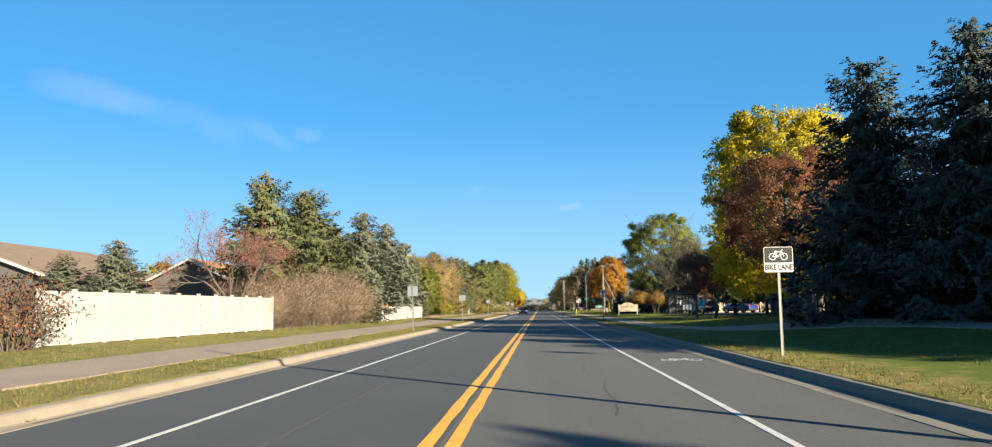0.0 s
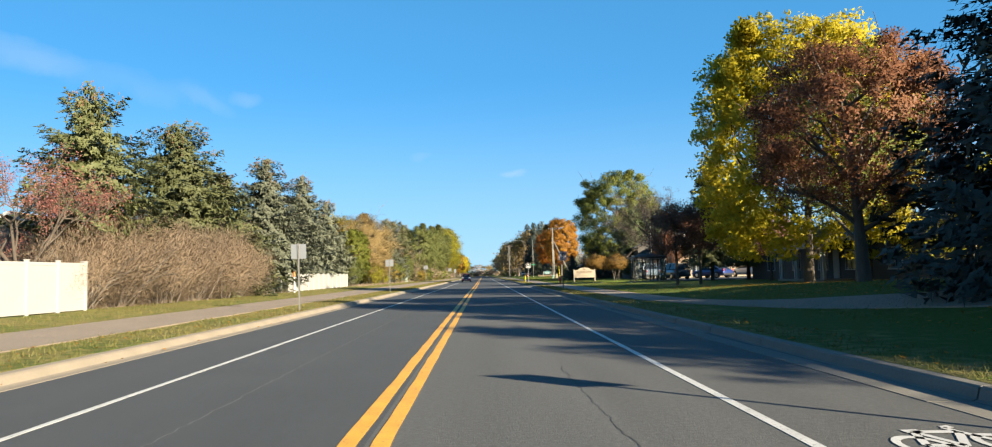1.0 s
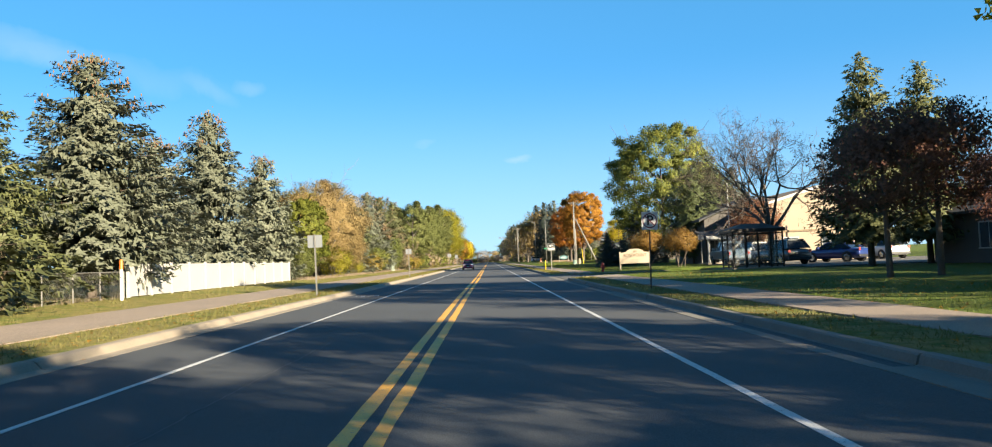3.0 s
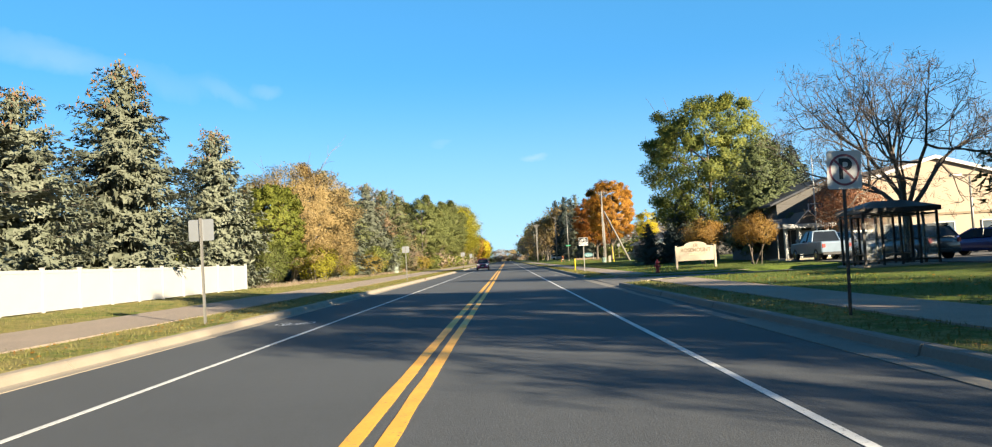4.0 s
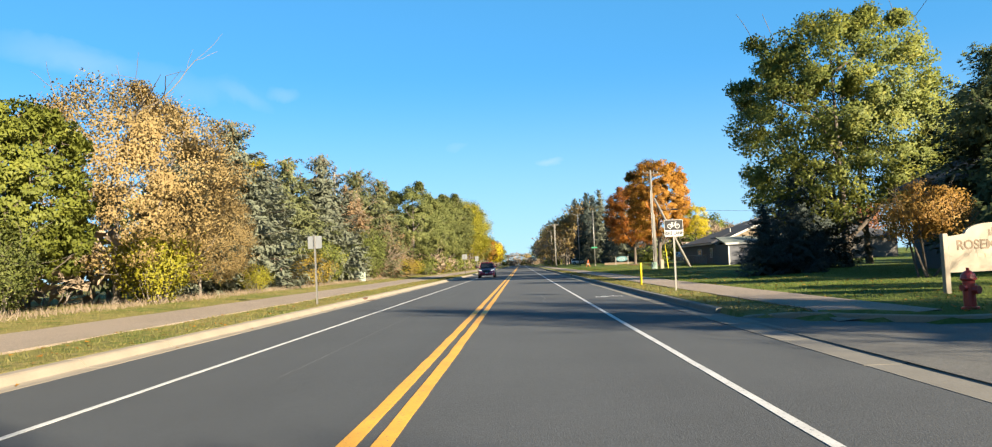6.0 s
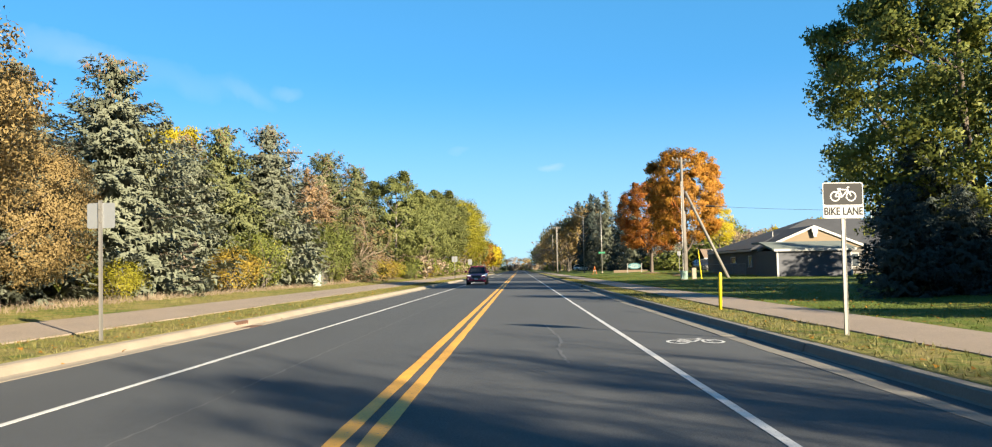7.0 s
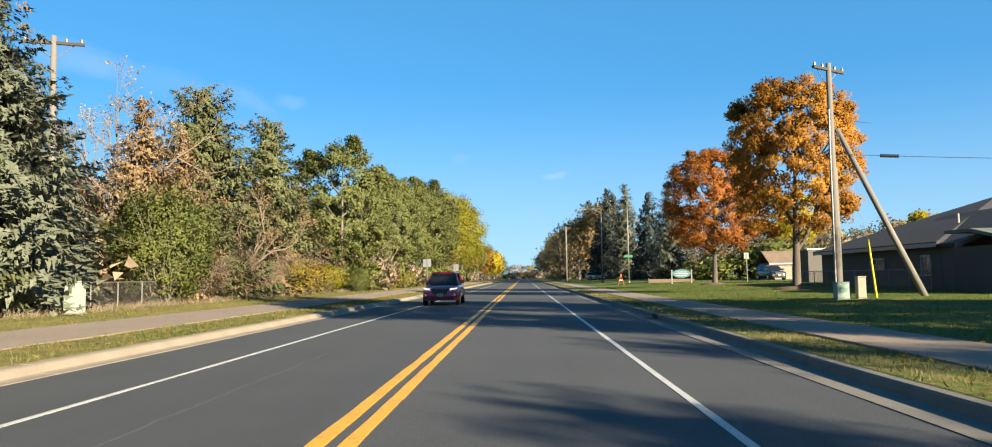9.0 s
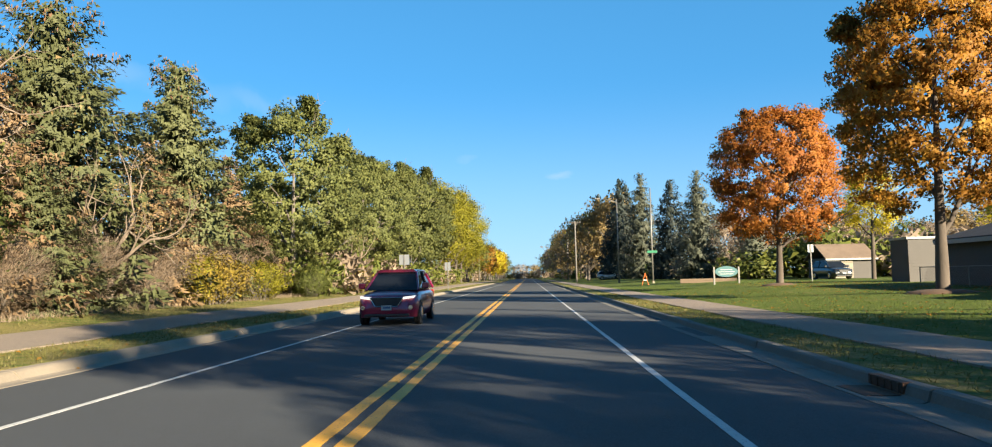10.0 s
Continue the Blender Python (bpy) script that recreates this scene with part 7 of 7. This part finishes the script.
# ---- grass tufts and fallen leaves ----
def scatter(name, label, areas, count, material, length, width, seed, flat=False, category="grass"):
    """Many small blades or leaves over stretches of turf, as one mesh."""
    g = np.random.default_rng(seed)
    size = np.array([(x1 - x0) * (y1 - y0) * k for x0, x1, y0, y1, k in areas])
    P = []
    for (x0, x1, y0, y1, k), n in zip(areas, (count * size / size.sum()).astype(int)):
        P.append(np.stack([g.uniform(x0, x1, n), g.uniform(y0, y1, n)], 1))
    P = np.concatenate(P)
    keep = np.array([not in_street(x, y) for x, y in P])
    P = P[keep]
    n = len(P)
    z = np.array([max(ground_z(x, y), 0.0) for x, y in P]) + 0.03
    z += np.array([0.035 * noise.noise((x * 0.35, y * 0.35, 0)) for x, y in P])
    c = np.stack([P[:, 0], P[:, 1], z], 1)
    if flat:
        az = g.uniform(0, 6.28, n)
        a = unit(np.stack([np.cos(az), np.sin(az), g.normal(0, 0.25, n)], 1))
        x = unit(np.cross(a, np.array([0, 0, 1.0]) + g.normal(0, 0.25, (n, 3))))
    else:
        a = unit(g.normal(0, 0.45, (n, 3)) + np.array([0, 0, 1.0]))
        x = unit(np.cross(a, g.normal(0, 1, (n, 3))))
    v = quads(c, a, x, length * g.uniform(0.5, 1.3, n), width * g.uniform(0.6, 1.3, n))
    ob = new(name, leaf_mesh(name, v, material))
    return tagged(ob, label, category, kind="stuff")


scatter("grass_tufts", "dry yellow-green turf blades on the verge", [(-8.3, -6.2, 0, 200, 1.0), (-14.5, -10.9, 0, 200, 0.5), (6.2, 7.5, 5, 200, 1.0)], 60000, M["blades"], 0.11, 0.02, 61)
scatter("lawn_blades", "green lawn blades east of the path", [(9.5, 14, 5, 220, 1.0), (14, 24, 100, 220, 0.4)], 40000, M["lawn_blades"], 0.1, 0.022, 62)
scatter("tall_weeds", "dry weeds and tall grass along the wood's edge", [(-15.2, -13.4, 108, 205, 1.0), (-15.4, -14.6, 48, 78, 0.6)], 9000, M["leaf_brown"], 0.55, 0.03, 63, category="weeds")
scatter("fallen_leaves", "scattered dry yellow and brown fallen leaves", [(-8.3, -6.2, 0, 200, 1.0), (6.2, 7.5, 5, 200, 1.0), (9.4, 15, 10, 200, 1.0), (-6.1, -5.6, 0, 200, 0.6), (12, 19, 35, 62, 2.0), (16, 23, 180, 210, 2.0)], 9000, M["leaf_amber"], 0.09, 0.07, 64, True, "leaves")
